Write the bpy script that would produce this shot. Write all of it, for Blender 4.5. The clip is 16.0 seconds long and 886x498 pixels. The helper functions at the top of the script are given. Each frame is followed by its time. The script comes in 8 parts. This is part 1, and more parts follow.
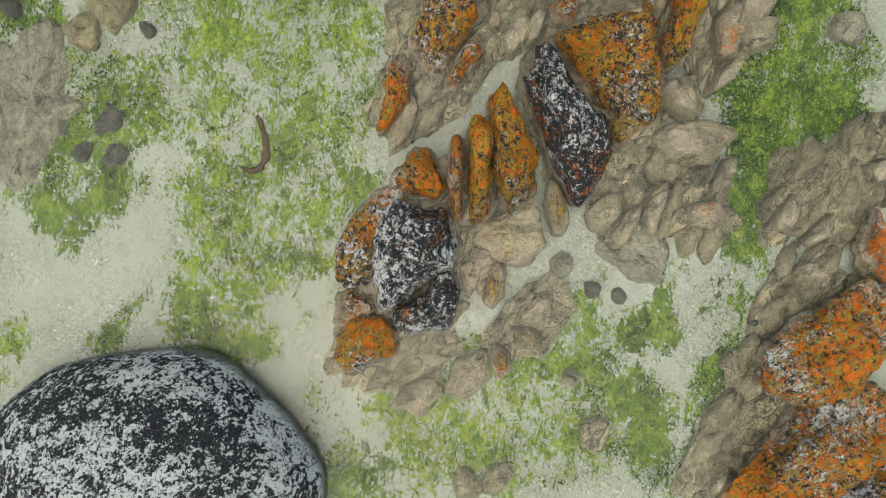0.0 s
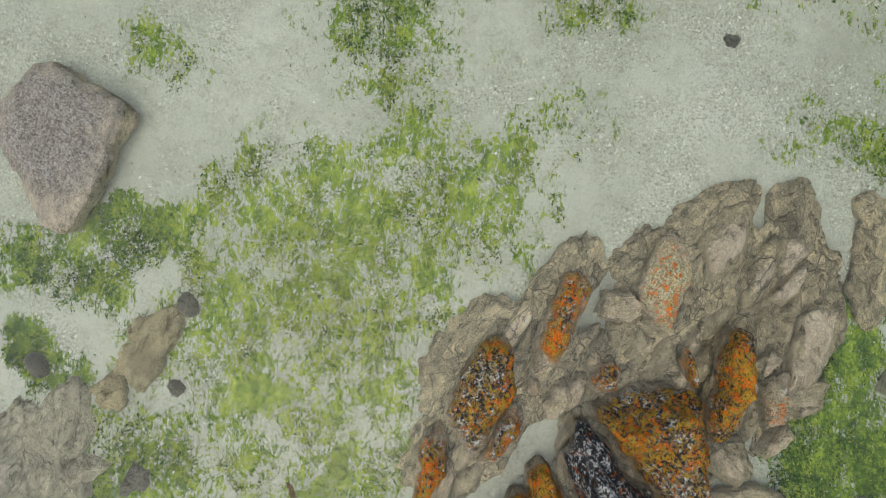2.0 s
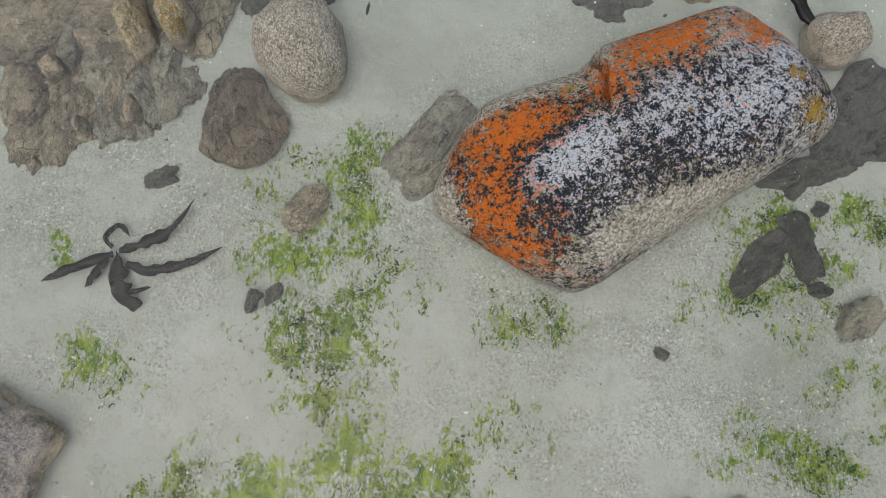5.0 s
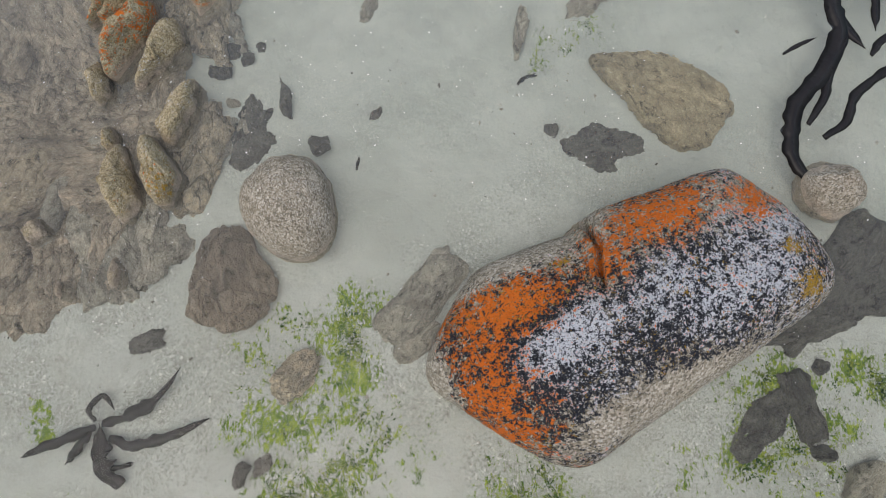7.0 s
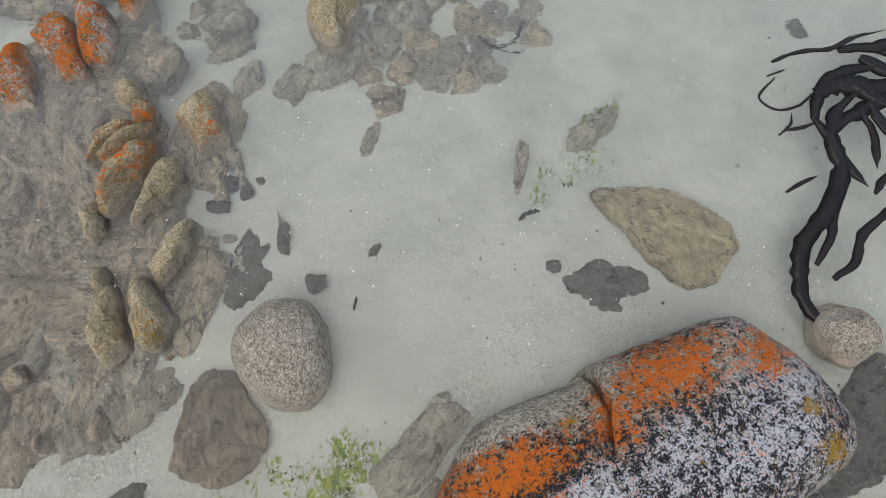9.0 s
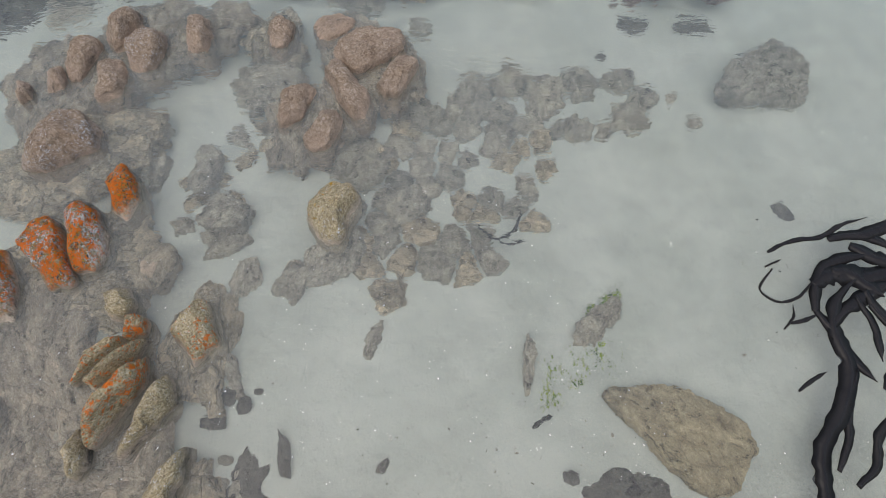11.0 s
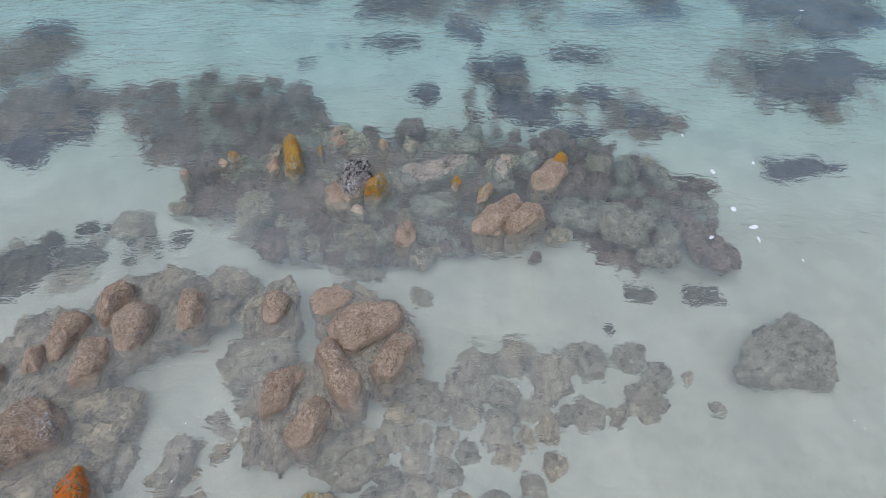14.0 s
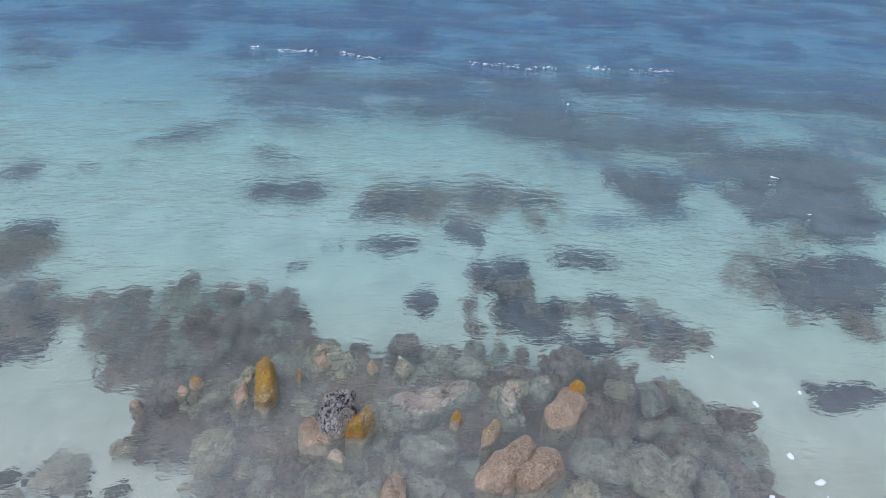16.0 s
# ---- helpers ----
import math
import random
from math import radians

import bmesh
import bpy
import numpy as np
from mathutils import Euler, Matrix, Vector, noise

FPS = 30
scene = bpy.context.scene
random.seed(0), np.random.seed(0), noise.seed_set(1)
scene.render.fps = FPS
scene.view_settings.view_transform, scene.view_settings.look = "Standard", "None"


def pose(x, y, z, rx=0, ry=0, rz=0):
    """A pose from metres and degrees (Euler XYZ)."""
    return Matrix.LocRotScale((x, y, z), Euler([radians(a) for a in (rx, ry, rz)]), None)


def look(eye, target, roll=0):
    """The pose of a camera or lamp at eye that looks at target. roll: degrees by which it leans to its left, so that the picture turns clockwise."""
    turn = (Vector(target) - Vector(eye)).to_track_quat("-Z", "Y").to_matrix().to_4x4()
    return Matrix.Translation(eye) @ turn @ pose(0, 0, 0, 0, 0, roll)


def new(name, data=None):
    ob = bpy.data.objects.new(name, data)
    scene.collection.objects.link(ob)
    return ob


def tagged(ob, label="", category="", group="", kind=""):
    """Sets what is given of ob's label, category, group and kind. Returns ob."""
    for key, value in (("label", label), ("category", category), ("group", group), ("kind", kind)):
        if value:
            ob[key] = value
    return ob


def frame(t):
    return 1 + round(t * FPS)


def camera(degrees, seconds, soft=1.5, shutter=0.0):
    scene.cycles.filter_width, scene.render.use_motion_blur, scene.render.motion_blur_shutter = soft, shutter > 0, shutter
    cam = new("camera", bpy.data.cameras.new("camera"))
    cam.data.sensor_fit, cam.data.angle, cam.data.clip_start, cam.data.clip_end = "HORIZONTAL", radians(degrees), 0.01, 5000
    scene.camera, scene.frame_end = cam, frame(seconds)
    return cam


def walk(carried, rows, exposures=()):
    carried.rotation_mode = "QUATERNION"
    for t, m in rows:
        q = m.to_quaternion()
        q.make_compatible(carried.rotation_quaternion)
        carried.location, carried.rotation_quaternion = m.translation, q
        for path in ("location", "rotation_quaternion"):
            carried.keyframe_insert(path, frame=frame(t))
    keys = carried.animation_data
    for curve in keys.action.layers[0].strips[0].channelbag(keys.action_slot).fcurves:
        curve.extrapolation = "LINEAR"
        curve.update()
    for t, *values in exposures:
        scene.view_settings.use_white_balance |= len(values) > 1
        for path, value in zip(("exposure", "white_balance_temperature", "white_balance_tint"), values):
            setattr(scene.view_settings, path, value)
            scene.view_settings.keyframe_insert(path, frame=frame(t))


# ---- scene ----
cam = camera(74.5, 16.0, soft=0.8)
walk(cam, [
    (0, pose(0.000, 0.000, 4.498, -2.20, 0.45, 1.73)),
    (0.5, pose(-0.095, 0.587, 4.441, -1.14, 0.57, 1.52)),
    (1, pose(-0.153, 1.239, 4.403, -0.66, 0.53, 1.46)),
    (1.5, pose(-0.207, 1.965, 4.419, -0.40, 0.70, 1.45)),
    (2, pose(-0.285, 2.465, 4.321, 0.23, 1.04, 1.29)),
    (2.5, pose(-0.128, 2.629, 4.309, 1.19, 1.23, 1.36)),
    (3, pose(0.058, 3.004, 4.361, 2.61, 1.17, 1.19)),
    (3.5, pose(0.112, 3.315, 4.388, 3.91, 1.15, 1.05)),
    (4, pose(0.126, 3.558, 4.410, 5.30, 0.87, 1.04)),
    (4.5, pose(0.137, 3.852, 4.389, 6.95, 0.62, 1.05)),
    (5, pose(0.094, 4.153, 4.440, 8.49, 0.16, 0.90)),
    (5.2, pose(0.073, 4.280, 4.453, 8.90, 0.01, 0.87)),
    (7.3, pose(0.128, 5.298, 4.558, 11.17, -0.12, -0.06)),
    (7.5, pose(0.164, 5.354, 4.583, 11.43, 0.01, -0.02)),
    (8, pose(0.248, 5.542, 4.592, 12.34, 0.36, 0.00)),
    (8.5, pose(0.243, 5.677, 4.570, 14.50, 0.31, 0.09)),
    (9, pose(0.105, 5.836, 4.522, 16.95, -0.18, 0.08)),
    (9.5, pose(-0.129, 6.031, 4.573, 20.21, -2.50, -1.91)),
    (9.7, pose(-0.201, 6.157, 4.606, 21.16, -2.86, -2.24)),
    (11.8, pose(-0.209, 7.281, 4.826, 26.64, -2.18, -2.36)),
    (12, pose(-0.148, 7.398, 4.860, 27.38, -2.05, -1.91)),
    (12.5, pose(0.045, 7.654, 4.968, 29.71, -1.58, -0.66)),
    (13, pose(0.042, 7.703, 4.980, 33.43, -1.53, -0.63)),
    (13.5, pose(-0.119, 7.760, 4.934, 37.63, -1.94, -1.15)),
    (14, pose(-0.027, 7.972, 4.919, 41.56, -1.97, -0.96)),
    (14.5, pose(0.040, 8.330, 4.922, 45.21, -2.01, -0.85)),
    (15, pose(0.014, 8.603, 4.914, 49.06, -1.61, -0.60)),
    (15.5, pose(-0.032, 8.874, 4.865, 53.35, -2.07, -0.95)),
    (16, pose(-0.009, 9.142, 4.818, 57.67, -2.50, -0.80)),
], exposures=[(0, 0.8, 7500, -3), (2.5, 0.60, 6900, 0), (5, 0.4, 6700, 7), (7.5, 0.44, 6700, 10), (9, 0.45, 6700, 10), (12, 0.40, 6500, 11), (14.5, 0.50, 6250, 12), (16, 0.58, 6150, 12)])

# ---- world, sun ----
WATER = 0.20          # height of the still water
SUN_UP, SUN_TURN = 72.0, 236.0

world = bpy.data.worlds.new("world")
scene.world = world
world.use_nodes = True
wn = world.node_tree
sky = wn.nodes.new("ShaderNodeTexSky")
sky.sky_type, sky.sun_disc = "NISHITA", False
sky.sun_elevation, sky.sun_rotation = radians(SUN_UP), radians(90 - SUN_TURN)
sky.air_density, sky.dust_density, sky.ozone_density = 0.9, 2.2, 1.2
wn.links.new(sky.outputs[0], wn.nodes["Background"].inputs[0])
wn.nodes["Background"].inputs[1].default_value = 0.125

sun_data = bpy.data.lights.new("sun", "SUN")
sun_data.energy, sun_data.angle, sun_data.color = 1.05, radians(70), (1.0, 0.95, 0.87)
sun = new("sun", sun_data)
toward = Vector((math.cos(radians(SUN_TURN)) * math.cos(radians(SUN_UP)), math.sin(radians(SUN_TURN)) * math.cos(radians(SUN_UP)), math.sin(radians(SUN_UP))))
sun.matrix_world = look(toward * 60, (0, 0, 0))


# ---- materials ----
class Nodes:
    """A short way to write node trees: every method returns an output socket."""

    def __init__(self, name):
        self.mat = bpy.data.materials.new(name)
        self.mat.use_nodes = True
        self.t = self.mat.node_tree
        self.t.nodes.clear()
        self.out = self.t.nodes.new("ShaderNodeOutputMaterial")

    def node(self, kind, **inputs):
        n = self.t.nodes.new(kind)
        for key, value in inputs.items():
            self.put(n.inputs[key.replace("_", " ")], value)
        return n

    def put(self, socket, value):
        if isinstance(value, bpy.types.NodeSocket):
            self.t.links.new(value, socket)
        elif isinstance(value, tuple) and len(value) == 3 and socket.type == "RGBA":
            socket.default_value = (*value, 1)
        else:
            socket.default_value = value

    def math(self, op, a, b=0.0, c=0.0, clamp=False):
        n = self.t.nodes.new("ShaderNodeMath")
        n.operation, n.use_clamp = op, clamp
        for s, v in zip(n.inputs, (a, b, c)):
            self.put(s, v)
        return n.outputs[0]

    def vmath(self, op, a, b):
        n = self.t.nodes.new("ShaderNodeVectorMath")
        n.operation = op
        self.put(n.inputs[0], a), self.put(n.inputs[1], b)
        return n.outputs["Value"] if op == "DOT_PRODUCT" else n.outputs[0]

    def noise(self, at, scale, detail=6.0, rough=0.6, warp=0.0):
        n = self.node("ShaderNodeTexNoise", Vector=at, Scale=scale, Detail=detail, Roughness=rough, Distortion=warp)
        return n.outputs[0]

    def cells(self, at, scale, feature="F1", what="Distance"):
        n = self.node("ShaderNodeTexVoronoi", Vector=at, Scale=scale)
        n.feature = feature
        return n.outputs[what]

    def step(self, value, low, high):
        n = self.t.nodes.new("ShaderNodeMapRange")
        n.interpolation_type = "SMOOTHSTEP"
        self.put(n.inputs["Value"], value), self.put(n.inputs["From Min"], low), self.put(n.inputs["From Max"], high)
        return n.outputs[0]

    def mix(self, f, a, b, blend="MIX"):
        n = self.t.nodes.new("ShaderNodeMix")
        n.data_type, n.blend_type = "RGBA", blend
        self.put(n.inputs[0], f), self.put(n.inputs[6], a), self.put(n.inputs[7], b)
        return n.outputs[2]

    def ramp(self, f, *stops):
        n = self.t.nodes.new("ShaderNodeValToRGB")
        self.put(n.inputs[0], f)
        e = n.color_ramp.elements
        while len(e) < len(stops):
            e.new(0.5)
        for el, (at, c) in zip(e, stops):
            el.position, el.color = at, (*c, 1)
        return n.outputs[0]

    def bump(self, height, strength, distance, below=None):
        n = self.node("ShaderNodeBump", Height=height, Strength=strength, Distance=distance)
        if below is not None:
            self.put(n.inputs["Normal"], below)
        return n.outputs[0]

    def surface(self, color, rough, normal=None, **more):
        p = self.node("ShaderNodeBsdfPrincipled", Base_Color=color, Roughness=rough)
        if normal is not None:
            self.put(p.inputs["Normal"], normal)
        for key, value in more.items():
            self.put(p.inputs[key.replace("_", " ")], value)
        self.t.links.new(p.outputs[0], self.out.inputs[0])
        return self.mat

    def own(self):
        """Coordinates on the thing, shifted for each thing by chance."""
        at = self.node("ShaderNodeTexCoord").outputs["Object"]
        chance = self.node("ShaderNodeObjectInfo").outputs["Random"]
        n = self.t.nodes.new("ShaderNodeCombineXYZ")
        for s, k in zip(n.inputs, (37.0, 17.0, 71.0)):
            self.put(s, self.math("MULTIPLY", chance, k))
        return self.vmath("ADD", at, n.outputs[0]), at, chance

    def place(self):
        return self.node("ShaderNodeNewGeometry").outputs["Position"]

    def split(self, v):
        return self.node("ShaderNodeSeparateXYZ", Vector=v).outputs


def rock_material(name, grains, wet, orange=0.0, yellow=0.0, black=0.0, white=0.0, blotch=19.0, lean=(0, 0, 0), grain=70.0, veins=0.0, zones=None, pull=0.12, drift=1.0, awash=0.0, speck=0.36):
    """Granite with crusts of lichen above the water and a brown film below it. The four amounts run from 0 (none) to 1 (all over)."""
    k = Nodes(name)
    at, plain, chance = k.own()
    spot = k.cells(at, grain, what="Color")
    tone = k.split(spot)[0]
    base = k.ramp(k.math("ADD", k.math("MULTIPLY", tone, 0.7), k.math("MULTIPLY", k.noise(at, 3.2, 5), 0.4)),
                  (0.12, grains[0]), (0.45, grains[1]), (0.72, grains[2]), (0.95, grains[3]))
    stain = k.noise(at, 5.0, 8, 0.65)
    base = k.mix(k.math("MULTIPLY", k.step(stain, 0.46, 0.66), 0.32), base, wet, "MULTIPLY")
    # brown film and weed where the water reaches
    z = k.split(k.place())[2]
    edge = k.math("ADD", z, k.math("MULTIPLY", k.math("SUBTRACT", k.noise(at, 7, 6), 0.5), 0.16))
    dry = k.step(edge, WATER - 0.5 * awash, WATER + 0.13 + awash)
    beds = k.noise(k.vmath("MULTIPLY", at, (1.0, 1.6, 1.4)), 6.0, 9, 0.76, 0.8)
    film = k.ramp(beds, (0.37, tuple(0.26 * c for c in wet)), (0.46, tuple(1.05 * c for c in wet)), (0.58, tuple(1.35 * c for c in wet)), (0.68, tuple(1.8 * c for c in wet)))
    film = k.mix(k.math("MULTIPLY", k.step(k.noise(at, 75, 5, 0.75), 0.50, 0.68), 0.55), film, tuple(min(1, 2.2 * c) for c in wet))
    film = k.mix(k.math("MULTIPLY", k.step(k.noise(at, 3.0, 5, 0.6), 0.50, 0.66), 0.55), film, tuple(0.5 * c for c in wet))
    color = k.mix(k.math("MULTIPLY", dry, 0.92), film, base)
    grit = k.math("MULTIPLY", k.step(k.noise(at, 120, 4, 0.8), 0.50, 0.60), 0.40)
    color = k.mix(grit, color, (0.38, 0.36, 0.33), "MULTIPLY")
    color = k.mix(k.math("MULTIPLY", k.step(k.noise(at, 105, 3, 0.7), 0.56, 0.64), k.math("MULTIPLY", dry, 0.35)), color, tuple(min(1, 1.25 * c) for c in grains[3]))
    tilt = k.vmath("DOT_PRODUCT", plain, lean)
    broad = k.noise(at, 2.1, 3, 0.5)

    def zone(spots):
        """How far inside the nearest of some round patches of growth a place is, from 0 to 1."""
        where, total = k.split(plain), None
        for x, y, rx, ry in spots:
            away = k.math("ADD", k.math("POWER", k.math("MULTIPLY", k.math("SUBTRACT", where[0], x), 1 / rx), 2.0),
                          k.math("POWER", k.math("MULTIPLY", k.math("SUBTRACT", where[1], y), 1 / ry), 2.0))
            one = k.math("SUBTRACT", 1.15, k.math("SQRT", away), clamp=True)
            total = one if total is None else k.math("MAXIMUM", total, one)
        return total

    def crust(amount, scale, sign, soft, spread, detail=9.0, rough=0.72, warp=0.3, sort="", gaps=0.40):
        shifted = k.vmath("ADD", at, (scale, 3.7 * scale, 1.3))
        fine = k.noise(shifted, scale, detail, rough, warp)
        specks = k.noise(shifted, scale * 3.6, 5.0, 0.7)
        value = k.math("ADD", k.math("MULTIPLY", fine, 1 - speck), k.math("MULTIPLY", specks, speck))
        value = k.math("ADD", value, k.math("MULTIPLY", k.math("SUBTRACT", broad, 0.5), spread))
        value = k.math("ADD", value, k.math("MULTIPLY", tilt, sign))
        if zones and sort in zones:
            value = k.math("ADD", value, k.math("MULTIPLY", k.math("SUBTRACT", zone(zones[sort]), 0.55), pull * (0.6 if sort == "white" else 1.0)))
        if zones and "bare" in zones:
            value = k.math("SUBTRACT", value, k.math("MULTIPLY", zone(zones["bare"]), 0.16))
        mid = 0.66 - 0.32 * amount
        holes = k.step(k.noise(shifted, scale * 3.1, 6.0, 0.75), gaps, gaps + 0.06)
        return k.math("MULTIPLY", k.math("MULTIPLY", k.step(value, mid - soft, mid + soft), dry), holes)

    # joints and cracks, coloured darker than the rock beside them
    if veins:
        bent = k.vmath("ADD", k.vmath("MULTIPLY", at, (1.0, 1.7, 1.4)), k.vmath("MULTIPLY", k.node("ShaderNodeTexNoise", Vector=at, Scale=3.5, Detail=5.0).outputs["Color"], (0.35, 0.35, 0.35)))
        joint = k.math("MULTIPLY", k.math("SUBTRACT", 1.0, k.step(k.cells(bent, 4.2, "DISTANCE_TO_EDGE"), 0.0, 0.05)), k.step(k.noise(at, 2.7, 4), 0.40, 0.54))
        small = k.math("MULTIPLY", k.math("SUBTRACT", 1.0, k.step(k.cells(bent, 11.0, "DISTANCE_TO_EDGE"), 0.0, 0.07)), k.step(k.noise(at, 6.1, 4), 0.46, 0.62))
        tiny = k.math("MULTIPLY", k.math("SUBTRACT", 1.0, k.step(k.cells(bent, 25.0, "DISTANCE_TO_EDGE"), 0.0, 0.10)), k.step(k.noise(at, 4.3, 5), 0.42, 0.58))
        cracks = k.math("MAXIMUM", k.math("MAXIMUM", joint, k.math("MULTIPLY", small, 0.8)), k.math("MULTIPLY", tiny, 0.7))
        # broken blocks, each a little lighter or darker and higher or lower than the next
        blocks = k.math("ADD", k.math("MULTIPLY", k.split(k.cells(bent, 4.2, what="Color"))[0], 0.6), k.math("MULTIPLY", k.split(k.cells(bent, 11.0, what="Color"))[1], 0.4))
        color = k.mix(veins * 0.75, color, k.mix(blocks, (0.45, 0.45, 0.46), (1.55, 1.53, 1.48)), "MULTIPLY")
        color = k.mix(k.math("MULTIPLY", cracks, 0.74 * min(1.0, veins)), color, tuple(0.22 * c for c in wet))
    relief = k.math("MULTIPLY", tone, 0.12)
    if black > 0:
        m = crust(black, 18.0, 0.05, 0.018, 0.22 * drift, sort="black", gaps=0.33)
        color = k.mix(m, color, k.mix(k.step(k.noise(at, 95, 6, 0.8), 0.42, 0.66), (0.012, 0.012, 0.015), (0.085, 0.085, 0.095)))
        relief = k.math("ADD", relief, k.math("MULTIPLY", m, 0.15))
    if white > 0:
        m = crust(white, blotch, 0.03, 0.012, -0.25 * drift, 10.0, 0.74, sort="white")
        color = k.mix(m, color, k.mix(k.noise(at, 50, 5), (0.80, 0.80, 0.80), (0.95, 0.95, 0.94)))
        relief = k.math("ADD", relief, k.math("MULTIPLY", m, 0.35))
    if yellow > 0:
        m = crust(yellow, 22.0, 0.08, 0.030, 0.30, sort="yellow")
        color = k.mix(m, color, k.mix(k.noise(at, 70, 6, 0.7), (0.34, 0.19, 0.02), (0.96, 0.56, 0.06)))
        relief = k.math("ADD", relief, k.math("MULTIPLY", m, 0.4))
    if orange > 0:
        m = crust(orange, 17.0, 0.22, 0.020, 0.20 * drift, 10.0, 0.76, sort="orange", gaps=0.34)
        color = k.mix(m, color, k.mix(k.noise(at, 45, 6, 0.75), (0.95, 0.165, 0.010), (1.0, 0.31, 0.035)))
        relief = k.math("ADD", relief, k.math("MULTIPLY", m, 0.45))
    relief = k.math("ADD", relief, k.math("MULTIPLY", k.noise(at, 22, 10, 0.72), 1.9))
    normal = k.bump(relief, 0.9, 0.034)
    normal = k.bump(k.noise(at, 7.0, 6, 0.62, 0.4), 0.6, 0.055, normal)
    if veins:
        long = k.vmath("MULTIPLY", at, (1.0, 1.8, 1.5))
        normal = k.bump(k.noise(long, 6.0, 9, 0.75, 0.9), 1.0 * veins, 0.085, normal)
        normal = k.bump(k.math("SUBTRACT", blocks, k.math("MULTIPLY", cracks, 0.6)), 0.8 * veins, 0.06, normal)
    rough = k.math("ADD", 0.45, k.math("MULTIPLY", dry, 0.4))
    return k.surface(color, rough, normal, Specular_IOR_Level=0.3)


GREY = ((0.13, 0.12, 0.115), (0.34, 0.315, 0.29), (0.56, 0.53, 0.49), (0.78, 0.75, 0.72))
TAN = ((0.16, 0.115, 0.06), (0.42, 0.325, 0.19), (0.60, 0.485, 0.315), (0.76, 0.66, 0.49))
LIGHT = ((0.12, 0.10, 0.065), (0.44, 0.375, 0.265), (0.66, 0.585, 0.445), (0.88, 0.82, 0.70))
BUFF = ((0.24, 0.175, 0.09), (0.58, 0.465, 0.25), (0.75, 0.625, 0.38), (0.88, 0.79, 0.58))
PINK = ((0.15, 0.125, 0.105), (0.34, 0.30, 0.265), (0.46, 0.415, 0.375), (0.61, 0.565, 0.52))
RUST = ((0.21, 0.14, 0.085), (0.42, 0.31, 0.21), (0.53, 0.405, 0.29), (0.65, 0.535, 0.42))
WET_BROWN, WET_GREY, WET_RED, WET_DARK = (0.50, 0.415, 0.315), (0.53, 0.48, 0.405), (0.36, 0.285, 0.22), (0.165, 0.155, 0.14)

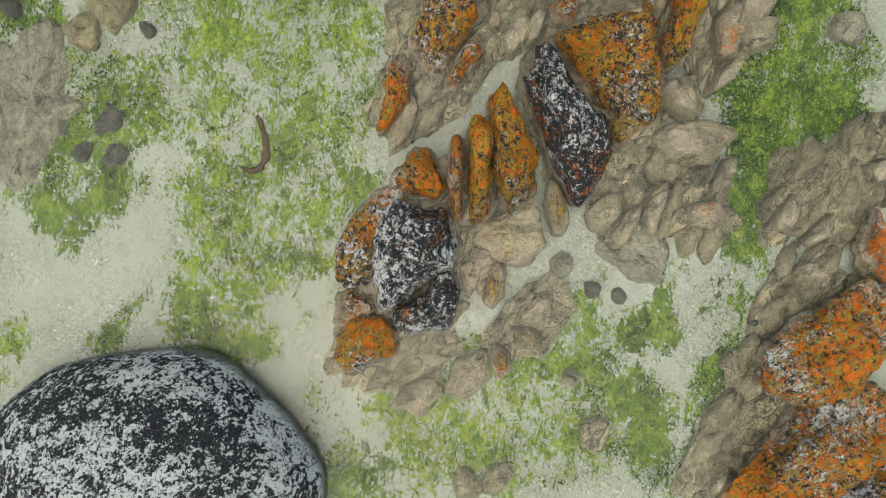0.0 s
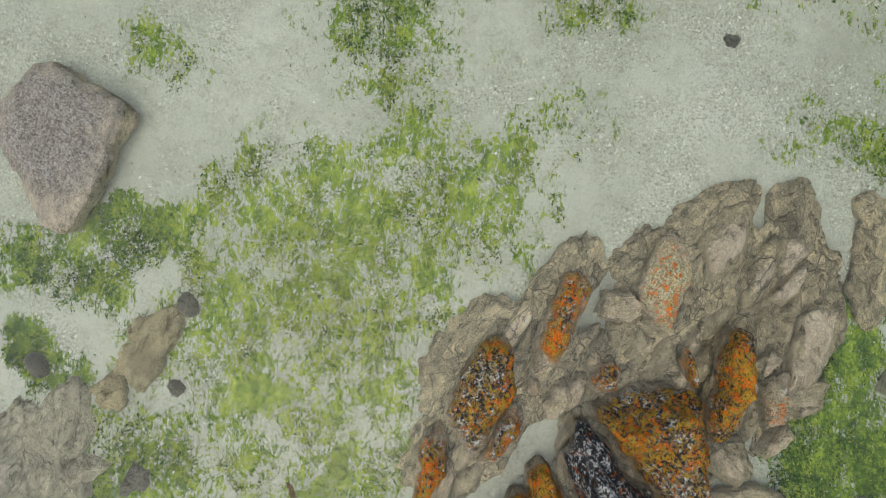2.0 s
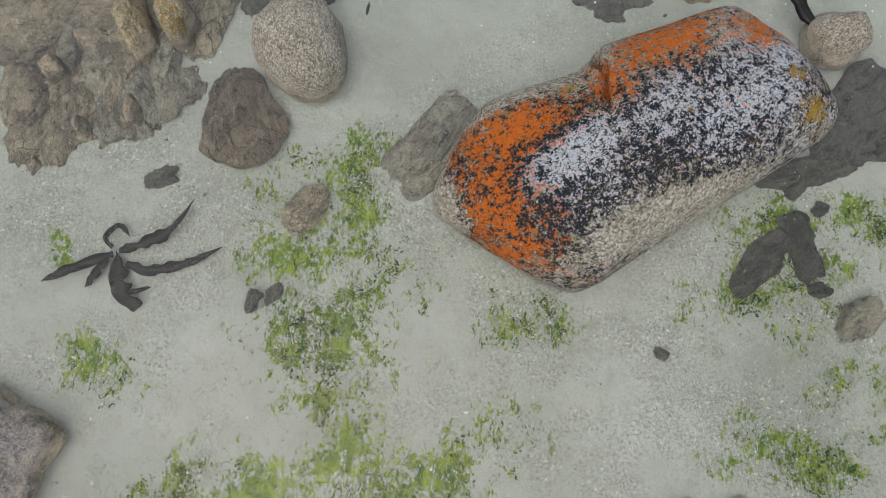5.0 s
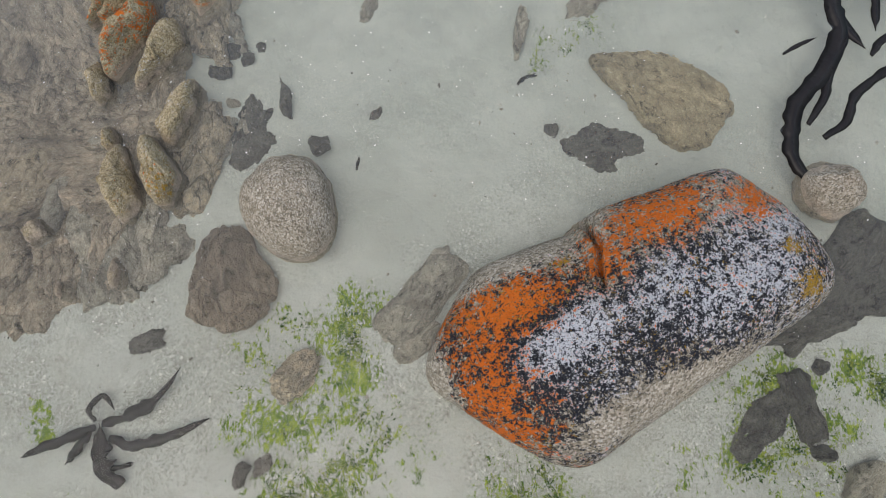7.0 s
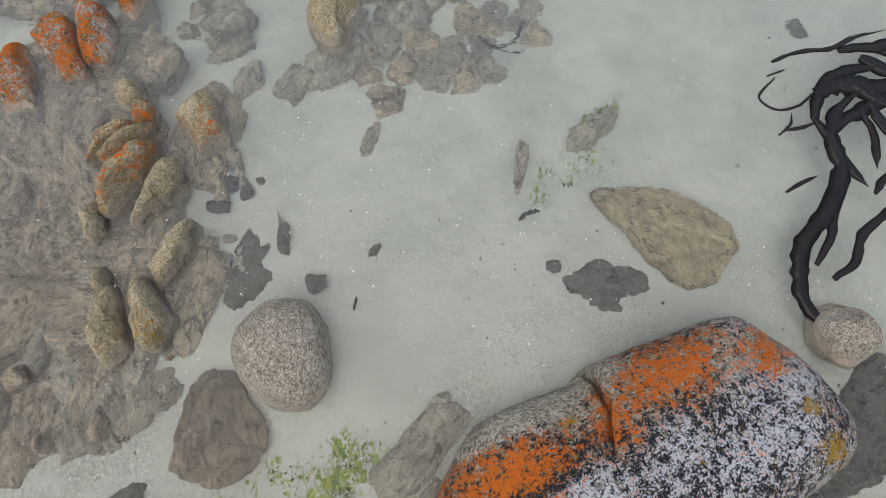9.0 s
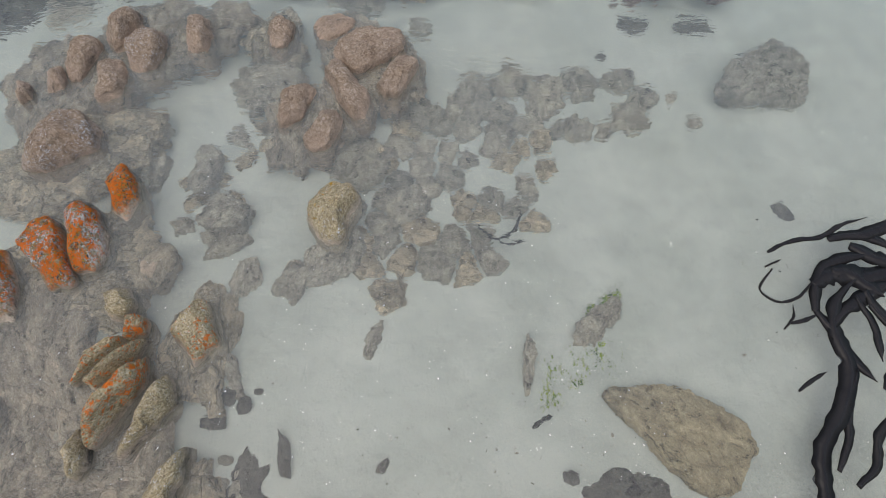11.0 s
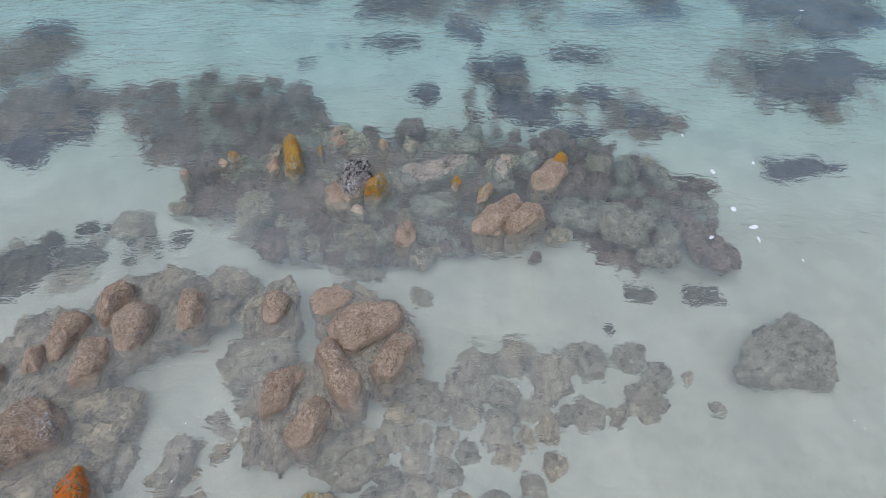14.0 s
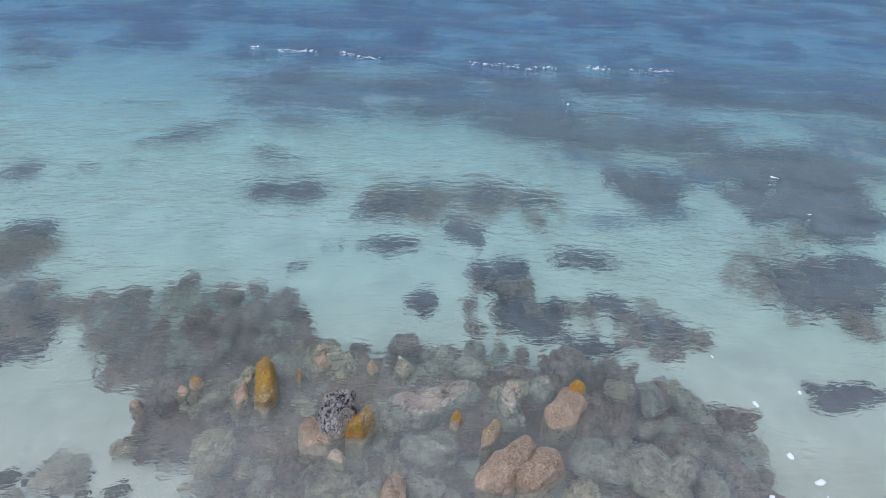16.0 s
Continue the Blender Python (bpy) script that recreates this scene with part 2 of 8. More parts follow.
M = {
    "dome": rock_material("black_crusted_granite", GREY, WET_DARK, black=0.80, white=0.49, blotch=12.0, speck=0.42),
    "slab": rock_material("black_white_crusted_rock", GREY, WET_BROWN, black=0.80, white=0.44, orange=0.18, yellow=0.16, veins=0.4),
    "black": rock_material("black_crusted_rock", GREY, WET_BROWN, black=0.90, white=0.36, orange=0.28, yellow=0.16, veins=0.5),
    "rim": rock_material("orange_rimmed_black_rock", GREY, WET_BROWN, black=0.70, white=0.42, orange=0.34, yellow=0.46, veins=0.4, lean=(0.5, 0, 0.1)),
    "rib": rock_material("orange_and_black_ribbed_rock", TAN, WET_BROWN, black=0.66, white=0.30, orange=0.36, yellow=0.50, veins=0.6),
    "ochre": rock_material("ochre_crusted_rock", TAN, WET_BROWN, black=0.56, white=0.34, orange=0.42, yellow=0.47, veins=0.6),
    "fire": rock_material("orange_crusted_rock", TAN, WET_BROWN, black=0.40, white=0.36, orange=0.52, yellow=0.42, veins=0.25, speck=0.45),
    "tan": rock_material("tan_granite", BUFF, WET_BROWN, orange=0.08, white=0.22, yellow=0.14, veins=0.28, grain=100.0),
    "tan_orange": rock_material("tan_granite_orange_spots", BUFF, WET_BROWN, orange=0.43, yellow=0.14, white=0.22, veins=0.5, grain=100.0),
    "olive": rock_material("olive_crusted_rock", TAN, WET_BROWN, yellow=0.42, black=0.40, veins=0.4),
    "pink": rock_material("pinkish_granite", PINK, WET_BROWN, veins=0.12, white=0.06, grain=80.0),
    "rust": rock_material("rusty_granite", RUST, (0.45, 0.34, 0.25), veins=0.10, awash=0.03),
    "grain": rock_material("coarse_speckled_granite", LIGHT, WET_BROWN, grain=95.0),
    "speckled": rock_material("grey_speckled_granite", GREY, WET_BROWN, black=0.40, grain=70.0),
    "boulder": rock_material("lichen_boulder_granite", LIGHT, WET_BROWN, black=0.66, white=0.48, orange=0.43, yellow=0.40, blotch=17.0, grain=70.0, speck=0.42, pull=0.125, drift=0.5, zones={
        "orange": [(0.42, 0.50, 0.75, 0.30), (1.10, 0.34, 0.44, 0.26), (-0.80, 0.34, 0.70, 0.30), (-1.12, -0.10, 0.46, 0.60), (-1.15, -0.42, 0.42, 0.30), (-0.06, 0.42, 0.22, 0.36)],
        "yellow": [(1.10, -0.36, 0.20, 0.17), (1.12, -0.06, 0.10, 0.07), (-0.30, 0.47, 0.16, 0.06)],
        "black": [(0.45, -0.10, 1.15, 0.44), (-0.70, -0.06, 0.80, 0.52)],
        "white": [(1.12, 0.05, 0.42, 0.60), (0.70, -0.10, 0.70, 0.36), (0.28, 0.04, 0.50, 0.30), (-0.45, 0.0, 0.55, 0.34)],
        "bare": [(-0.10, -0.60, 0.72, 0.15), (-0.55, 0.72, 0.75, 0.20), (-1.50, 0.10, 0.20, 0.65)]}),
    "tan_spot": rock_material("tan_granite_orange_streaks", BUFF, WET_BROWN, orange=0.335, yellow=0.14, white=0.18, veins=0.28, grain=100.0),
    "plate": rock_material("pale_brown_cracked_rock", BUFF, (0.50, 0.41, 0.27), veins=0.4),
    "rust_spot": rock_material("rusty_granite_pale_speckles", RUST, (0.45, 0.34, 0.25), veins=0.10, awash=0.03, white=0.36, blotch=34.0),
    "redledge": rock_material("red_brown_ledge_rock", RUST, (0.56, 0.46, 0.365), veins=0.7),
    "ledge": rock_material("brown_ledge_rock", TAN, (0.74, 0.62, 0.46), veins=1.0),
    "sunk": rock_material("sunken_grey_brown_rock", TAN, WET_GREY, veins=0.55),
    "redsunk": rock_material("sunken_red_brown_rock", RUST, WET_RED, veins=0.8),
    "dark": rock_material("dark_weedy_rock", GREY, WET_DARK, veins=0.4),
    "cobbled": rock_material("sunken_dark_grey_brown_rock", TAN, (0.45, 0.415, 0.355), veins=0.6),
    "deep": rock_material("deep_weedy_rock", GREY, (0.135, 0.12, 0.15), veins=0.4),
    "reef": rock_material("mottled_reef_rock", TAN, (0.38, 0.28, 0.25), veins=0.8),
    "gold": rock_material("golden_crusted_rock", TAN, WET_BROWN, yellow=0.45, orange=0.24, veins=0.2),
}


# ---- shaping ----
def part(name, bm, material, parent=None, label="", smooth=True):
    mesh = bpy.data.meshes.new(name)
    bm.to_mesh(mesh)
    bm.free()
    mesh.materials.append(material)
    mesh.polygons.foreach_set("use_smooth", [smooth] * len(mesh.polygons))
    ob = new(name, mesh)
    ob.parent = parent
    return tagged(ob, label)


def hashed(i, j, k, seed):
    h = (i * 374761393 + j * 668265263 + k * 2147483647 + seed * 974634777) & 0xFFFFFFFF
    h = ((h ^ (h >> 13)) * 1274126177) & 0xFFFFFFFF
    return ((h ^ (h >> 16)) & 0xFFFF) / 65535.0 * 2 - 1


def grain3(p, seed):
    """Value noise from -1 to 1 at the rows of p."""
    i = np.floor(p).astype(np.int64)
    f = p - i
    f = f * f * (3 - 2 * f)
    total = 0
    for dx in (0, 1):
        for dy in (0, 1):
            for dz in (0, 1):
                w = (f[:, 0] if dx else 1 - f[:, 0]) * (f[:, 1] if dy else 1 - f[:, 1]) * (f[:, 2] if dz else 1 - f[:, 2])
                total = total + w * hashed(i[:, 0] + dx, i[:, 1] + dy, i[:, 2] + dz, seed)
    return total


def fractal(p, seed, octaves=4, gain=0.5):
    total, size = 0, 1.0
    for n in range(octaves):
        total = total + size * grain3(p * 2.03**n, seed + n)
        size *= gain
    return total


BALLS = {}


def ball(level):
    if level not in BALLS:
        bm = bmesh.new()
        bmesh.ops.create_icosphere(bm, subdivisions=level, radius=1.0)
        bm.verts.ensure_lookup_table()
        BALLS[level] = np.array([v.co[:] for v in bm.verts]), [[v.index for v in f.verts] for f in bm.faces]
        bm.free()
    return BALLS[level]


# how each kind of stone is formed: boxiness, flat cuts, lumps, cracks along its length, fineness
FORMS = {
    "round": (2.2, 2, 0.06, 0.00, 5, 0.004),
    "bar": (1.9, 4, 0.05, 0.07, 6, 0.010),
    "dome": (2.0, 1, 0.05, 0.00, 5, 0.010),
    "weedy": (2.2, 2, 0.42, 0.10, 5, 0.030),
    "column": (3.6, 4, 0.07, 0.05, 5, 0.008),
    "cobble": (2.4, 6, 0.12, 0.06, 4, 0.012),
    "pebbly": (2.6, 7, 0.12, 0.04, 4, 0.0),
    "block": (3.0, 10, 0.13, 0.17, 6, 0.026),
    "rib": (2.7, 8, 0.15, 0.20, 6, 0.034),
    "flat": (2.5, 5, 0.22, 0.12, 5, 0.034),
    "ledge": (2.3, 3, 0.30, 0.22, 6, 0.055),
    "hewn": (2.7, 6, 0.07, 0.07, 5, 0.010),
    "spar": (2.5, 5, 0.05, 0.10, 6, 0.016),
    "egg": (2.05, 0, 0.03, 0.00, 6, 0.003),
}


def stone_mesh(name, long, wide, high, form, seed, taper=0.0, bend=0.0):
    box, cuts, lump, crack, level, ridges = FORMS[form]
    d, faces = ball(level)
    rng = np.random.default_rng(seed)
    # a rounded box, then flat cuts as from breaking, then lumps and cracks
    r = (np.abs(d) ** box).sum(1) ** (-1 / box)
    p = d * r[:, None]
    for _ in range(cuts):
        n = rng.normal(size=3)
        n[2] *= 0.7
        n /= np.linalg.norm(n)
        over = p @ n - rng.uniform(0.70, 0.98)
        p = p - np.maximum(over, 0)[:, None] * n * 0.9
    size = np.array([long, wide, high]) / 2
    q = p * size
    mean = (long * wide) ** 0.5
    p = p * (1 + lump * fractal(q / mean * (5.0 if form == "weedy" else 2.6) + seed, seed, 4, 0.52))[:, None]
    if crack:
        along = q / mean * np.array([1.7, 3.2, 2.8]) + seed * 1.7
        ridge = 1 - np.abs(fractal(along, seed + 50, 3, 0.5))
        p = p * (1 - crack * np.clip(ridge - 0.80, 0, 1) * 2.2)[:, None]
        p = p * (1 + 0.5 * crack * fractal(along * 1.7, seed + 80, 2))[:, None]
        split = 1 - np.abs(fractal(along * 2.6 + 4, seed + 70, 3, 0.5))
        p = p * (1 - crack * np.clip(split - 0.86, 0, 1) * 2.6)[:, None]
    p[:, 1] *= 1 - taper * p[:, 0]
    p[:, 2] *= 1 - 0.3 * abs(taper) * p[:, 0] * np.sign(taper)
    p[:, 1] += bend * (p[:, 0] ** 2 - 0.4)
    p = p * size
    beds = p * np.array([2.4, 5.0, 4.0]) + seed * 2.3
    rise = 1 - 2 * np.abs(fractal(beds, seed + 30, 4, 0.55)) + 0.9 * fractal(p * 2.2 + seed, seed + 40, 3)
    p[:, 2] += ridges * rise * np.clip(d[:, 2] * 2 + 0.3, 0, 1)
    p += 0.010 * fractal(p * 12.0, seed + 9, 3)[:, None] * d
    mesh = bpy.data.meshes.new(name)
    mesh.from_pydata(p.tolist(), [], faces)
    mesh.polygons.foreach_set("use_smooth", [True] * len(faces))
    return mesh


SEEDS = iter(range(11, 5000))


def under(ob, parent):
    """Makes ob a part of parent and leaves it where it is."""
    ob.parent = parent
    ob.matrix_parent_inverse = parent.matrix_basis.inverted()


def stone(name, x, y, top, long, wide, turn, mat, form, label, group="", deep=-0.12, taper=0.0, bend=0.0, lean=0.0, roll=0.0, of=None):
    """A stone whose top is at that height and whose foot is in the sand; turn in degrees from +x. of: the outcrop that it is part of."""
    high = (top - deep) * 1.04
    ob = new(name, stone_mesh(name, long, wide, high, form, next(SEEDS), taper, bend))
    ob.data.materials.append(M[mat])
    ob.matrix_basis = pose(x, y, (top + deep) / 2, roll, lean, turn)
    if of:
        under(ob, of)
        return tagged(ob, label)
    return tagged(ob, label, "rock", group)


def plan_reach(angle, cuts, sharp=10):
    """How far a stone reaches in plan at an angle, where its sides lie at (degrees, metres) from its middle."""
    total = sum(np.maximum(np.cos(angle - radians(a)) / r, 0) ** sharp for a, r in cuts)
    return np.maximum(total, 1e-9) ** (-1 / sharp)


def hewn(name, x, y, top, turn, cuts, mat, form, label, group="", deep=-0.12, of=None, flare=0.08, sharp=0):
    """A stone with broken sides: each cut is the direction and distance of one side from the middle, before the turn."""
    box, facets, lump, crack, level, ridges = FORMS[form]
    seed = next(SEEDS)
    rng = np.random.default_rng(seed)
    size = float(np.mean([r for _, r in cuts]))
    d, faces = ball(6 if size > 0.30 else 5 if size > 0.09 and not sharp else 4)
    angle = np.arctan2(d[:, 1], d[:, 0])
    s = np.hypot(d[:, 0], d[:, 1])
    f = (s**box + np.abs(d[:, 2]) ** box) ** (-1 / box)
    p = np.c_[np.cos(angle) * s * f, np.sin(angle) * s * f, d[:, 2] * f]
    for _ in range(facets):
        n = rng.normal(size=3)
        n[2] = abs(n[2]) * 0.9 + 0.30
        n /= np.linalg.norm(n)
        over = p @ n - rng.uniform(0.80, 1.0)
        p = p - np.maximum(over, 0)[:, None] * n * 0.92
    rim = np.c_[np.cos(angle), np.sin(angle), np.zeros(len(d))]
    reach = plan_reach(angle, cuts, sharp or (7 if form in ("egg", "flat", "ledge") else 10 if size < 0.12 else 18)) * (1 + (0.0 if form == "egg" else 0.04 if sharp else 0.18 if form in ("flat", "ledge") else 0.07) * fractal(rim * 2.2 + seed, seed + 5, 4, 0.6))
    # the widest part lies at the waterline, or a little under the top of a sunken stone
    girth = max(deep + 0.04, min(WATER - 0.03, top - 0.11))
    p[:, :2] *= (reach * (1 + flare * np.clip(-p[:, 2] + 0.1, 0, 1)))[:, None]
    if form == "bar":
        p[:, 1] *= 0.72
    p[:, 2] *= np.where(p[:, 2] > 0, (top - girth) * 1.06, girth - deep)
    q = p / size
    p *= (1 + lump * fractal(q * 0.9 + seed, seed, 4, 0.52))[:, None]
    if crack:
        along = q * np.array([0.55, 1.25, 1.0]) + seed * 1.7
        ridge = 1 - np.abs(fractal(along, seed + 50, 3, 0.5))
        p *= (1 - crack * np.clip(ridge - 0.80, 0, 1) * 2.4)[:, None]
        split = 1 - np.abs(fractal(along * 2.3 + 4, seed + 70, 3, 0.5))
        p *= (1 - crack * np.clip(split - 0.84, 0, 1) * 2.6)[:, None]
    beds = p * np.array([3.0, 7.0, 5.0]) + seed * 2.3
    rise = 1 - 2 * np.abs(fractal(beds, seed + 30, 4, 0.55)) + 0.7 * fractal(p * 3.0 + seed, seed + 40, 3)
    p[:, 2] += min(ridges, 0.06 * size) * rise * np.clip(d[:, 2] * 2 + 0.3, 0, 1)
    p += min(0.010, 0.03 * size) * fractal(p * 13.0, seed + 9, 3)[:, None] * d
    mesh = bpy.data.meshes.new(name)
    mesh.from_pydata(p.tolist(), [], faces)
    mesh.polygons.foreach_set("use_smooth", [True] * len(faces))
    mesh.materials.append(M[mat])
    ob = new(name, mesh)
    ob.matrix_basis = pose(x, y, girth, 0, 0, turn)
    if of:
        under(ob, of)
        return tagged(ob, label)
    return tagged(ob, label, "rock", group)


def outcrop(name, label, x, y, z=0.0):
    ob = new(name)
    ob.matrix_basis = pose(x, y, z)
    return tagged(ob, label, "rock outcrop")


# ---- ground: one sheet of sand, with the green film that grows on it ----
PATCHES = []


def patch(x, y, long, wide, turn, density, tone):
    """An uneven patch of green seaweed on the sand."""
    PATCHES.append((x, y, long, wide, radians(turn), density + 0.03, tone))


patch(-1.50, 0.08, 2.62, 1.07, 69, 0.67, 0.25)
patch(-2.67, 0.59, 1.23, 0.59, 72, 0.67, 0.50)
patch(-1.45, 1.09, 1.39, 0.82, 10, 0.65, 0.20)
patch(-0.84, 0.41, 1.58, 0.42, 79, 0.60, 0.30)
patch(-3.31, -0.99, 0.70, 0.32, 72, 0.65, 0.15)
patch(-2.55, -0.83, 0.50, 0.18, 53, 0.65, 0.55)
patch(-1.96, -0.84, 0.60, 0.66, 19, 0.80, 0.50)
patch(-1.59, -1.04, 0.44, 0.38, 39, 0.85, 0.70)
patch(-1.08, -0.31, 0.28, 0.28, 53, 0.80, 0.60)
patch(-0.78, -1.90, 0.56, 0.57, -50, 0.85, 0.80)
patch(0.41, -1.51, 2.44, 1.14, 12, 0.67, 0.20)
patch(0.88, -0.83, 0.95, 0.70, 2, 0.60, 0.20)
patch(1.57, -0.64, 0.74, 0.28, 72, 0.85, 0.60)
patch(1.48, -1.52, 0.95, 0.38, -66, 0.85, 0.70)
patch(2.09, -1.28, 1.39, 0.42, 73, 0.75, 0.60)
patch(2.53, 0.61, 1.73, 0.60, 67, 0.95, 0.80)
patch(2.20, -0.01, 0.75, 0.27, -64, 0.95, 0.70)
patch(3.00, 1.28, 0.55, 0.59, 29, 0.60, 0.40)
patch(-1.22, 2.10, 3.04, 1.78, 45, 0.74, 0.10)
patch(-0.98, 2.98, 2.45, 0.68, 15, 0.66, 0.12)
patch(-3.02, 2.40, 1.20, 0.55, -5, 0.80, 0.60)
patch(-2.51, 0.77, 0.86, 0.51, 38, 0.80, 0.50)
patch(-3.34, 1.58, 0.69, 0.37, -41, 0.90, 0.80)
patch(-2.73, 0.23, 0.79, 0.55, 24, 0.80, 0.55)
patch(-0.74, 1.86, 0.94, 0.17, 9, 0.80, 0.75)
patch(-0.66, 0.99, 0.59, 0.28, 61, 0.70, 0.55)
patch(-0.73, 0.31, 0.40, 0.28, 59, 0.85, 0.55)
patch(2.51, 1.29, 1.80, 0.58, 81, 0.93, 0.70)
patch(2.73, 1.43, 0.64, 0.68, 17, 0.80, 0.50)
patch(2.51, 3.33, 0.96, 0.50, 14, 0.55, 0.30)
patch(0.59, 2.80, 0.19, 0.17, 28, 0.60, 0.30)
patch(-3.01, 2.55, 0.65, 0.51, 16, 0.80, 0.70)
patch(-2.71, 2.66, 0.96, 0.53, 1, 0.85, 0.65)
patch(-0.77, 2.73, 2.60, 1.06, 18, 0.66, 0.10)
patch(-1.31, 3.12, 1.40, 0.25, 10, 0.62, 0.30)
patch(-0.70, 4.23, 1.20, 0.95, 28, 0.53, 0.45)
patch(-1.20, 4.91, 0.69, 0.43, 20, 0.50, 0.30)
patch(-0.68, 5.07, 0.99, 0.49, -47, 0.57, 0.40)
patch(-1.04, 4.14, 0.49, 0.31, 51, 0.58, 0.45)
patch(-2.53, 3.94, 0.80, 0.55, -6, 0.43, 0.30)
patch(0.75, 4.28, 0.72, 0.66, 28, 0.47, 0.30)
patch(2.77, 4.74, 1.64, 0.77, 20, 0.57, 0.25)
patch(2.43, 3.40, 0.54, 0.37, -12, 0.62, 0.30)
patch(2.98, 3.76, 0.99, 0.45, 26, 0.40, 0.20)
patch(-0.64, 3.74, 0.83, 0.53, 41, 0.50, 0.20)
patch(-2.58, 4.04, 0.70, 0.45, -10, 0.45, 0.20)
patch(-0.93, 5.10, 1.35, 0.77, 34, 0.55, 0.30)
patch(3.21, 4.96, 0.89, 0.48, 34, 0.55, 0.35)
patch(-0.87, 5.51, 0.33, 0.18, 9, 0.55, 0.30)
patch(1.11, 7.90, 0.51, 0.27, 29, 0.57, 0.30)
patch(1.44, 8.40, 0.35, 0.18, 39, 0.70, 0.45)
patch(1.28, 7.96, 0.59, 0.41, 9, 0.45, 0.30)
patch(-2.86, 4.74, 0.24, 0.36, 38, 0.55, 0.30)
patch(-3.15, 1.00, 0.67, 0.41, 46, 0.65, 0.30)
patch(-3.23, 0.19, 0.84, 0.28, 63, 0.40, 0.30)
patch(-0.55, 0.89, 0.97, 0.28, 76, 0.55, 0.30)
patch(0.56, 3.22, 0.40, 0.25, 59, 0.30, 0.30)


def weed(p):
    """How thickly seaweed grows at the rows of p (0 to 1), and how dark it is."""
    thick, dark, total = np.zeros(len(p)), np.zeros(len(p)), np.full(len(p), 1e-6)
    q = np.c_[p[:, :2], np.zeros(len(p))]
    sway = np.c_[fractal(q * 1.7, 301, 3), fractal(q * 1.7, 302, 3)] * 0.16
    for x, y, long, wide, turn, density, tone in PATCHES:
        d = p[:, :2] + sway - (x, y)
        u = (d[:, 0] * math.cos(turn) + d[:, 1] * math.sin(turn)) / (long * 0.56)
        v = (d[:, 1] * math.cos(turn) - d[:, 0] * math.sin(turn)) / (wide * 0.56)
        w = np.clip(1.5 - np.hypot(u, v), 0, 0.9) / 0.9 * density
        thick = np.maximum(thick, w)
        dark += w**3 * tone
        total += w**3
    return thick, dark / total


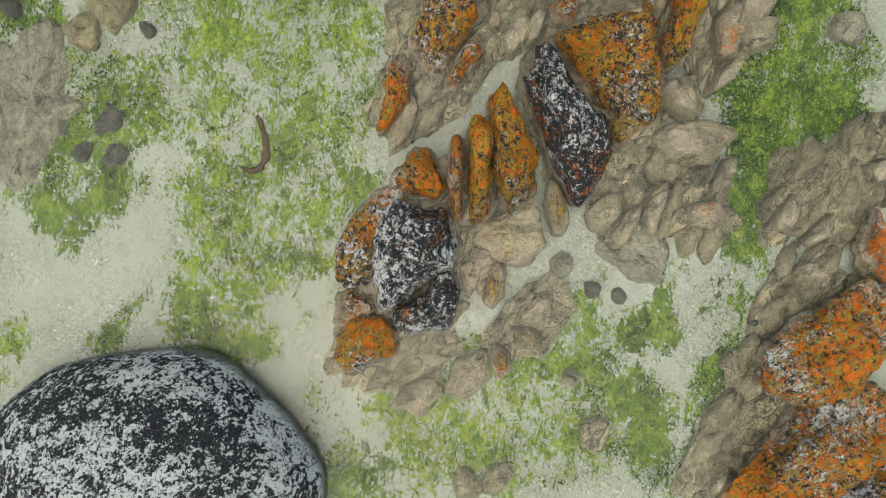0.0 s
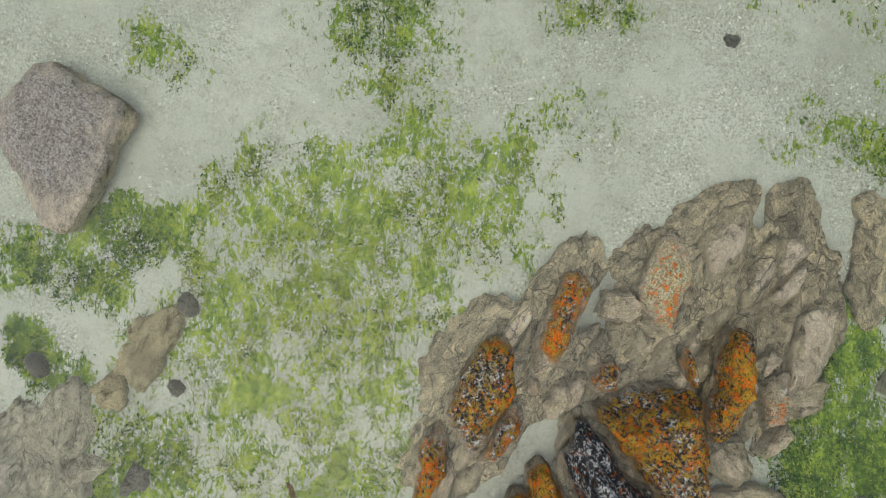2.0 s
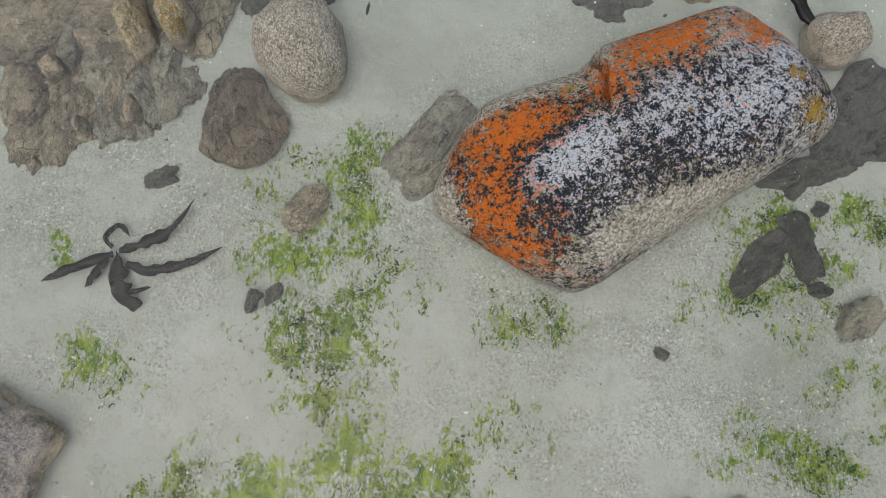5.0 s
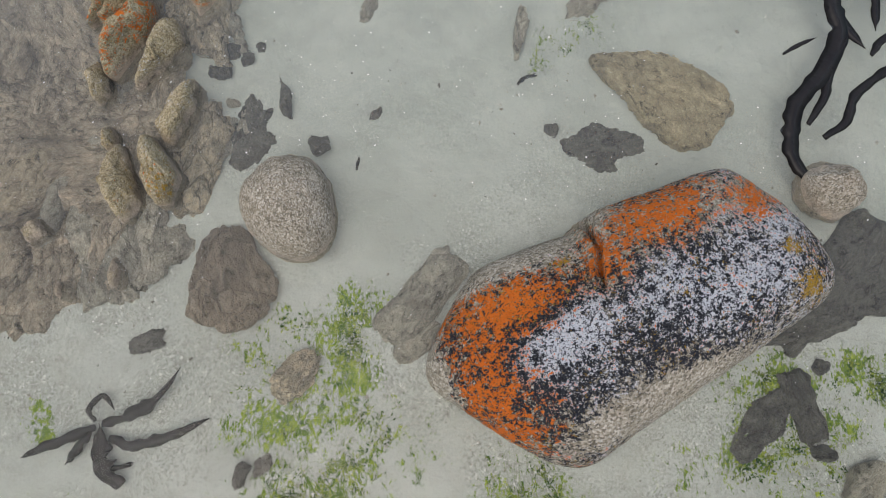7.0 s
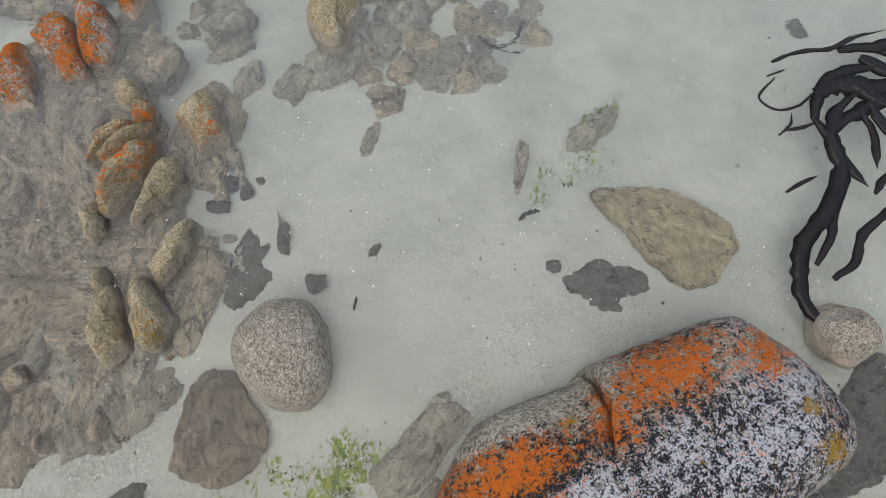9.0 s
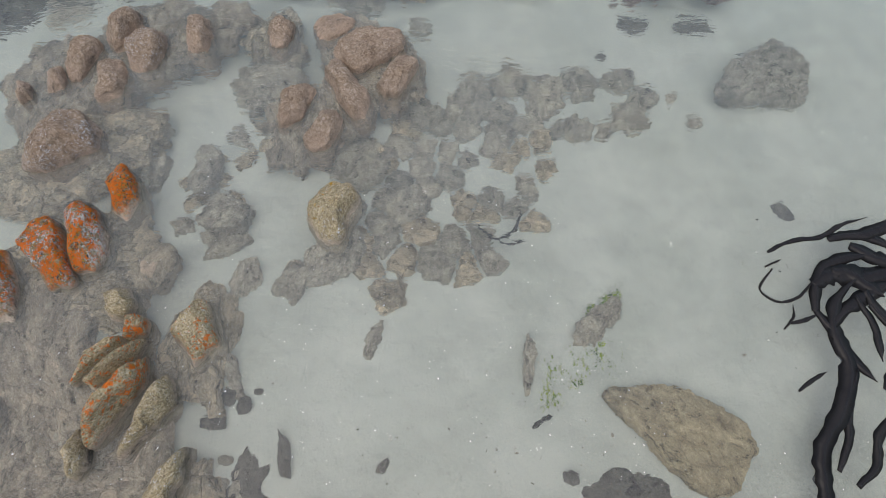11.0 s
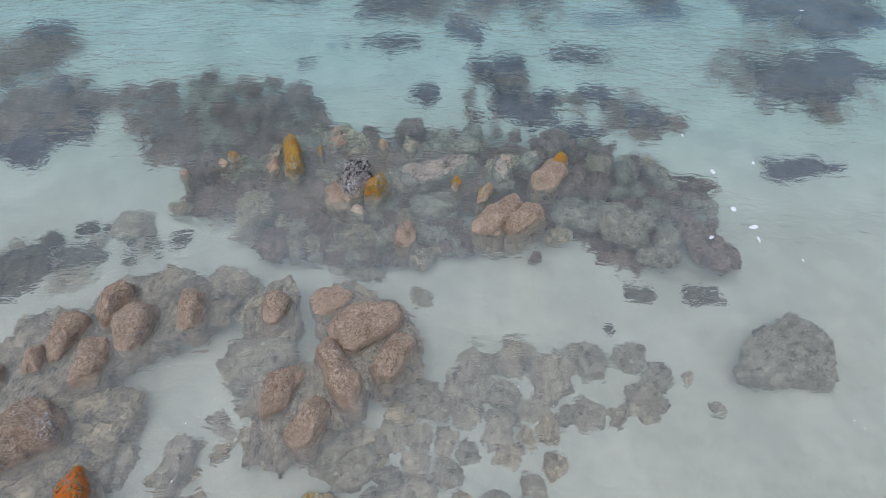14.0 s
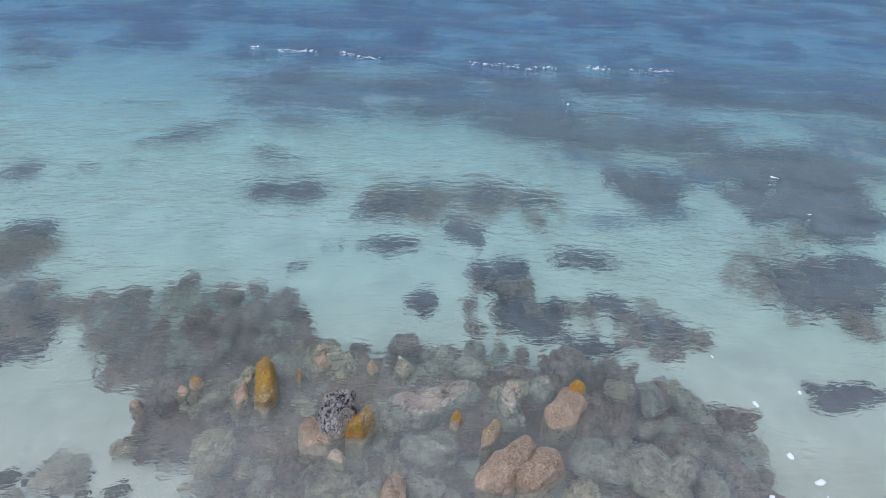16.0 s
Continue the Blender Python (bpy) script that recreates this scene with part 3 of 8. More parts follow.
def sand_material():
    k = Nodes("wet_shell_sand")
    at = k.place()
    a = k.node("ShaderNodeAttribute")
    a.attribute_name = "weed"
    b = k.node("ShaderNodeAttribute")
    b.attribute_name = "weed_dark"
    broad = k.noise(at, 0.9, 5, 0.55)
    fine = k.noise(at, 55, 6, 0.75)
    color = k.ramp(broad, (0.30, (0.42, 0.43, 0.40)), (0.55, (0.53, 0.54, 0.515)), (0.75, (0.61, 0.62, 0.60)))
    coarse = k.step(k.noise(at, 1.3, 6, 0.65), 0.42, 0.60)
    color = k.mix(k.math("MULTIPLY", k.step(k.noise(at, 6.5, 7, 0.7), 0.44, 0.64), 0.35), color, (0.36, 0.345, 0.31))
    grit = k.math("MULTIPLY", k.step(fine, 0.47, 0.60), k.math("ADD", 0.24, k.math("MULTIPLY", coarse, 0.5)))
    color = k.mix(grit, color, (0.21, 0.20, 0.175))
    shells = k.math("MULTIPLY", k.step(k.split(k.cells(at, 75, what="Color"))[0], 0.93, 0.97), k.math("ADD", 0.12, k.math("MULTIPLY", coarse, 0.55)))
    color = k.mix(shells, color, (0.82, 0.80, 0.77))
    bits = k.math("MULTIPLY", k.step(k.noise(at, 34, 3, 0.6), 0.70, 0.73), k.step(k.noise(at, 1.7, 3), 0.46, 0.56))
    color = k.mix(k.math("MULTIPLY", bits, 0.8), color, (0.10, 0.09, 0.08))
    clean = k.step(k.split(at)[1], 4.8, 8.0)        # washed clean off the shore
    color = k.mix(k.math("MULTIPLY", clean, 0.75), color, k.ramp(k.noise(at, 1.6, 7, 0.65), (0.35, (0.44, 0.47, 0.44)), (0.65, (0.60, 0.625, 0.59))))
    # dark weed meadows off the reef, thicker towards the open sea and the east
    x, y = k.split(at)[0], k.split(at)[1]
    meadow = k.math("ADD", k.noise(k.vmath("MULTIPLY", at, (0.55, 1.0, 1.0)), 0.55, 9, 0.68, 0.7), k.math("MULTIPLY", k.step(k.math("ADD", y, k.math("MULTIPLY", x, 0.45)), 17.0, 27.0), 0.17))
    color = k.mix(k.math("MULTIPLY", k.step(meadow, 0.62, 0.69), k.step(y, 15.5, 18.5)), color, k.mix(k.noise(at, 3.0, 7, 0.7), (0.065, 0.09, 0.15), (0.16, 0.175, 0.24)))
    long = k.vmath("MULTIPLY", at, (1.0, 0.62, 1.0))
    tufts = k.math("ADD", k.math("MULTIPLY", k.noise(long, 13.0, 8, 0.75, 0.8), 0.52), k.math("MULTIPLY", k.noise(long, 46.0, 6, 0.75), 0.48))
    tufts = k.math("ADD", tufts, k.math("MULTIPLY", k.math("SUBTRACT", k.noise(at, 2.4, 4), 0.5), 0.45))
    tufts = k.math("MULTIPLY_ADD", tufts, 3.2, -1.14)
    grown = k.step(k.math("ADD", tufts, k.math("ADD", k.math("MULTIPLY", a.outputs["Fac"], 0.54), k.math("MULTIPLY", k.math("MULTIPLY", a.outputs["Fac"], b.outputs["Fac"]), 0.12))), 0.74, 0.92)
    grown = k.math("MULTIPLY", grown, k.step(a.outputs["Fac"], 0.02, 0.25))
    shade = k.math("ADD", k.math("MULTIPLY", k.noise(long, 9.0, 8, 0.75, 0.8), 0.55), k.math("MULTIPLY", k.noise(at, 42, 7, 0.8), 0.45))
    shade = k.math("SUBTRACT", shade, k.math("MULTIPLY", b.outputs["Fac"], 0.06))
    green = k.ramp(shade, (0.36, (0.012, 0.042, 0.003)), (0.45, (0.10, 0.18, 0.008)), (0.53, (0.28, 0.37, 0.03)), (0.64, (0.56, 0.62, 0.13)))
    color = k.mix(k.math("MULTIPLY", grown, 0.96), color, green)
    normal = k.bump(k.math("ADD", k.math("MULTIPLY", fine, 0.5), k.math("MULTIPLY", grown, 0.8)), 0.5, 0.02)
    normal = k.bump(k.noise(at, 4.0, 4), 0.35, 0.10, normal)
    return k.surface(color, 0.85, normal, Specular_IOR_Level=0.2)


def ground_height(p):
    q = np.c_[p[:, :2], np.zeros(len(p))]
    fade = np.clip((60 - np.hypot(p[:, 0], p[:, 1] - 6)) / 30, 0, 1)
    slope = np.interp(p[:, 1], (-200, 6, 12, 22, 60, 400), (0, 0, -0.40, -0.80, -2.0, -6.0))
    return slope + (0.030 * fractal(q * 0.7, 401, 3) + 0.010 * fractal(q * 4.0, 402, 3)) * fade - 0.02


def build_ground():
    # close-set lines where the camera looks down on it, wide ones out to the horizon
    def lines(low, high, step, reach):
        inner = list(np.arange(low, high + step / 2, step))
        out = [1.5 * 1.5**n for n in range(18) if 1.5 * 1.5**n < reach]
        return np.array([low - o for o in reversed(out)] + inner + [high + o for o in out])

    xs, ys = lines(-4.5, 4.5, 0.05, 1500), lines(-2.2, 9.0, 0.05, 1500)
    gx, gy = np.meshgrid(xs, ys)
    p = np.c_[gx.ravel(), gy.ravel(), np.zeros(gx.size)]
    p[:, 2] = ground_height(p)
    w = len(xs)
    i = np.arange(len(ys) - 1)[:, None] * w + np.arange(w - 1)[None]
    faces = np.stack([i, i + 1, i + 1 + w, i + w], -1).reshape(-1, 4)
    mesh = bpy.data.meshes.new("ground")
    mesh.from_pydata(p.tolist(), [], faces.tolist())
    thick, dark = weed(p)
    for name, values in (("weed", thick), ("weed_dark", dark)):
        mesh.attributes.new(name, "FLOAT", "POINT").data.foreach_set("value", values.astype(np.float32))
    mesh.materials.append(sand_material())
    mesh.polygons.foreach_set("use_smooth", [True] * len(faces))
    tagged(new("ground", mesh), "pale shell sand of the sea bed with green algae film", "sand", kind="structure")


def water_material():
    k = Nodes("shallow_sea_water")
    at = k.place()
    y = k.split(at)[1]
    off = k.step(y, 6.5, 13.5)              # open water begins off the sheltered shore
    far = k.step(y, 11.5, 25.0)
    long = k.vmath("MULTIPLY", at, (0.7, 1.5, 1.0))
    calm = k.math("ADD", 0.35, k.step(k.noise(k.vmath("MULTIPLY", at, (0.6, 1.0, 1.0)), 0.35, 4, 0.6), 0.40, 0.62))
    waves = k.math("ADD", k.noise(long, 2.0, 4, 0.55, 0.6), k.math("MULTIPLY", k.noise(long, 7.5, 3, 0.55, 0.5), 0.55))
    waves = k.math("ADD", waves, k.math("MULTIPLY", k.noise(long, 0.55, 3, 0.5, 0.4), k.math("MULTIPLY", far, 2.6)))
    normal = k.bump(waves, k.math("ADD", 0.15, k.math("MULTIPLY", k.math("ADD", k.math("MULTIPLY", off, calm), k.math("MULTIPLY", far, 1.3)), 0.5)), 0.12)
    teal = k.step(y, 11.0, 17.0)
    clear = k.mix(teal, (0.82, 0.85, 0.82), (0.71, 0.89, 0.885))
    # the far blue also paints the reflected sky into the water's colour
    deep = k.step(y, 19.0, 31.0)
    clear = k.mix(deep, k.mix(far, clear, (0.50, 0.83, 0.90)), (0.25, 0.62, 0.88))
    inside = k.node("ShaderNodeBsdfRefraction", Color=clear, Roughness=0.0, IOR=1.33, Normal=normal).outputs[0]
    # haze painted onto the surface as a pale diffuse share, by distance offshore
    haze_share = k.math("ADD", 0.03, k.math("SUBTRACT", k.math("MULTIPLY", k.step(y, 4.0, 10.0), 0.15), k.math("SUBTRACT", k.math("MULTIPLY", k.step(y, 11.5, 14.5), 0.105), k.math("MULTIPLY", far, 0.09))))
    haze_share = k.math("ADD", haze_share, k.math("MULTIPLY", k.math("SUBTRACT", k.noise(at, 0.8, 4), 0.46), k.math("ADD", 0.06, k.math("MULTIPLY", off, 0.3))), clamp=True)
    haze = k.node("ShaderNodeBsdfDiffuse", Color=k.mix(deep, k.mix(far, k.mix(off, (0.50, 0.51, 0.48), (0.505, 0.58, 0.56)), (0.34, 0.55, 0.60)), (0.10, 0.27, 0.52))).outputs[0]
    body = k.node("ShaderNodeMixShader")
    k.put(body.inputs[0], haze_share), k.put(body.inputs[1], inside), k.put(body.inputs[2], haze)
    shine = k.node("ShaderNodeBsdfGlossy", Color=(0.85, 0.85, 0.85), Roughness=0.06, Normal=normal).outputs[0]
    gloss = k.node("ShaderNodeFresnel", IOR=1.33, Normal=normal).outputs[0]
    whole = k.node("ShaderNodeMixShader")
    k.put(whole.inputs[0], gloss), k.put(whole.inputs[1], body.outputs[0]), k.put(whole.inputs[2], shine)
    k.t.links.new(whole.outputs[0], k.out.inputs[0])
    return k.mat


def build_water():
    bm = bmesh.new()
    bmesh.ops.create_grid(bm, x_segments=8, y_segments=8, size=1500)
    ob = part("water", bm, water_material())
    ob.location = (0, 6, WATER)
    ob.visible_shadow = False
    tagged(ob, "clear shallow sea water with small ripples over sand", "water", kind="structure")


build_ground()
build_water()


# ---- seaweed tufts on the sand ----
def leaf_material(name, low, high):
    k = Nodes(name)
    at = k.place()
    chance = k.node("ShaderNodeNewGeometry").outputs["Random Per Island"]
    stroke = k.step(k.noise(k.vmath("MULTIPLY", at, (1.0, 0.62, 1.0)), 7.0, 8, 0.75, 0.6), 0.36, 0.54)
    low, high = k.mix(stroke, tuple(0.45 * c for c in low), low), k.mix(stroke, tuple(0.45 * c for c in high), high)
    color = k.mix(k.math("ADD", k.math("MULTIPLY", chance, 0.4), k.math("MULTIPLY", k.step(k.noise(at, 6, 5, 0.65), 0.38, 0.62), 0.6)), low, high)
    return k.surface(color, 0.6, None, Specular_IOR_Level=0.2)


def build_tufts(name, low, high, count, pick, label, seed):
    """Tufts of small curled blades, thickest where the patches are."""
    rng = np.random.default_rng(seed)
    p = np.c_[rng.uniform(-4.4, 4.4, count), rng.uniform(-2.0, 8.8, count), np.zeros(count)]
    thick, dark = weed(p)
    q = np.c_[p[:, :2], np.zeros(count)]
    clump = 0.5 + 0.5 * fractal(q * np.array([5.0, 3.6, 1]), 311, 4)
    keep = (thick * (0.25 + 0.9 * clump) + rng.normal(0, 0.07, count) > 0.47) & (rng.random(count) < pick(dark))
    p = p[keep]
    p[:, 2] = ground_height(p)
    clump = clump[keep]
    blades = 4
    n = len(p) * blades
    foot = np.repeat(p, blades, 0) + np.c_[rng.normal(0, 0.012, (n, 2)), np.zeros(n)]
    size = (np.repeat(0.5 + clump, blades) * rng.uniform(0.007, 0.022, n))[:, None]
    turn = rng.uniform(0, 2 * math.pi, n)
    ahead = np.c_[np.cos(turn), np.sin(turn), rng.uniform(0.25, 1.0, n)]
    side = np.c_[-np.sin(turn), np.cos(turn), rng.uniform(-0.3, 0.3, n)] * 0.22
    mid = foot + ahead * size * 0.6 + (0, 0, 0.004)
    tip = foot + ahead * (1, 1, 0.6) * size * 1.15
    tip[:, 2] = np.minimum(tip[:, 2], WATER - 0.02)
    verts = np.stack([foot, mid - side * size, tip, mid + side * size], 1).reshape(-1, 3)
    faces = np.arange(4 * n).reshape(-1, 4)
    mesh = bpy.data.meshes.new(name)
    mesh.from_pydata(verts.tolist(), [], faces.tolist())
    mesh.materials.append(leaf_material(name + "_blades", low, high))
    tagged(new(name, mesh), label, "seaweed", kind="stuff")


build_tufts("sea_lettuce", (0.10, 0.16, 0.01), (0.46, 0.53, 0.08), 120000, lambda d: 1.0 - 0.8 * d, "bright yellow-green seaweed tufts on the sandy bed", 21)
build_tufts("dark_sea_lettuce", (0.012, 0.045, 0.004), (0.10, 0.19, 0.015), 140000, lambda d: np.clip(d * 1.5, 0.05, 1), "dark green seaweed tufts on the sandy bed", 22)

# ---- rocks ----

# dome boulder
hewn("boulder", -2.20, -2.10, 0.98, -2, ((-129, 1.243), (-80, 1.103), (-42, 1.229), (-10, 1.426), (45, 1.22), (100, 1.144), (141, 1.269), (179, 1.349)), "dome", "egg", "large domed boulder crusted with black and white lichen", group="dome boulder", flare=0.0)

# lichened outcrop near the shore
shore_outcrop = outcrop("rock_outcrop", "brown rock outcrop with black, orange and yellow lichened ribs", 0.36, 0.47)
stone("ledge", -0.16, -0.20, 0.09, 1.95, 0.85, 59, "ledge", "ledge", "brown weathered rock ledge just under the water", "lichened outcrop near the shore", of=shore_outcrop)
stone("ledge", 1.01, 0.98, 0.08, 1.10, 1.26, 42, "ledge", "ledge", "brown weathered rock ledge just under the water", "lichened outcrop near the shore", of=shore_outcrop)
stone("ledge", -0.09, 1.39, 0.08, 1.51, 0.88, 58, "ledge", "ledge", "brown weathered rock ledge just under the water", "lichened outcrop near the shore", of=shore_outcrop)
stone("ledge", 1.07, 1.71, 0.06, 1.14, 0.63, 34, "ledge", "ledge", "brown weathered rock ledge just under the water", "lichened outcrop near the shore", of=shore_outcrop)
stone("ledge", 0.43, 1.51, 0.05, 0.84, 0.42, 51, "ledge", "ledge", "brown weathered rock ledge just under the water", "lichened outcrop near the shore", of=shore_outcrop)
stone("ledge", 2.02, 2.04, 0.07, 1.46, 0.83, 79, "ledge", "ledge", "brown weathered rock ledge just under the water", "lichened outcrop near the shore", of=shore_outcrop)
stone("rib", 1.71, 2.56, 0.12, 0.82, 0.39, 83, "ledge", "rib", "brown weathered rock ledge just under the water", "lichened outcrop near the shore", of=shore_outcrop)
stone("rib", 2.09, 2.51, 0.12, 0.90, 0.39, 74, "ledge", "rib", "brown weathered rock ledge just under the water", "lichened outcrop near the shore", of=shore_outcrop)
stone("shelf", 1.25, 2.48, 0.10, 0.57, 0.33, -170, "ledge", "flat", "brown weathered rock ledge just under the water", "lichened outcrop near the shore", of=shore_outcrop)
stone("rib", 1.46, 2.73, 0.10, 0.85, 0.35, 31, "ledge", "rib", "brown weathered rock ledge just under the water", "lichened outcrop near the shore", of=shore_outcrop)
stone("rib", 0.49, 2.23, 0.12, 0.87, 0.38, 56, "ledge", "rib", "brown weathered rock ledge just under the water", "lichened outcrop near the shore", of=shore_outcrop)
stone("rib", -0.08, 1.80, 0.11, 0.85, 0.40, 59, "ledge", "rib", "brown weathered rock ledge just under the water", "lichened outcrop near the shore", of=shore_outcrop)
stone("rib", 1.55, 2.28, 0.14, 0.60, 0.21, 80, "ledge", "rib", "brown weathered rock ledge just under the water", "lichened outcrop near the shore", of=shore_outcrop)
stone("shelf", 2.72, 2.48, 0.10, 0.85, 0.31, 86, "ledge", "flat", "brown weathered rock ledge just under the water", "lichened outcrop near the shore", of=shore_outcrop)
stone("cobble", 2.94, 1.56, 0.12, 0.26, 0.25, -102, "sunk", "cobble", "sunken grey-brown rock seen through pale water", "lichened outcrop near the shore")
stone("ledge", 1.63, 0.23, 0.08, 1.15, 0.76, 21, "ledge", "ledge", "brown weathered rock ledge just under the water", "lichened outcrop near the shore", of=shore_outcrop)
stone("shelf", 1.43, -0.13, 0.13, 0.52, 0.38, -39, "sunk", "flat", "sunken grey-brown rock seen through pale water", "lichened outcrop near the shore", of=shore_outcrop)
stone("shelf", -0.28, -1.06, 0.12, 0.79, 0.39, 31, "ledge", "flat", "brown weathered rock ledge just under the water", "lichened outcrop near the shore", of=shore_outcrop)
stone("shelf", 0.64, -0.71, 0.11, 0.82, 0.47, 49, "ledge", "flat", "brown weathered rock ledge just under the water", "lichened outcrop near the shore", of=shore_outcrop)
stone("cobble", 0.20, -1.98, 0.13, 0.23, 0.26, 24, "ledge", "cobble", "brown weathered rock ledge just under the water", "lichened outcrop near the shore")
stone("cobble", 0.44, -1.93, 0.13, 0.32, 0.20, 59, "ledge", "cobble", "brown weathered rock ledge just under the water", "lichened outcrop near the shore")
stone("cobble", 1.18, -1.56, 0.15, 0.32, 0.22, 50, "ledge", "cobble", "brown weathered rock ledge just under the water", "lichened outcrop near the shore")
stone("pebble", 0.88, -0.26, 0.12, 0.18, 0.19, 38, "sunk", "cobble", "sunken grey-brown rock seen through pale water", "lichened outcrop near the shore")
stone("pebble", 1.11, -0.44, 0.10, 0.15, 0.13, -43, "dark", "cobble", "dark weed-covered stone lying on the sandy bed", "lichened outcrop near the shore")
stone("pebble", 1.32, -0.49, 0.10, 0.14, 0.10, -55, "dark", "cobble", "dark weed-covered stone lying on the sandy bed", "lichened outcrop near the shore")
stone("pebble", 0.98, -1.13, 0.10, 0.12, 0.13, -43, "sunk", "cobble", "sunken grey-brown rock seen through pale water", "lichened outcrop near the shore")
stone("pebble", 2.34, -0.66, 0.08, 0.06, 0.08, -87, "dark", "cobble", "dark weed-covered stone lying on the sandy bed", "lichened outcrop near the shore")
hewn("slab", -0.26, -0.16, 0.60, 57, ((-167, 0.491), (-111, 0.275), (-60, 0.313), (-17, 0.384), (26, 0.356), (69, 0.389), (113, 0.261), (138, 0.323)), "slab", "block", "tilted slab crusted with black and white lichen", deep=-0.12, of=shore_outcrop)
hewn("block", -0.58, -0.12, 0.42, 73, ((-139, 0.365), (-86, 0.159), (-49, 0.409), (-12, 0.491), (26, 0.39), (63, 0.23), (86, 0.183), (115, 0.262), (167, 0.381)), "rim", "rib", "broad black rock with an orange lichen rim", deep=-0.12, of=shore_outcrop)
hewn("rib", -0.20, 0.35, 0.45, -39, ((-179, 0.182), (-123, 0.276), (-67, 0.16), (-24, 0.261), (19, 0.222), (56, 0.176), (93, 0.199), (137, 0.231)), "ochre", "rib", "ochre and orange lichened rock rising from shallow water", deep=-0.12, of=shore_outcrop)
hewn("slab", -0.13, -0.61, 0.42, 41, ((-165, 0.283), (-112, 0.186), (-80, 0.239), (-49, 0.22), (-16, 0.293), (17, 0.336), (50, 0.271), (83, 0.169), (144, 0.258)), "slab", "block", "tilted slab crusted with black and white lichen", deep=-0.12, of=shore_outcrop)
hewn("block", -0.61, -0.89, 0.38, 42, ((-162, 0.305), (-129, 0.255), (-96, 0.186), (-54, 0.253), (-13, 0.271), (21, 0.298), (56, 0.22), (84, 0.207), (132, 0.228), (165, 0.281)), "rim", "block", "broad black rock with an orange lichen rim", deep=-0.12, of=shore_outcrop)
hewn("rib", -0.67, -0.60, 0.34, 17, ((-144, 0.233), (-82, 0.118), (-32, 0.229), (18, 0.177), (46, 0.144), (104, 0.144), (154, 0.156)), "ochre", "rib", "ochre and orange lichened rock rising from shallow water", deep=-0.12, of=shore_outcrop)
hewn("rib", 0.05, 0.37, 0.50, -89, ((-146, 0.251), (-99, 0.1), (-76, 0.106), (-35, 0.29), (6, 0.367), (47, 0.263), (88, 0.082), (115, 0.16), (165, 0.315)), "ochre", "bar", "ochre and orange lichened rock rising from shallow water", deep=-0.12, of=shore_outcrop)
hewn("rib", 0.22, 0.42, 0.50, -87, ((-171, 0.38), (-119, 0.206), (-89, 0.087), (-30, 0.36), (30, 0.312), (85, 0.097), (137, 0.26)), "rib", "rib", "upright ribbed rock with black and orange lichen", deep=-0.12, of=shore_outcrop)
hewn("rib", 0.45, 0.51, 0.56, -84, ((-167, 0.52), (-129, 0.367), (-91, 0.148), (-55, 0.318), (-8, 0.471), (39, 0.326), (91, 0.168), (117, 0.236), (155, 0.464)), "rib", "rib", "upright ribbed rock with black and orange lichen", deep=-0.12, of=shore_outcrop)
hewn("block", 0.47, -0.04, 0.30, 18, ((-169, 0.317), (-129, 0.201), (-95, 0.27), (-62, 0.248), (-7, 0.228), (47, 0.316), (101, 0.188), (151, 0.286)), "tan", "block", "bare tan granite rock standing in the water", deep=-0.12, of=shore_outcrop)
hewn("knob", 0.37, -0.40, 0.28, 83, ((-170, 0.225), (-114, 0.103), (-85, 0.068), (-44, 0.154), (-10, 0.228), (24, 0.223), (58, 0.141), (92, 0.069), (133, 0.146)), "olive", "rib", "small olive-yellow lichened rock at the waterline", deep=-0.12, of=shore_outcrop)
hewn("rib", 0.27, -0.30, 0.22, 83, ((-167, 0.219), (-135, 0.177), (-103, 0.081), (-56, 0.162), (-9, 0.139), (37, 0.167), (83, 0.093), (130, 0.114), (162, 0.196)), "tan", "rib", "bare tan granite rock standing in the water", deep=-0.12, of=shore_outcrop)
hewn("block", 0.85, 0.72, 0.62, -65, ((-139, 0.445), (-89, 0.212), (-27, 0.59), (35, 0.413), (61, 0.326), (114, 0.295), (167, 0.622)), "black", "block", "black and white lichened rock with orange spots standing in shallow water", deep=-0.12, of=shore_outcrop)
hewn("block", 1.16, 1.25, 0.66, -70, ((-164, 0.388), (-114, 0.533), (-64, 0.301), (-7, 0.498), (50, 0.408), (91, 0.339), (131, 0.411), (164, 0.443)), "rib", "block", "broad black rock with an orange lichen rim", deep=-0.12, of=shore_outcrop)
hewn("knob", 1.25, 0.76, 0.45, 34, ((-174, 0.12), (-130, 0.143), (-86, 0.084), (-52, 0.125), (-19, 0.168), (14, 0.156), (48, 0.092), (91, 0.13), (133, 0.099)), "olive", "cobble", "small olive-yellow lichened rock at the waterline", deep=-0.12, of=shore_outcrop)
hewn("rib", 1.64, 1.60, 0.48, 79, ((-180, 0.455), (-130, 0.296), (-92, 0.119), (-53, 0.293), (-14, 0.402), (25, 0.402), (64, 0.227), (90, 0.121), (130, 0.292)), "rib", "rib", "rounded rock covered with bright orange lichen", deep=-0.12, of=shore_outcrop)
hewn("rib", 1.37, 1.69, 0.36, -79, ((-156, 0.162), (-120, 0.088), (-79, 0.057), (-56, 0.095), (-25, 0.168), (7, 0.191), (39, 0.156), (71, 0.074), (97, 0.054), (133, 0.121), (168, 0.175)), "ochre", "bar", "ochre and orange lichened rock rising from shallow water", deep=-0.12, of=shore_outcrop)
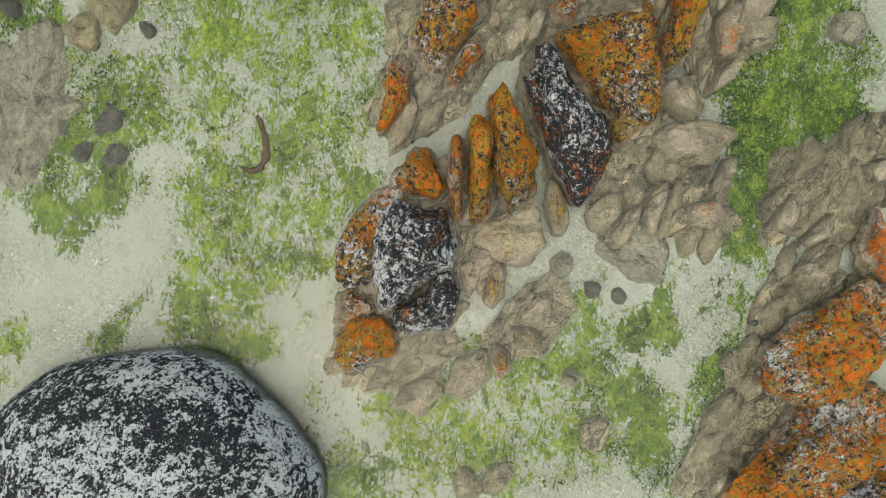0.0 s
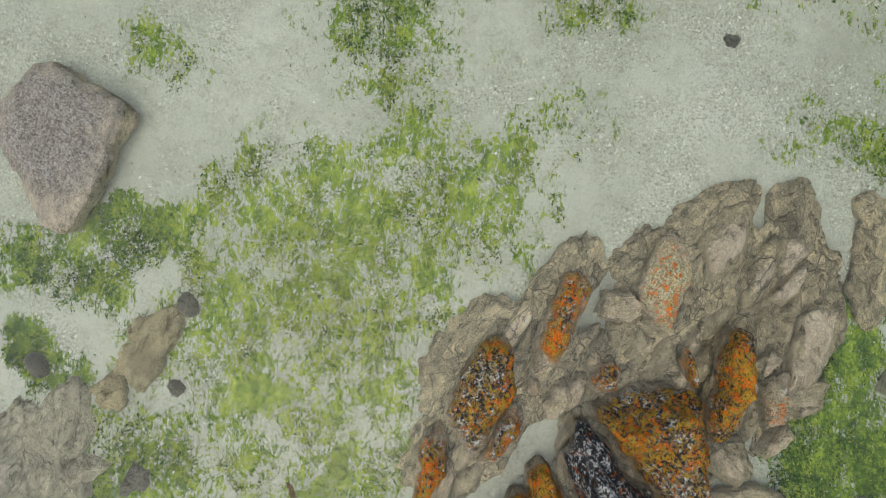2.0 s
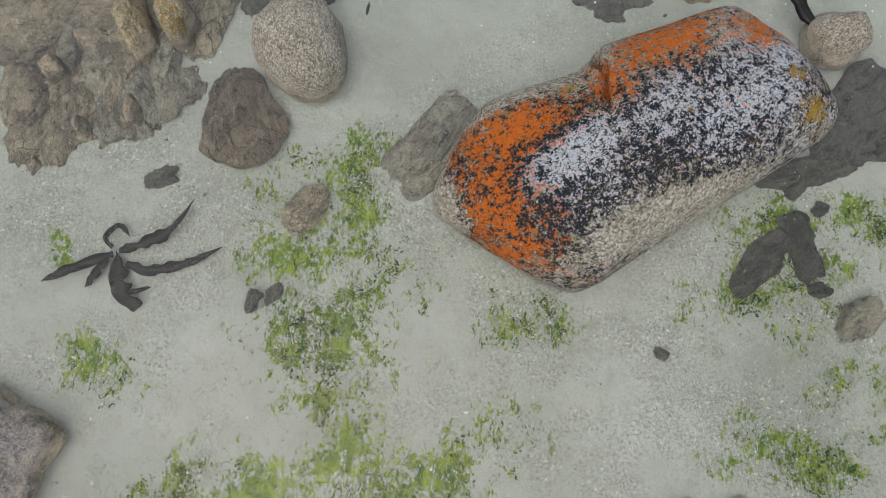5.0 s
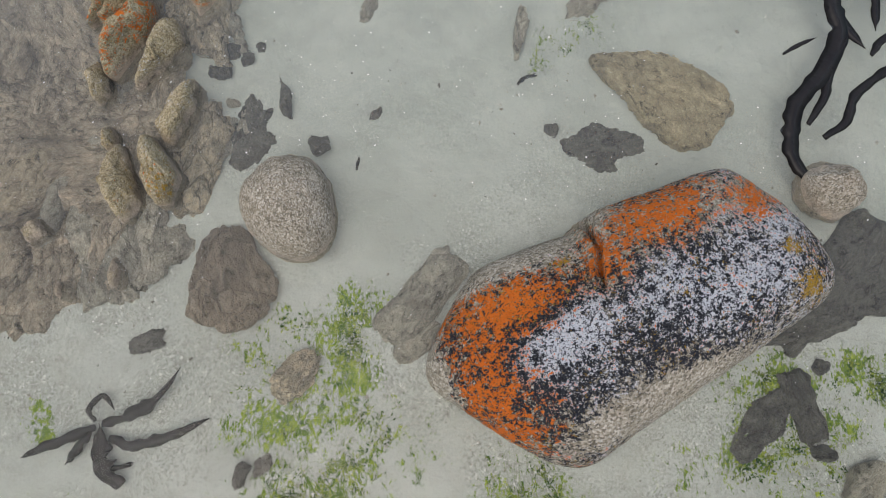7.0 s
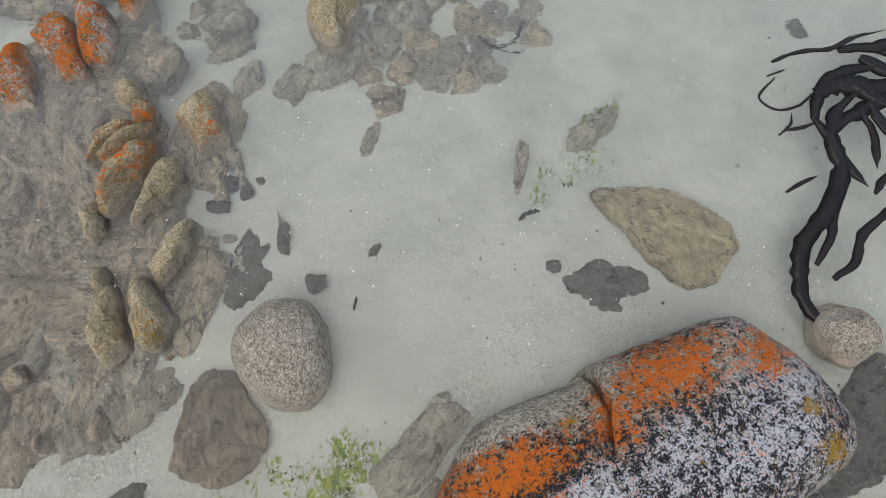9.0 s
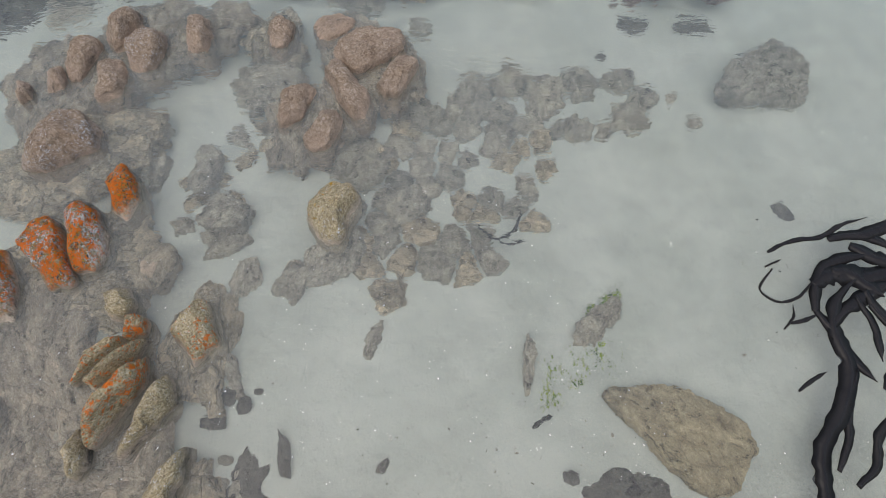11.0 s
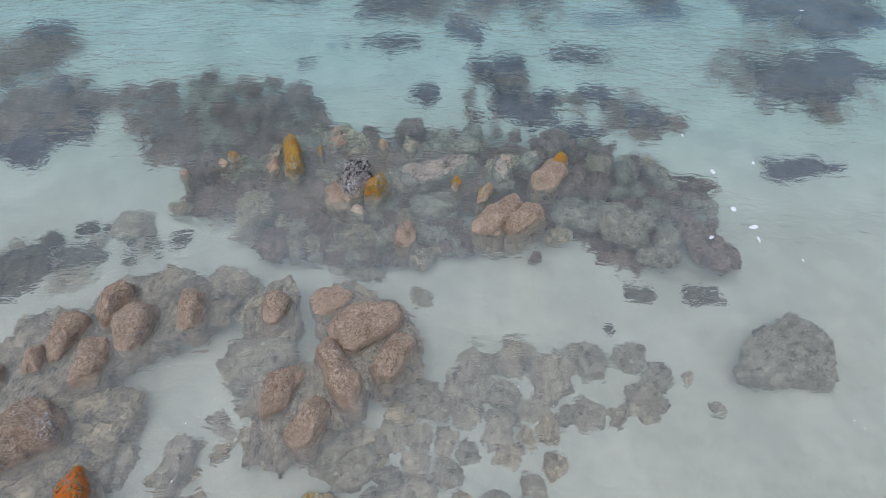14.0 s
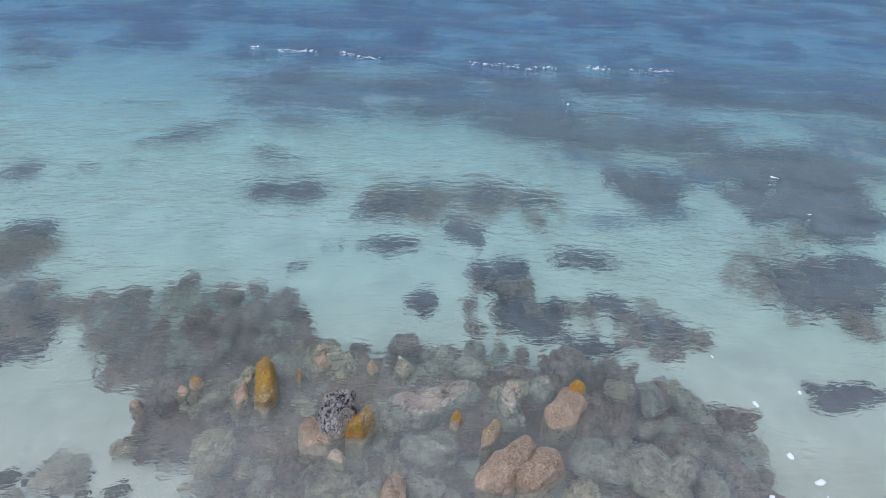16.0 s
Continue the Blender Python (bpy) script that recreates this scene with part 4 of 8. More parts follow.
hewn("knob", 0.80, 1.61, 0.30, 75, ((-159, 0.118), (-123, 0.134), (-87, 0.099), (-39, 0.114), (21, 0.138), (81, 0.094), (126, 0.116), (164, 0.147)), "ochre", "cobble", "ochre and orange lichened rock rising from shallow water", deep=-0.12, of=shore_outcrop)
hewn("knob", 0.48, 1.44, 0.27, 63, ((-160, 0.157), (-109, 0.078), (-78, 0.106), (-46, 0.102), (-3, 0.15), (41, 0.115), (88, 0.075), (148, 0.117)), "tan", "cobble", "bare tan granite rock standing in the water", deep=-0.12, of=shore_outcrop)
hewn("rib", -0.06, 1.48, 0.44, 75, ((-169, 0.446), (-108, 0.197), (-63, 0.246), (-31, 0.397), (1, 0.45), (33, 0.382), (65, 0.207), (100, 0.235), (129, 0.275)), "rib", "rib", "upright ribbed rock with black and orange lichen", deep=-0.12, of=shore_outcrop)
hewn("rib", 0.09, 1.19, 0.35, 61, ((-173, 0.283), (-142, 0.2), (-98, 0.075), (-63, 0.145), (-27, 0.207), (19, 0.251), (65, 0.139), (94, 0.066), (125, 0.205), (156, 0.284)), "ochre", "rib", "ochre and orange lichened rock rising from shallow water", deep=-0.12, of=shore_outcrop)
hewn("rib", -0.41, 0.93, 0.37, 72, ((-147, 0.25), (-109, 0.118), (-74, 0.113), (-49, 0.181), (-12, 0.311), (25, 0.315), (63, 0.19), (100, 0.105), (137, 0.276), (175, 0.332)), "ochre", "rib", "ochre and orange lichened rock rising from shallow water", deep=-0.12, of=shore_outcrop)
hewn("rib", 0.49, 2.02, 0.35, 70, ((-143, 0.327), (-95, 0.109), (-47, 0.263), (0, 0.33), (45, 0.284), (90, 0.108), (129, 0.251), (168, 0.324)), "ochre", "rib", "ochre and orange lichened rock rising from shallow water", deep=-0.12, of=shore_outcrop)
hewn("knob", 0.30, 1.52, 0.25, -83, ((-161, 0.094), (-107, 0.044), (-70, 0.066), (-34, 0.062), (24, 0.097), (82, 0.042), (113, 0.063), (145, 0.066)), "tan_orange", "cobble", "tan granite rock with orange lichen spots", deep=-0.12, of=shore_outcrop)
hewn("knob", 0.80, 0.15, 0.28, -77, ((-149, 0.191), (-114, 0.103), (-81, 0.084), (-39, 0.178), (3, 0.182), (34, 0.169), (66, 0.106), (105, 0.088), (140, 0.164), (176, 0.209)), "olive", "cobble", "small olive-yellow lichened rock at the waterline", deep=-0.12, of=shore_outcrop)
hewn("knob", 1.99, 1.42, 0.30, -76, ((-144, 0.09), (-93, 0.042), (-40, 0.09), (12, 0.067), (53, 0.075), (94, 0.046), (130, 0.072), (165, 0.071)), "tan_orange", "cobble", "tan granite rock with orange lichen spots", deep=-0.12, of=shore_outcrop)
hewn("knob", 2.02, 1.18, 0.26, 51, ((-178, 0.195), (-143, 0.158), (-108, 0.065), (-77, 0.065), (-37, 0.133), (2, 0.141), (44, 0.132), (86, 0.056), (113, 0.073), (148, 0.163)), "tan", "block", "bare tan granite rock standing in the water", deep=-0.12, of=shore_outcrop)
hewn("block", 0.68, -0.59, 0.24, 46, ((-145, 0.14), (-89, 0.09), (-36, 0.143), (13, 0.192), (61, 0.111), (107, 0.095), (161, 0.199)), "tan", "block", "bare tan granite rock standing in the water", deep=-0.12, of=shore_outcrop)
hewn("knob", 0.61, -0.81, 0.26, -20, ((-142, 0.092), (-110, 0.112), (-78, 0.097), (-44, 0.12), (-10, 0.103), (26, 0.126), (62, 0.101), (109, 0.086), (164, 0.152)), "olive", "cobble", "small olive-yellow lichened rock at the waterline", deep=-0.12, of=shore_outcrop)
hewn("knob", 0.43, -0.99, 0.28, -70, ((-137, 0.103), (-87, 0.07), (-42, 0.131), (3, 0.115), (40, 0.121), (77, 0.076), (129, 0.093), (176, 0.143)), "rim", "cobble", "broad black rock with an orange lichen rim", deep=-0.12, of=shore_outcrop)
hewn("block", 0.19, -1.13, 0.22, 59, ((-163, 0.189), (-102, 0.13), (-46, 0.159), (4, 0.244), (55, 0.153), (104, 0.128), (150, 0.23)), "tan", "block", "bare tan granite rock standing in the water", deep=-0.12, of=shore_outcrop)
hewn("block", -0.19, -1.30, 0.20, 22, ((-176, 0.271), (-115, 0.122), (-69, 0.126), (-26, 0.216), (17, 0.189), (54, 0.186), (91, 0.108), (123, 0.138)), "tan", "block", "bare tan granite rock standing in the water", deep=-0.12, of=shore_outcrop)
hewn("knob", 1.24, 2.44, 0.31, -86, ((-158, 0.179), (-125, 0.118), (-80, 0.104), (-21, 0.148), (19, 0.176), (59, 0.122), (102, 0.101), (135, 0.142), (169, 0.181)), "tan_orange", "block", "tan granite rock with orange lichen spots", deep=-0.12, of=shore_outcrop)
hewn("knob", 1.11, 2.27, 0.29, -87, ((-171, 0.079), (-122, 0.068), (-78, 0.095), (-34, 0.069), (7, 0.093), (48, 0.071), (84, 0.088), (121, 0.07), (155, 0.089)), "tan_orange", "cobble", "tan granite rock with orange lichen spots", deep=-0.12, of=shore_outcrop)
hewn("rib", 1.23, 2.11, 0.27, 68, ((-168, 0.158), (-135, 0.095), (-81, 0.053), (-45, 0.108), (-10, 0.166), (25, 0.164), (60, 0.103), (95, 0.05), (128, 0.131), (160, 0.172)), "tan_orange", "rib", "tan granite rock with orange lichen spots", deep=-0.12, of=shore_outcrop)
hewn("block", 0.93, 2.11, 0.27, 7, ((-157, 0.182), (-109, 0.107), (-58, 0.116), (-7, 0.195), (44, 0.132), (85, 0.101), (120, 0.149), (156, 0.141)), "tan", "block", "bare tan granite rock standing in the water", deep=-0.12, of=shore_outcrop)
hewn("rib", 2.30, 1.92, 0.24, 89, ((-160, 0.336), (-127, 0.178), (-103, 0.135), (-50, 0.209), (-13, 0.289), (24, 0.252), (62, 0.193), (100, 0.127), (133, 0.306), (166, 0.384)), "tan", "rib", "bare tan granite rock standing in the water", deep=-0.12, of=shore_outcrop)
hewn("block", 1.61, 1.03, 0.22, -75, ((-146, 0.138), (-111, 0.095), (-50, 0.098), (8, 0.177), (65, 0.09), (115, 0.1), (147, 0.135), (178, 0.13)), "tan", "block", "bare tan granite rock standing in the water", deep=-0.12, of=shore_outcrop)
hewn("block", 2.22, 1.49, 0.21, 15, ((-175, 0.186), (-144, 0.155), (-82, 0.126), (-27, 0.163), (17, 0.207), (62, 0.132), (107, 0.165), (153, 0.16)), "tan", "block", "bare tan granite rock standing in the water", deep=-0.12, of=shore_outcrop)
hewn("block", 1.72, 1.01, 0.21, -56, ((-160, 0.208), (-117, 0.149), (-67, 0.145), (-23, 0.211), (21, 0.16), (79, 0.144), (118, 0.191), (157, 0.154)), "tan", "block", "bare tan granite rock standing in the water", deep=-0.12, of=shore_outcrop)
hewn("block", 1.80, 0.68, 0.22, 10, ((-173, 0.306), (-140, 0.227), (-95, 0.167), (-47, 0.214), (-1, 0.318), (45, 0.23), (88, 0.158), (121, 0.224), (154, 0.287)), "tan", "block", "bare tan granite rock standing in the water", deep=-0.12, of=shore_outcrop)
hewn("knob", 1.90, 0.15, 0.27, 3, ((-173, 0.121), (-140, 0.132), (-108, 0.1), (-49, 0.108), (-9, 0.15), (32, 0.119), (64, 0.124), (97, 0.092), (142, 0.151)), "tan_orange", "cobble", "tan granite rock with orange lichen spots", deep=-0.12, of=shore_outcrop)
hewn("rib", 1.60, 2.59, 0.12, 70, ((-173, 0.574), (-114, 0.277), (-92, 0.198), (-31, 0.517), (29, 0.398), (61, 0.294), (92, 0.225), (128, 0.315)), "ledge", "rib", "brown weathered rock ledge just under the water", deep=-0.12, of=shore_outcrop)
hewn("rib", 2.05, 2.87, 0.10, 81, ((-135, 0.115), (-86, 0.078), (-45, 0.146), (-4, 0.142), (29, 0.143), (61, 0.099), (111, 0.086), (168, 0.183)), "ledge", "rib", "brown weathered rock ledge just under the water", deep=-0.12, of=shore_outcrop)
hewn("rib", 2.18, 2.50, 0.12, 73, ((-170, 0.486), (-136, 0.315), (-111, 0.198), (-77, 0.166), (-29, 0.362), (30, 0.475), (89, 0.13), (123, 0.333), (157, 0.493)), "ledge", "rib", "brown weathered rock ledge just under the water", deep=-0.12, of=shore_outcrop)
hewn("shelf", 2.75, 2.67, 0.10, 86, ((-160, 0.368), (-109, 0.191), (-77, 0.188), (-35, 0.325), (7, 0.294), (48, 0.305), (88, 0.17), (149, 0.272)), "ledge", "flat", "brown weathered rock ledge just under the water", deep=-0.12, of=shore_outcrop)
hewn("ledge", 0.56, 2.24, 0.10, 61, ((-177, 0.345), (-134, 0.373), (-91, 0.202), (-49, 0.323), (-8, 0.407), (35, 0.412), (78, 0.194), (131, 0.361)), "ledge", "rib", "brown weathered rock ledge just under the water", deep=-0.12, of=shore_outcrop)
hewn("ledge", -0.09, 1.78, 0.10, 58, ((-130, 0.344), (-95, 0.229), (-47, 0.339), (9, 0.452), (65, 0.285), (107, 0.249), (168, 0.506)), "ledge", "rib", "brown weathered rock ledge just under the water", deep=-0.12, of=shore_outcrop)
hewn("ledge", 1.13, 2.39, 0.10, 49, ((-137, 0.364), (-89, 0.24), (-55, 0.323), (-22, 0.476), (10, 0.48), (43, 0.397), (75, 0.267), (125, 0.32), (174, 0.518)), "ledge", "ledge", "brown weathered rock ledge just under the water", deep=-0.12, of=shore_outcrop)
hewn("rib", 1.20, 2.30, 0.36, 82, ((-168, 0.349), (-136, 0.297), (-104, 0.154), (-57, 0.212), (-19, 0.337), (20, 0.314), (76, 0.152), (128, 0.211), (160, 0.324)), "tan_spot", "spar", "tan granite rib streaked with orange lichen", deep=-0.12, of=shore_outcrop)
hewn("block", 2.00, 1.47, 0.30, 81, ((-165, 0.174), (-132, 0.16), (-100, 0.096), (-51, 0.134), (-3, 0.199), (44, 0.134), (76, 0.137), (107, 0.099), (151, 0.189)), "tan_orange", "block", "tan granite rib streaked with orange lichen", deep=-0.12, of=shore_outcrop)
hewn("block", 2.23, 1.79, 0.24, 79, ((-154, 0.271), (-118, 0.161), (-87, 0.117), (-51, 0.181), (7, 0.304), (64, 0.145), (97, 0.127), (133, 0.189), (170, 0.277)), "tan", "spar", "bare tan granite rock standing in the water", deep=-0.12, of=shore_outcrop)
hewn("rib", 1.65, 2.58, 0.22, 64, ((-179, 0.318), (-147, 0.297), (-115, 0.188), (-85, 0.141), (-54, 0.227), (-22, 0.311), (10, 0.323), (42, 0.238), (82, 0.15), (118, 0.185), (150, 0.272)), "tan", "spar", "bare tan granite rock standing in the water", deep=-0.12, of=shore_outcrop)

# orange outcrop beside the dark green channel
orange_outcrop = outcrop("rock_outcrop", "brown rock outcrop with broad orange lichened blocks", 2.87, -0.99)
stone("ledge", 2.58, -1.08, 0.09, 1.90, 0.91, 62, "ledge", "ledge", "brown weathered rock ledge just under the water", "orange outcrop beside the dark green channel", of=orange_outcrop)
stone("ledge", 2.87, 0.30, 0.08, 1.25, 0.81, 56, "ledge", "ledge", "brown weathered rock ledge just under the water", "orange outcrop beside the dark green channel", of=orange_outcrop)
stone("block", 2.82, -0.80, 0.46, 1.23, 0.67, 53, "ochre", "block", "ribbed rock crusted with ochre, orange and black lichen", "orange outcrop beside the dark green channel", of=orange_outcrop)
stone("block", 2.73, -1.63, 0.55, 1.34, 0.72, 34, "ochre", "block", "ribbed rock crusted with ochre, orange and black lichen", "orange outcrop beside the dark green channel", of=orange_outcrop)
stone("block", 3.11, -1.73, 0.60, 0.97, 0.50, 30, "rim", "block", "broad black rock with an orange lichen rim", "orange outcrop beside the dark green channel", of=orange_outcrop)
stone("rib", 3.17, -0.09, 0.40, 0.57, 0.29, -70, "fire", "rib", "rounded rock covered with bright orange lichen", "orange outcrop beside the dark green channel", of=orange_outcrop)
stone("rib", 2.70, -0.33, 0.20, 0.59, 0.30, 61, "tan", "rib", "bare tan granite rock standing in the water", "orange outcrop beside the dark green channel", of=orange_outcrop)
stone("block", 2.20, -1.84, 0.20, 0.57, 0.34, 51, "tan", "block", "bare tan granite rock standing in the water", "orange outcrop beside the dark green channel", of=orange_outcrop)

# flat brown rocks near the granite tip
stone("ledge", -3.55, 0.80, 0.12, 1.22, 0.51, 66, "sunk", "flat", "sunken grey-brown rock seen through pale water", "flat brown rocks near the granite tip")
stone("pebble", -2.23, 2.03, 0.10, 0.18, 0.14, -58, "dark", "cobble", "dark weed-covered stone lying on the sandy bed", "flat brown rocks near the granite tip")
stone("pebble", -2.30, 1.42, 0.09, 0.12, 0.11, -44, "dark", "cobble", "dark weed-covered stone lying on the sandy bed", "flat brown rocks near the granite tip")
stone("pebble", -3.34, 1.56, 0.10, 0.21, 0.14, -52, "dark", "cobble", "dark weed-covered stone lying on the sandy bed", "flat brown rocks near the granite tip")
stone("pebble", -2.60, 0.73, 0.07, 0.28, 0.20, 51, "dark", "flat", "dark weed-covered stone lying on the sandy bed", "flat brown rocks near the granite tip")
stone("pebble", -2.55, 0.47, 0.07, 0.20, 0.15, 51, "dark", "flat", "dark weed-covered stone lying on the sandy bed", "flat brown rocks near the granite tip")
stone("pebble", -2.77, 0.49, 0.07, 0.19, 0.12, 65, "dark", "flat", "dark weed-covered stone lying on the sandy bed", "flat brown rocks near the granite tip")
hewn("boulder", -3.13, 3.21, 0.34, 84, ((-173, 0.685), (-141, 0.584), (-109, 0.37), (-67, 0.541), (-24, 0.479), (17, 0.577), (57, 0.455), (86, 0.432), (123, 0.402), (155, 0.579)), "pink", "hewn", "bare pinkish grey granite boulder with a pointed end", deep=-0.12, group="flat brown rocks near the granite tip")
hewn("ledge", -2.53, 1.67, 0.14, 58, ((-147, 0.283), (-113, 0.27), (-79, 0.166), (-46, 0.28), (-12, 0.363), (21, 0.357), (55, 0.232), (97, 0.18), (131, 0.239), (172, 0.347)), "plate", "flat", "pale brown cracked rock plate under clear water", deep=-0.12, group="flat brown rocks near the granite tip")
hewn("ledge", -2.78, 1.38, 0.12, 45, ((-179, 0.152), (-145, 0.116), (-100, 0.163), (-56, 0.116), (-17, 0.119), (35, 0.181), (87, 0.106), (147, 0.136)), "plate", "flat", "pale brown cracked rock plate under clear water", deep=-0.12, group="flat brown rocks near the granite tip")
hewn("ledge", -3.20, 0.79, 0.10, 74, ((-176, 0.484), (-126, 0.393), (-93, 0.369), (-59, 0.333), (-21, 0.544), (28, 0.63), (78, 0.275), (131, 0.522)), "sunk", "flat", "sunken grey-brown rock seen through pale water", deep=-0.12, group="flat brown rocks near the granite tip")

# lichen boulder group
stone("cobble", -0.08, 5.33, 0.10, 0.41, 0.22, 38, "sunk", "cobble", "sunken grey-brown rock seen through pale water", "lichen boulder group")
stone("rock", -0.98, 5.10, 0.14, 0.44, 0.27, 45, "ledge", "block", "brown weathered rock ledge just under the water", "lichen boulder group")
stone("rock", 3.11, 6.51, 0.40, 0.47, 0.48, 37, "grain", "round", "coarse speckled grey granite boulder, smooth and rounded", "lichen boulder group", deep=-0.15)
stone("ledge", 3.33, 5.86, 0.12, 1.01, 0.63, 47, "dark", "flat", "dark weed-covered stone lying on the sandy bed", "lichen boulder group")
stone("ledge", 2.81, 5.43, 0.05, 0.76, 0.26, 11, "dark", "flat", "dark weed-covered stone lying on the sandy bed", "lichen boulder group")
stone("slab", 2.48, 4.76, 0.08, 0.62, 0.30, 50, "dark", "flat", "dark weed-covered stone lying on the sandy bed", "lichen boulder group")
stone("slab", 2.78, 4.91, 0.09, 0.57, 0.24, -79, "dark", "flat", "dark weed-covered stone lying on the sandy bed", "lichen boulder group")
stone("pebble", 2.76, 5.33, 0.08, 0.22, 0.17, 46, "dark", "cobble", "dark weed-covered stone lying on the sandy bed", "lichen boulder group")
stone("pebble", 2.91, 4.54, 0.07, 0.18, 0.14, -2, "dark", "cobble", "dark weed-covered stone lying on the sandy bed", "lichen boulder group")
stone("cobble", 3.17, 4.32, 0.10, 0.43, 0.24, 43, "sunk", "flat", "sunken grey-brown rock seen through pale water", "lichen boulder group")
stone("cobble", 2.95, 5.15, 0.08, 0.15, 0.11, 49, "dark", "cobble", "dark weed-covered stone lying on the sandy bed", "lichen boulder group")
stone("pebble", -1.35, 4.38, 0.06, 0.20, 0.10, 75, "dark", "flat", "dark weed-covered stone lying on the sandy bed", "lichen boulder group")
stone("pebble", -1.20, 4.44, 0.06, 0.20, 0.12, 58, "dark", "flat", "dark weed-covered stone lying on the sandy bed", "lichen boulder group")
stone("pebble", 1.70, 4.05, 0.05, 0.14, 0.09, -33, "dark", "cobble", "dark weed-covered stone lying on the sandy bed", "lichen boulder group")
hewn("slab", -0.07, 5.64, 0.14, 50, ((-153, 0.349), (-116, 0.298), (-80, 0.189), (-42, 0.377), (-5, 0.409), (42, 0.381), (88, 0.177), (132, 0.324), (169, 0.426)), "cobbled", "block", "sunken grey-brown rock seen through pale water", deep=-0.12, group="lichen boulder group")

# stony point with the granite egg
stony_point = outcrop("rock_outcrop", "low brown stony point with upright tan ribs", -2.55, 7.38)
stone("rib", -3.21, 6.53, 0.19, 0.87, 0.43, 39, "tan", "rib", "bare tan granite rock standing in the water", "stony point with the granite egg", deep=-0.16, of=stony_point)
hewn("ledge", -3.34, 8.12, 0.07, -52, ((-169, 1.141), (-116, 0.621), (-77, 0.893), (-37, 0.764), (0, 0.98), (37, 0.8), (80, 0.675), (137, 0.733)), "redledge", "ledge", "brown weathered rock ledge just under the water", deep=-0.26, of=stony_point)
hewn("ledge", -2.73, 6.90, 0.10, 2, ((-170, 0.984), (-131, 1.032), (-92, 0.617), (-52, 1.036), (-13, 0.99), (14, 0.991), (54, 1.038), (94, 0.6), (142, 1.179)), "redledge", "ledge", "brown weathered rock ledge just under the water", deep=-0.18, of=stony_point)
hewn("ledge", -2.99, 5.89, 0.05, 70, ((-132, 0.430), (-108, 0.429), (-72, 0.552), (-37, 0.472), (23, 0.446), (71, 0.616), (118, 0.386), (173, 0.646)), "redledge", "ledge", "brown weathered rock ledge just under the water", deep=-0.14, of=stony_point)
hewn("ledge", -2.46, 5.97, 0.06, -69, ((-150, 0.517), (-89, 0.263), (-63, 0.335), (-3, 0.495), (57, 0.321), (107, 0.311), (148, 0.364)), "sunk", "ledge", "brown weathered rock ledge just under the water", deep=-0.14, of=stony_point)
hewn("ledge", -2.11, 6.06, 0.02, -81, ((-132, 0.325), (-82, 0.195), (-30, 0.248), (9, 0.298), (48, 0.213), (85, 0.277), (123, 0.226), (178, 0.222)), "sunk", "ledge", "brown weathered rock ledge just under the water", deep=-0.14, of=stony_point)
stone("shelf", -1.91, 6.85, 0.06, 1.17, 0.46, 79, "ledge", "flat", "brown weathered rock ledge just under the water", "stony point with the granite egg", deep=-0.18, of=stony_point)
stone("shelf", -1.98, 8.22, -0.03, 1.13, 0.59, 75, "ledge", "flat", "brown weathered rock ledge just under the water", "stony point with the granite egg", deep=-0.27, of=stony_point)
stone("pebble", -1.19, 7.35, -0.04, 0.36, 0.09, -79, "dark", "flat", "dark weed-covered stone lying on the sandy bed", "stony point with the granite egg", deep=-0.21)
stone("pebble", -0.88, 6.92, -0.00, 0.19, 0.16, 48, "dark", "flat", "dark weed-covered stone lying on the sandy bed", "stony point with the granite egg", deep=-0.18)
stone("pebble", -0.44, 7.21, -0.03, 0.14, 0.08, 62, "dark", "cobble", "dark weed-covered stone lying on the sandy bed", "stony point with the granite egg", deep=-0.20)
stone("shelf", 0.78, 7.97, -0.08, 0.48, 0.11, 82, "sunk", "flat", "sunken grey-brown rock seen through pale water", "stony point with the granite egg", deep=-0.25, of=stony_point)
stone("cobble", 1.30, 8.24, -0.09, 0.39, 0.20, 44, "sunk", "flat", "sunken grey-brown rock seen through pale water", "stony point with the granite egg", deep=-0.27)
stone("pebble", 1.01, 7.07, -0.00, 0.12, 0.13, 4, "dark", "cobble", "dark weed-covered stone lying on the sandy bed", "stony point with the granite egg", deep=-0.19)
hewn("knob", -2.50, 8.49, 0.38, -73, ((-148, 0.149), (-86, 0.107), (-49, 0.146), (-12, 0.179), (25, 0.166), (61, 0.122), (99, 0.111), (142, 0.147), (177, 0.181)), "tan", "spar", "bare tan granite rock standing in the water", deep=-0.24, of=stony_point, flare=0.02)
hewn("knob", -2.34, 8.28, 0.40, 66, ((-177, 0.124), (-124, 0.093), (-70, 0.096), (-14, 0.104), (47, 0.099), (89, 0.095), (130, 0.098)), "tan_orange", "spar", "tan granite rib streaked with orange lichen", deep=-0.24, of=stony_point, flare=0.02)
hewn("rib", -2.59, 8.03, 0.45, 46, ((-143, 0.233), (-93, 0.057), (-42, 0.233), (9, 0.257), (45, 0.222), (82, 0.057), (122, 0.098), (166, 0.240)), "tan_spot", "spar", "tan granite rib streaked with orange lichen", deep=-0.24, of=stony_point, flare=0.02)
hewn("rib", -2.41, 7.98, 0.48, 42, ((-147, 0.258), (-94, 0.054), (-64, 0.088), (-26, 0.282), (13, 0.293), (52, 0.232), (92, 0.045), (152, 0.336)), "tan_spot", "spar", "tan granite rib streaked with orange lichen", deep=-0.24, of=stony_point, flare=0.02)
